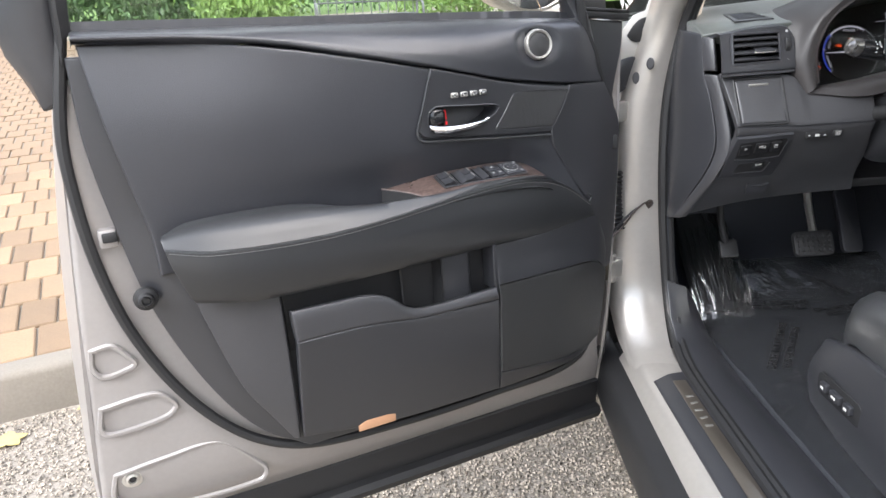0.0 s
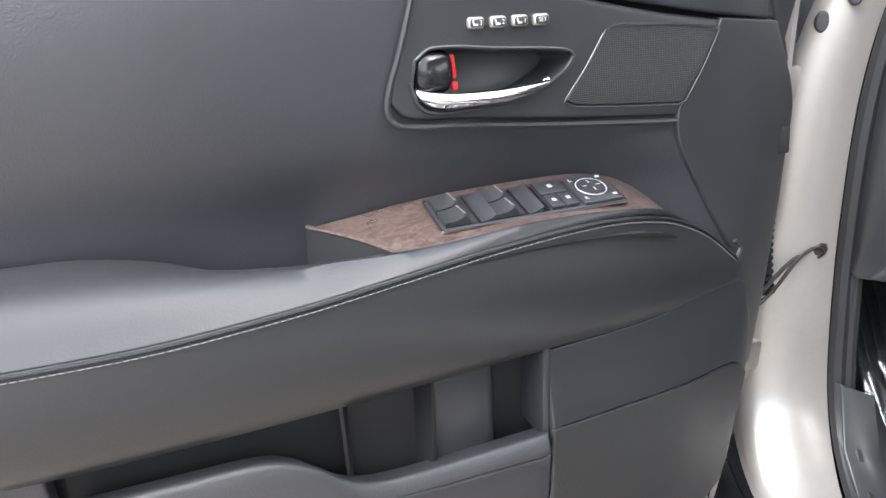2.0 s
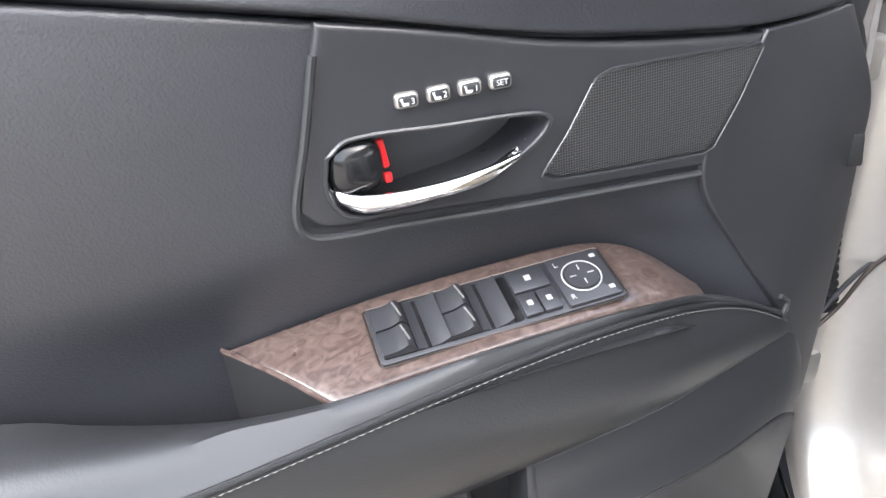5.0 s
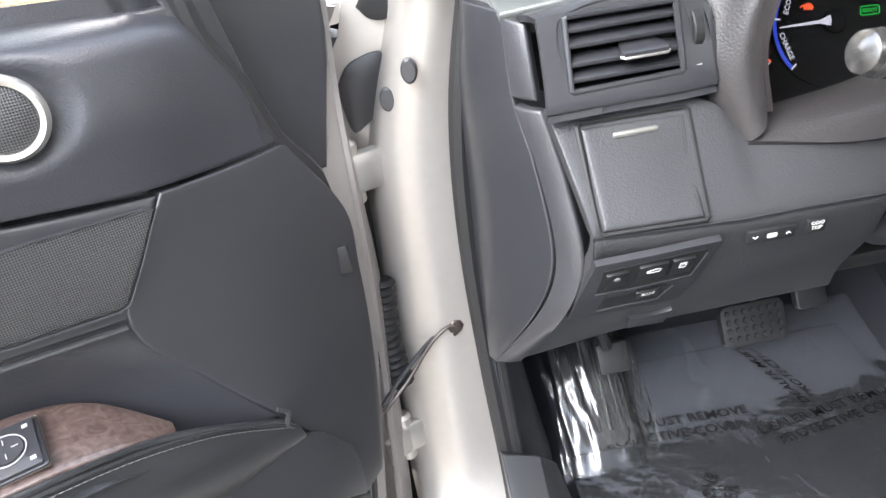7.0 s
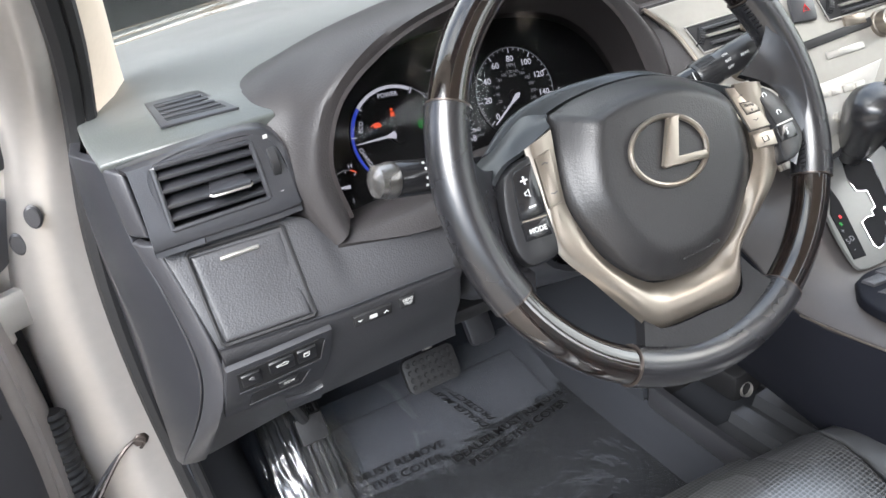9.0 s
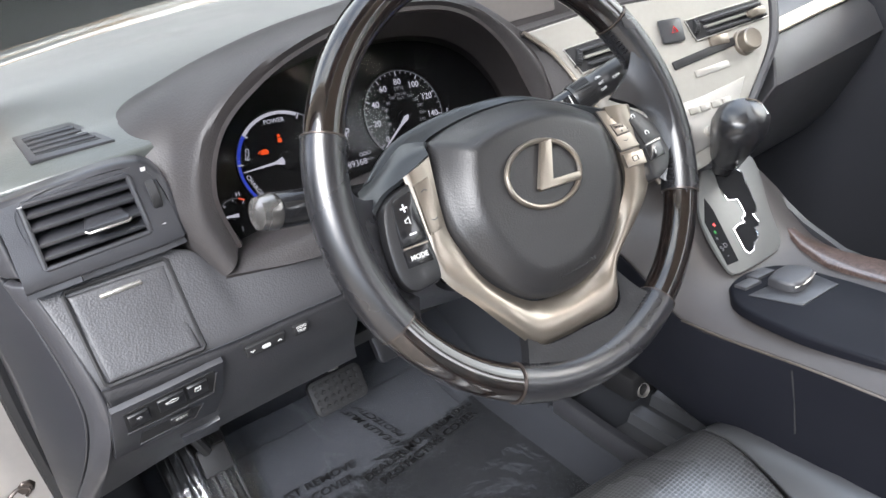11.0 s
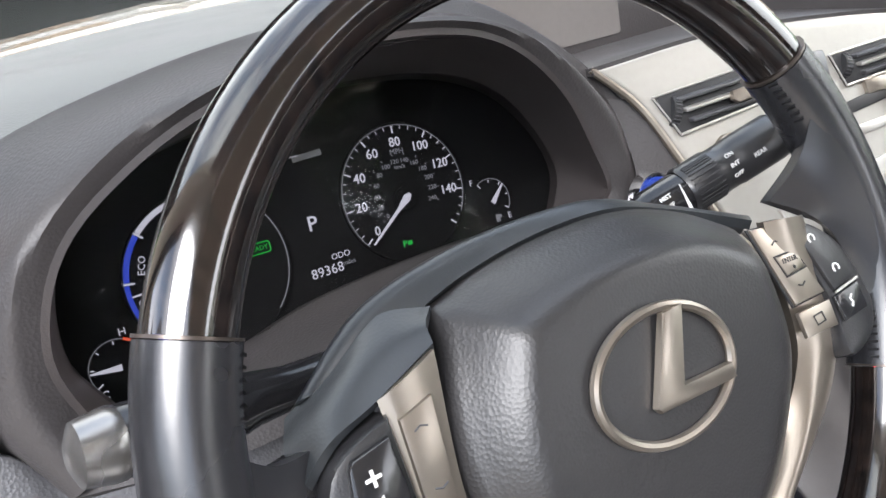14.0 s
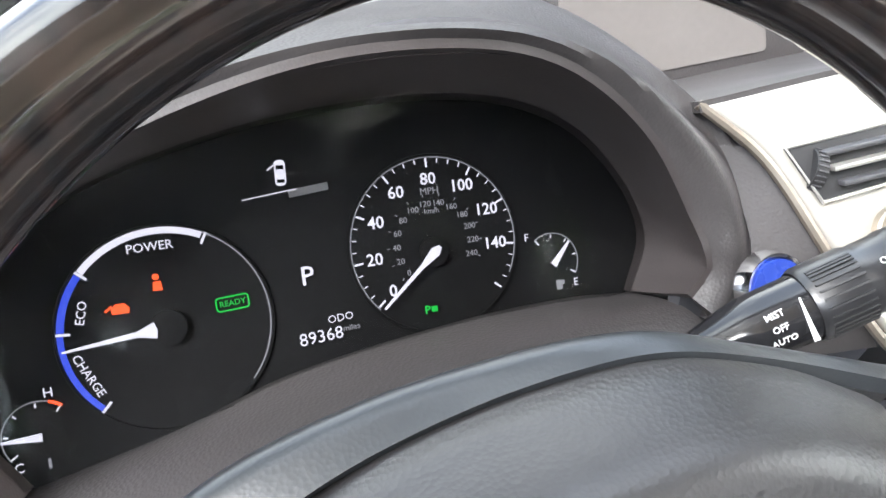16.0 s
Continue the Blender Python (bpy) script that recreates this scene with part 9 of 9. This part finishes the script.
# touch controller
CPOD = [(0.257, -0.006), (0.280, -0.001), (0.305, -0.004), (0.335, -0.020), (0.345, -0.060), (0.350, -0.120), (0.345, -0.22), (0.30, -0.25), (0.24, -0.22), (0.222, -0.128), (0.223, -0.070), (0.232, -0.030)]
rest_ = part("controller_pod", prism(smooth_outline(CPOD, 60), 0.012, 0.004, pose(0, 0, 0.796), 3), CONSOLE_BLACK, console, "dark palm rest of the controller")
part("controller_plate", prism([(0.251, -0.034), (0.292, -0.040), (0.335, -0.062), (0.332, -0.090), (0.268, -0.086)], 0.0016, 0.0008, pose(0, 0, 0.808)), PLASTIC, console)
ck = part("controller_knob", prism(smooth_outline([(0.282, -0.037), (0.302, -0.034), (0.320, -0.038), (0.328, -0.052), (0.328, -0.064), (0.308, -0.069), (0.287, -0.068), (0.280, -0.052)], 40), 0.012, 0.004, pose(0, 0, 0.809), 3), PLASTIC_GRAIN, console, "grey touch controller with a bright edge")
part("controller_edge", tube(cr([(0.2835, -0.0675, 0.8165), (0.306, -0.0692, 0.8165), (0.3275, -0.0650, 0.8165)], 14), 0.0013, 5), SATIN_LIGHT, ck)
for x, y, w in ((0.2965, -0.0175, 0.028), (0.2680, -0.0200, 0.024)):
    part("controller_key", prism([(-w / 2, 0.006), (w / 2, 0.007), (w / 2 + 0.004, -0.007), (-w / 2 + 0.003, -0.007)], 0.004, 0.0012, pose(x, y, 0.808, 0, 0, -8)), PLASTIC_GRAIN, console)
part("console_joint", tube([(0.1990, -0.118, 0.778), (0.2015, -0.123, 0.74), (0.2020, -0.127, 0.70)], 0.0010, 5), PLASTIC_DARK, console)

# storage tray under the console, with the power socket
TRAY = [(0.262, 0.478), (0.268, 0.468), (0.300, 0.463), (0.307, 0.478), (0.332, 0.478), (0.340, 0.467), (0.352, 0.466), (0.359, 0.484), (0.390, 0.484), (0.400, 0.472), (0.410, 0.472), (0.418, 0.494), (0.448, 0.496)]
bm = bmesh.new()
for y0, y1 in ((0.187, -0.018), (-0.022, -0.32)):
    rows = [[bm.verts.new((x, y, z)) for x, z in TRAY] for y in (y0, y0 - 0.002, y1)] + [[bm.verts.new((x, y1, 0.44)) for x, z in TRAY]]
    rows = [[bm.verts.new((x, y0 + 0.001, 0.44)) for x, z in TRAY]] + rows
    for a, b in zip(rows, rows[1:]):
        for i in range(len(TRAY) - 1):
            bm.faces.new((a[i], a[i + 1], b[i + 1], b[i]))
bmesh.ops.recalc_face_normals(bm, faces=bm.faces)
tray = part("storage_tray", bm, TRAYM, console, "ribbed black rubber tray", 30)
part("tray_floor", rbox(0.20, 0.62, 0.01, 0.0, pose(0.35, 0.0, 0.445)), PLASTIC_DARK, console)
part("tray_wall", skin([[(0.235, 0.29, 0.46), (0.232, 0.10, 0.455), (0.228, -0.3, 0.45)], [(0.238, 0.29, 0.50), (0.236, 0.16, 0.495), (0.234, 0.06, 0.50), (0.232, -0.3, 0.55)]], 20, 5, 0.002, 0.012, (-1, 0, 0.3)), PLASTIC, console)
part("tray_back", rbox(0.19, 0.02, 0.30, 0.004, pose(0.352, 0.305, 0.60)), PLASTIC_DARK, console)
so = axes((0.358, 0.205, 0.484), (1, 0, 0), (0, 0.30, 0.95))
sb_ = part("socket_boss", rbox(0.06, 0.10, 0.05, 0.008, pose(0.365, 0.255, 0.49)), PLASTIC_DARK, console)
sk_ = part("power_socket", lathe([(0.0100, -0.012), (0.0102, 0.003), (0.0120, 0.004), (0.0128, 0.0), (0.0128, -0.01)], 28, so), SATIN_LIGHT, sb_, "bright power socket ring")
part("socket_well", lathe([(0.0101, -0.011), (0, -0.011)], 20, so), mat("socket_brown", (0.10, 0.04, 0.02), 0.5), sk_)

# passenger side of the dashboard
part("glovebox", skin([[(0.56, 0.20, 1.04), (0.83, 0.22, 1.045)], [(0.55, 0.155, 1.008), (0.83, 0.165, 1.02)], [(0.53, 0.115, 0.965), (0.83, 0.125, 0.975)], [(0.51, 0.130, 0.925), (0.83, 0.140, 0.93)], [(0.49, 0.20, 0.80), (0.83, 0.22, 0.80)], [(0.48, 0.34, 0.72), (0.83, 0.34, 0.72)]], 14, 20, 0.004, 0.02, (0, -1, 0)), PLASTIC_DASH, dash, "glovebox panel")
part("dash_trim_strip", skin([[(0.556, 0.163, 1.026), (0.70, 0.168, 1.034), (0.83, 0.175, 1.038)], [(0.553, 0.150, 1.012), (0.70, 0.155, 1.020), (0.83, 0.162, 1.024)]], 14, 5, 0.001, 0.006, (0, -1, 0.4)), BEIGE, dash)
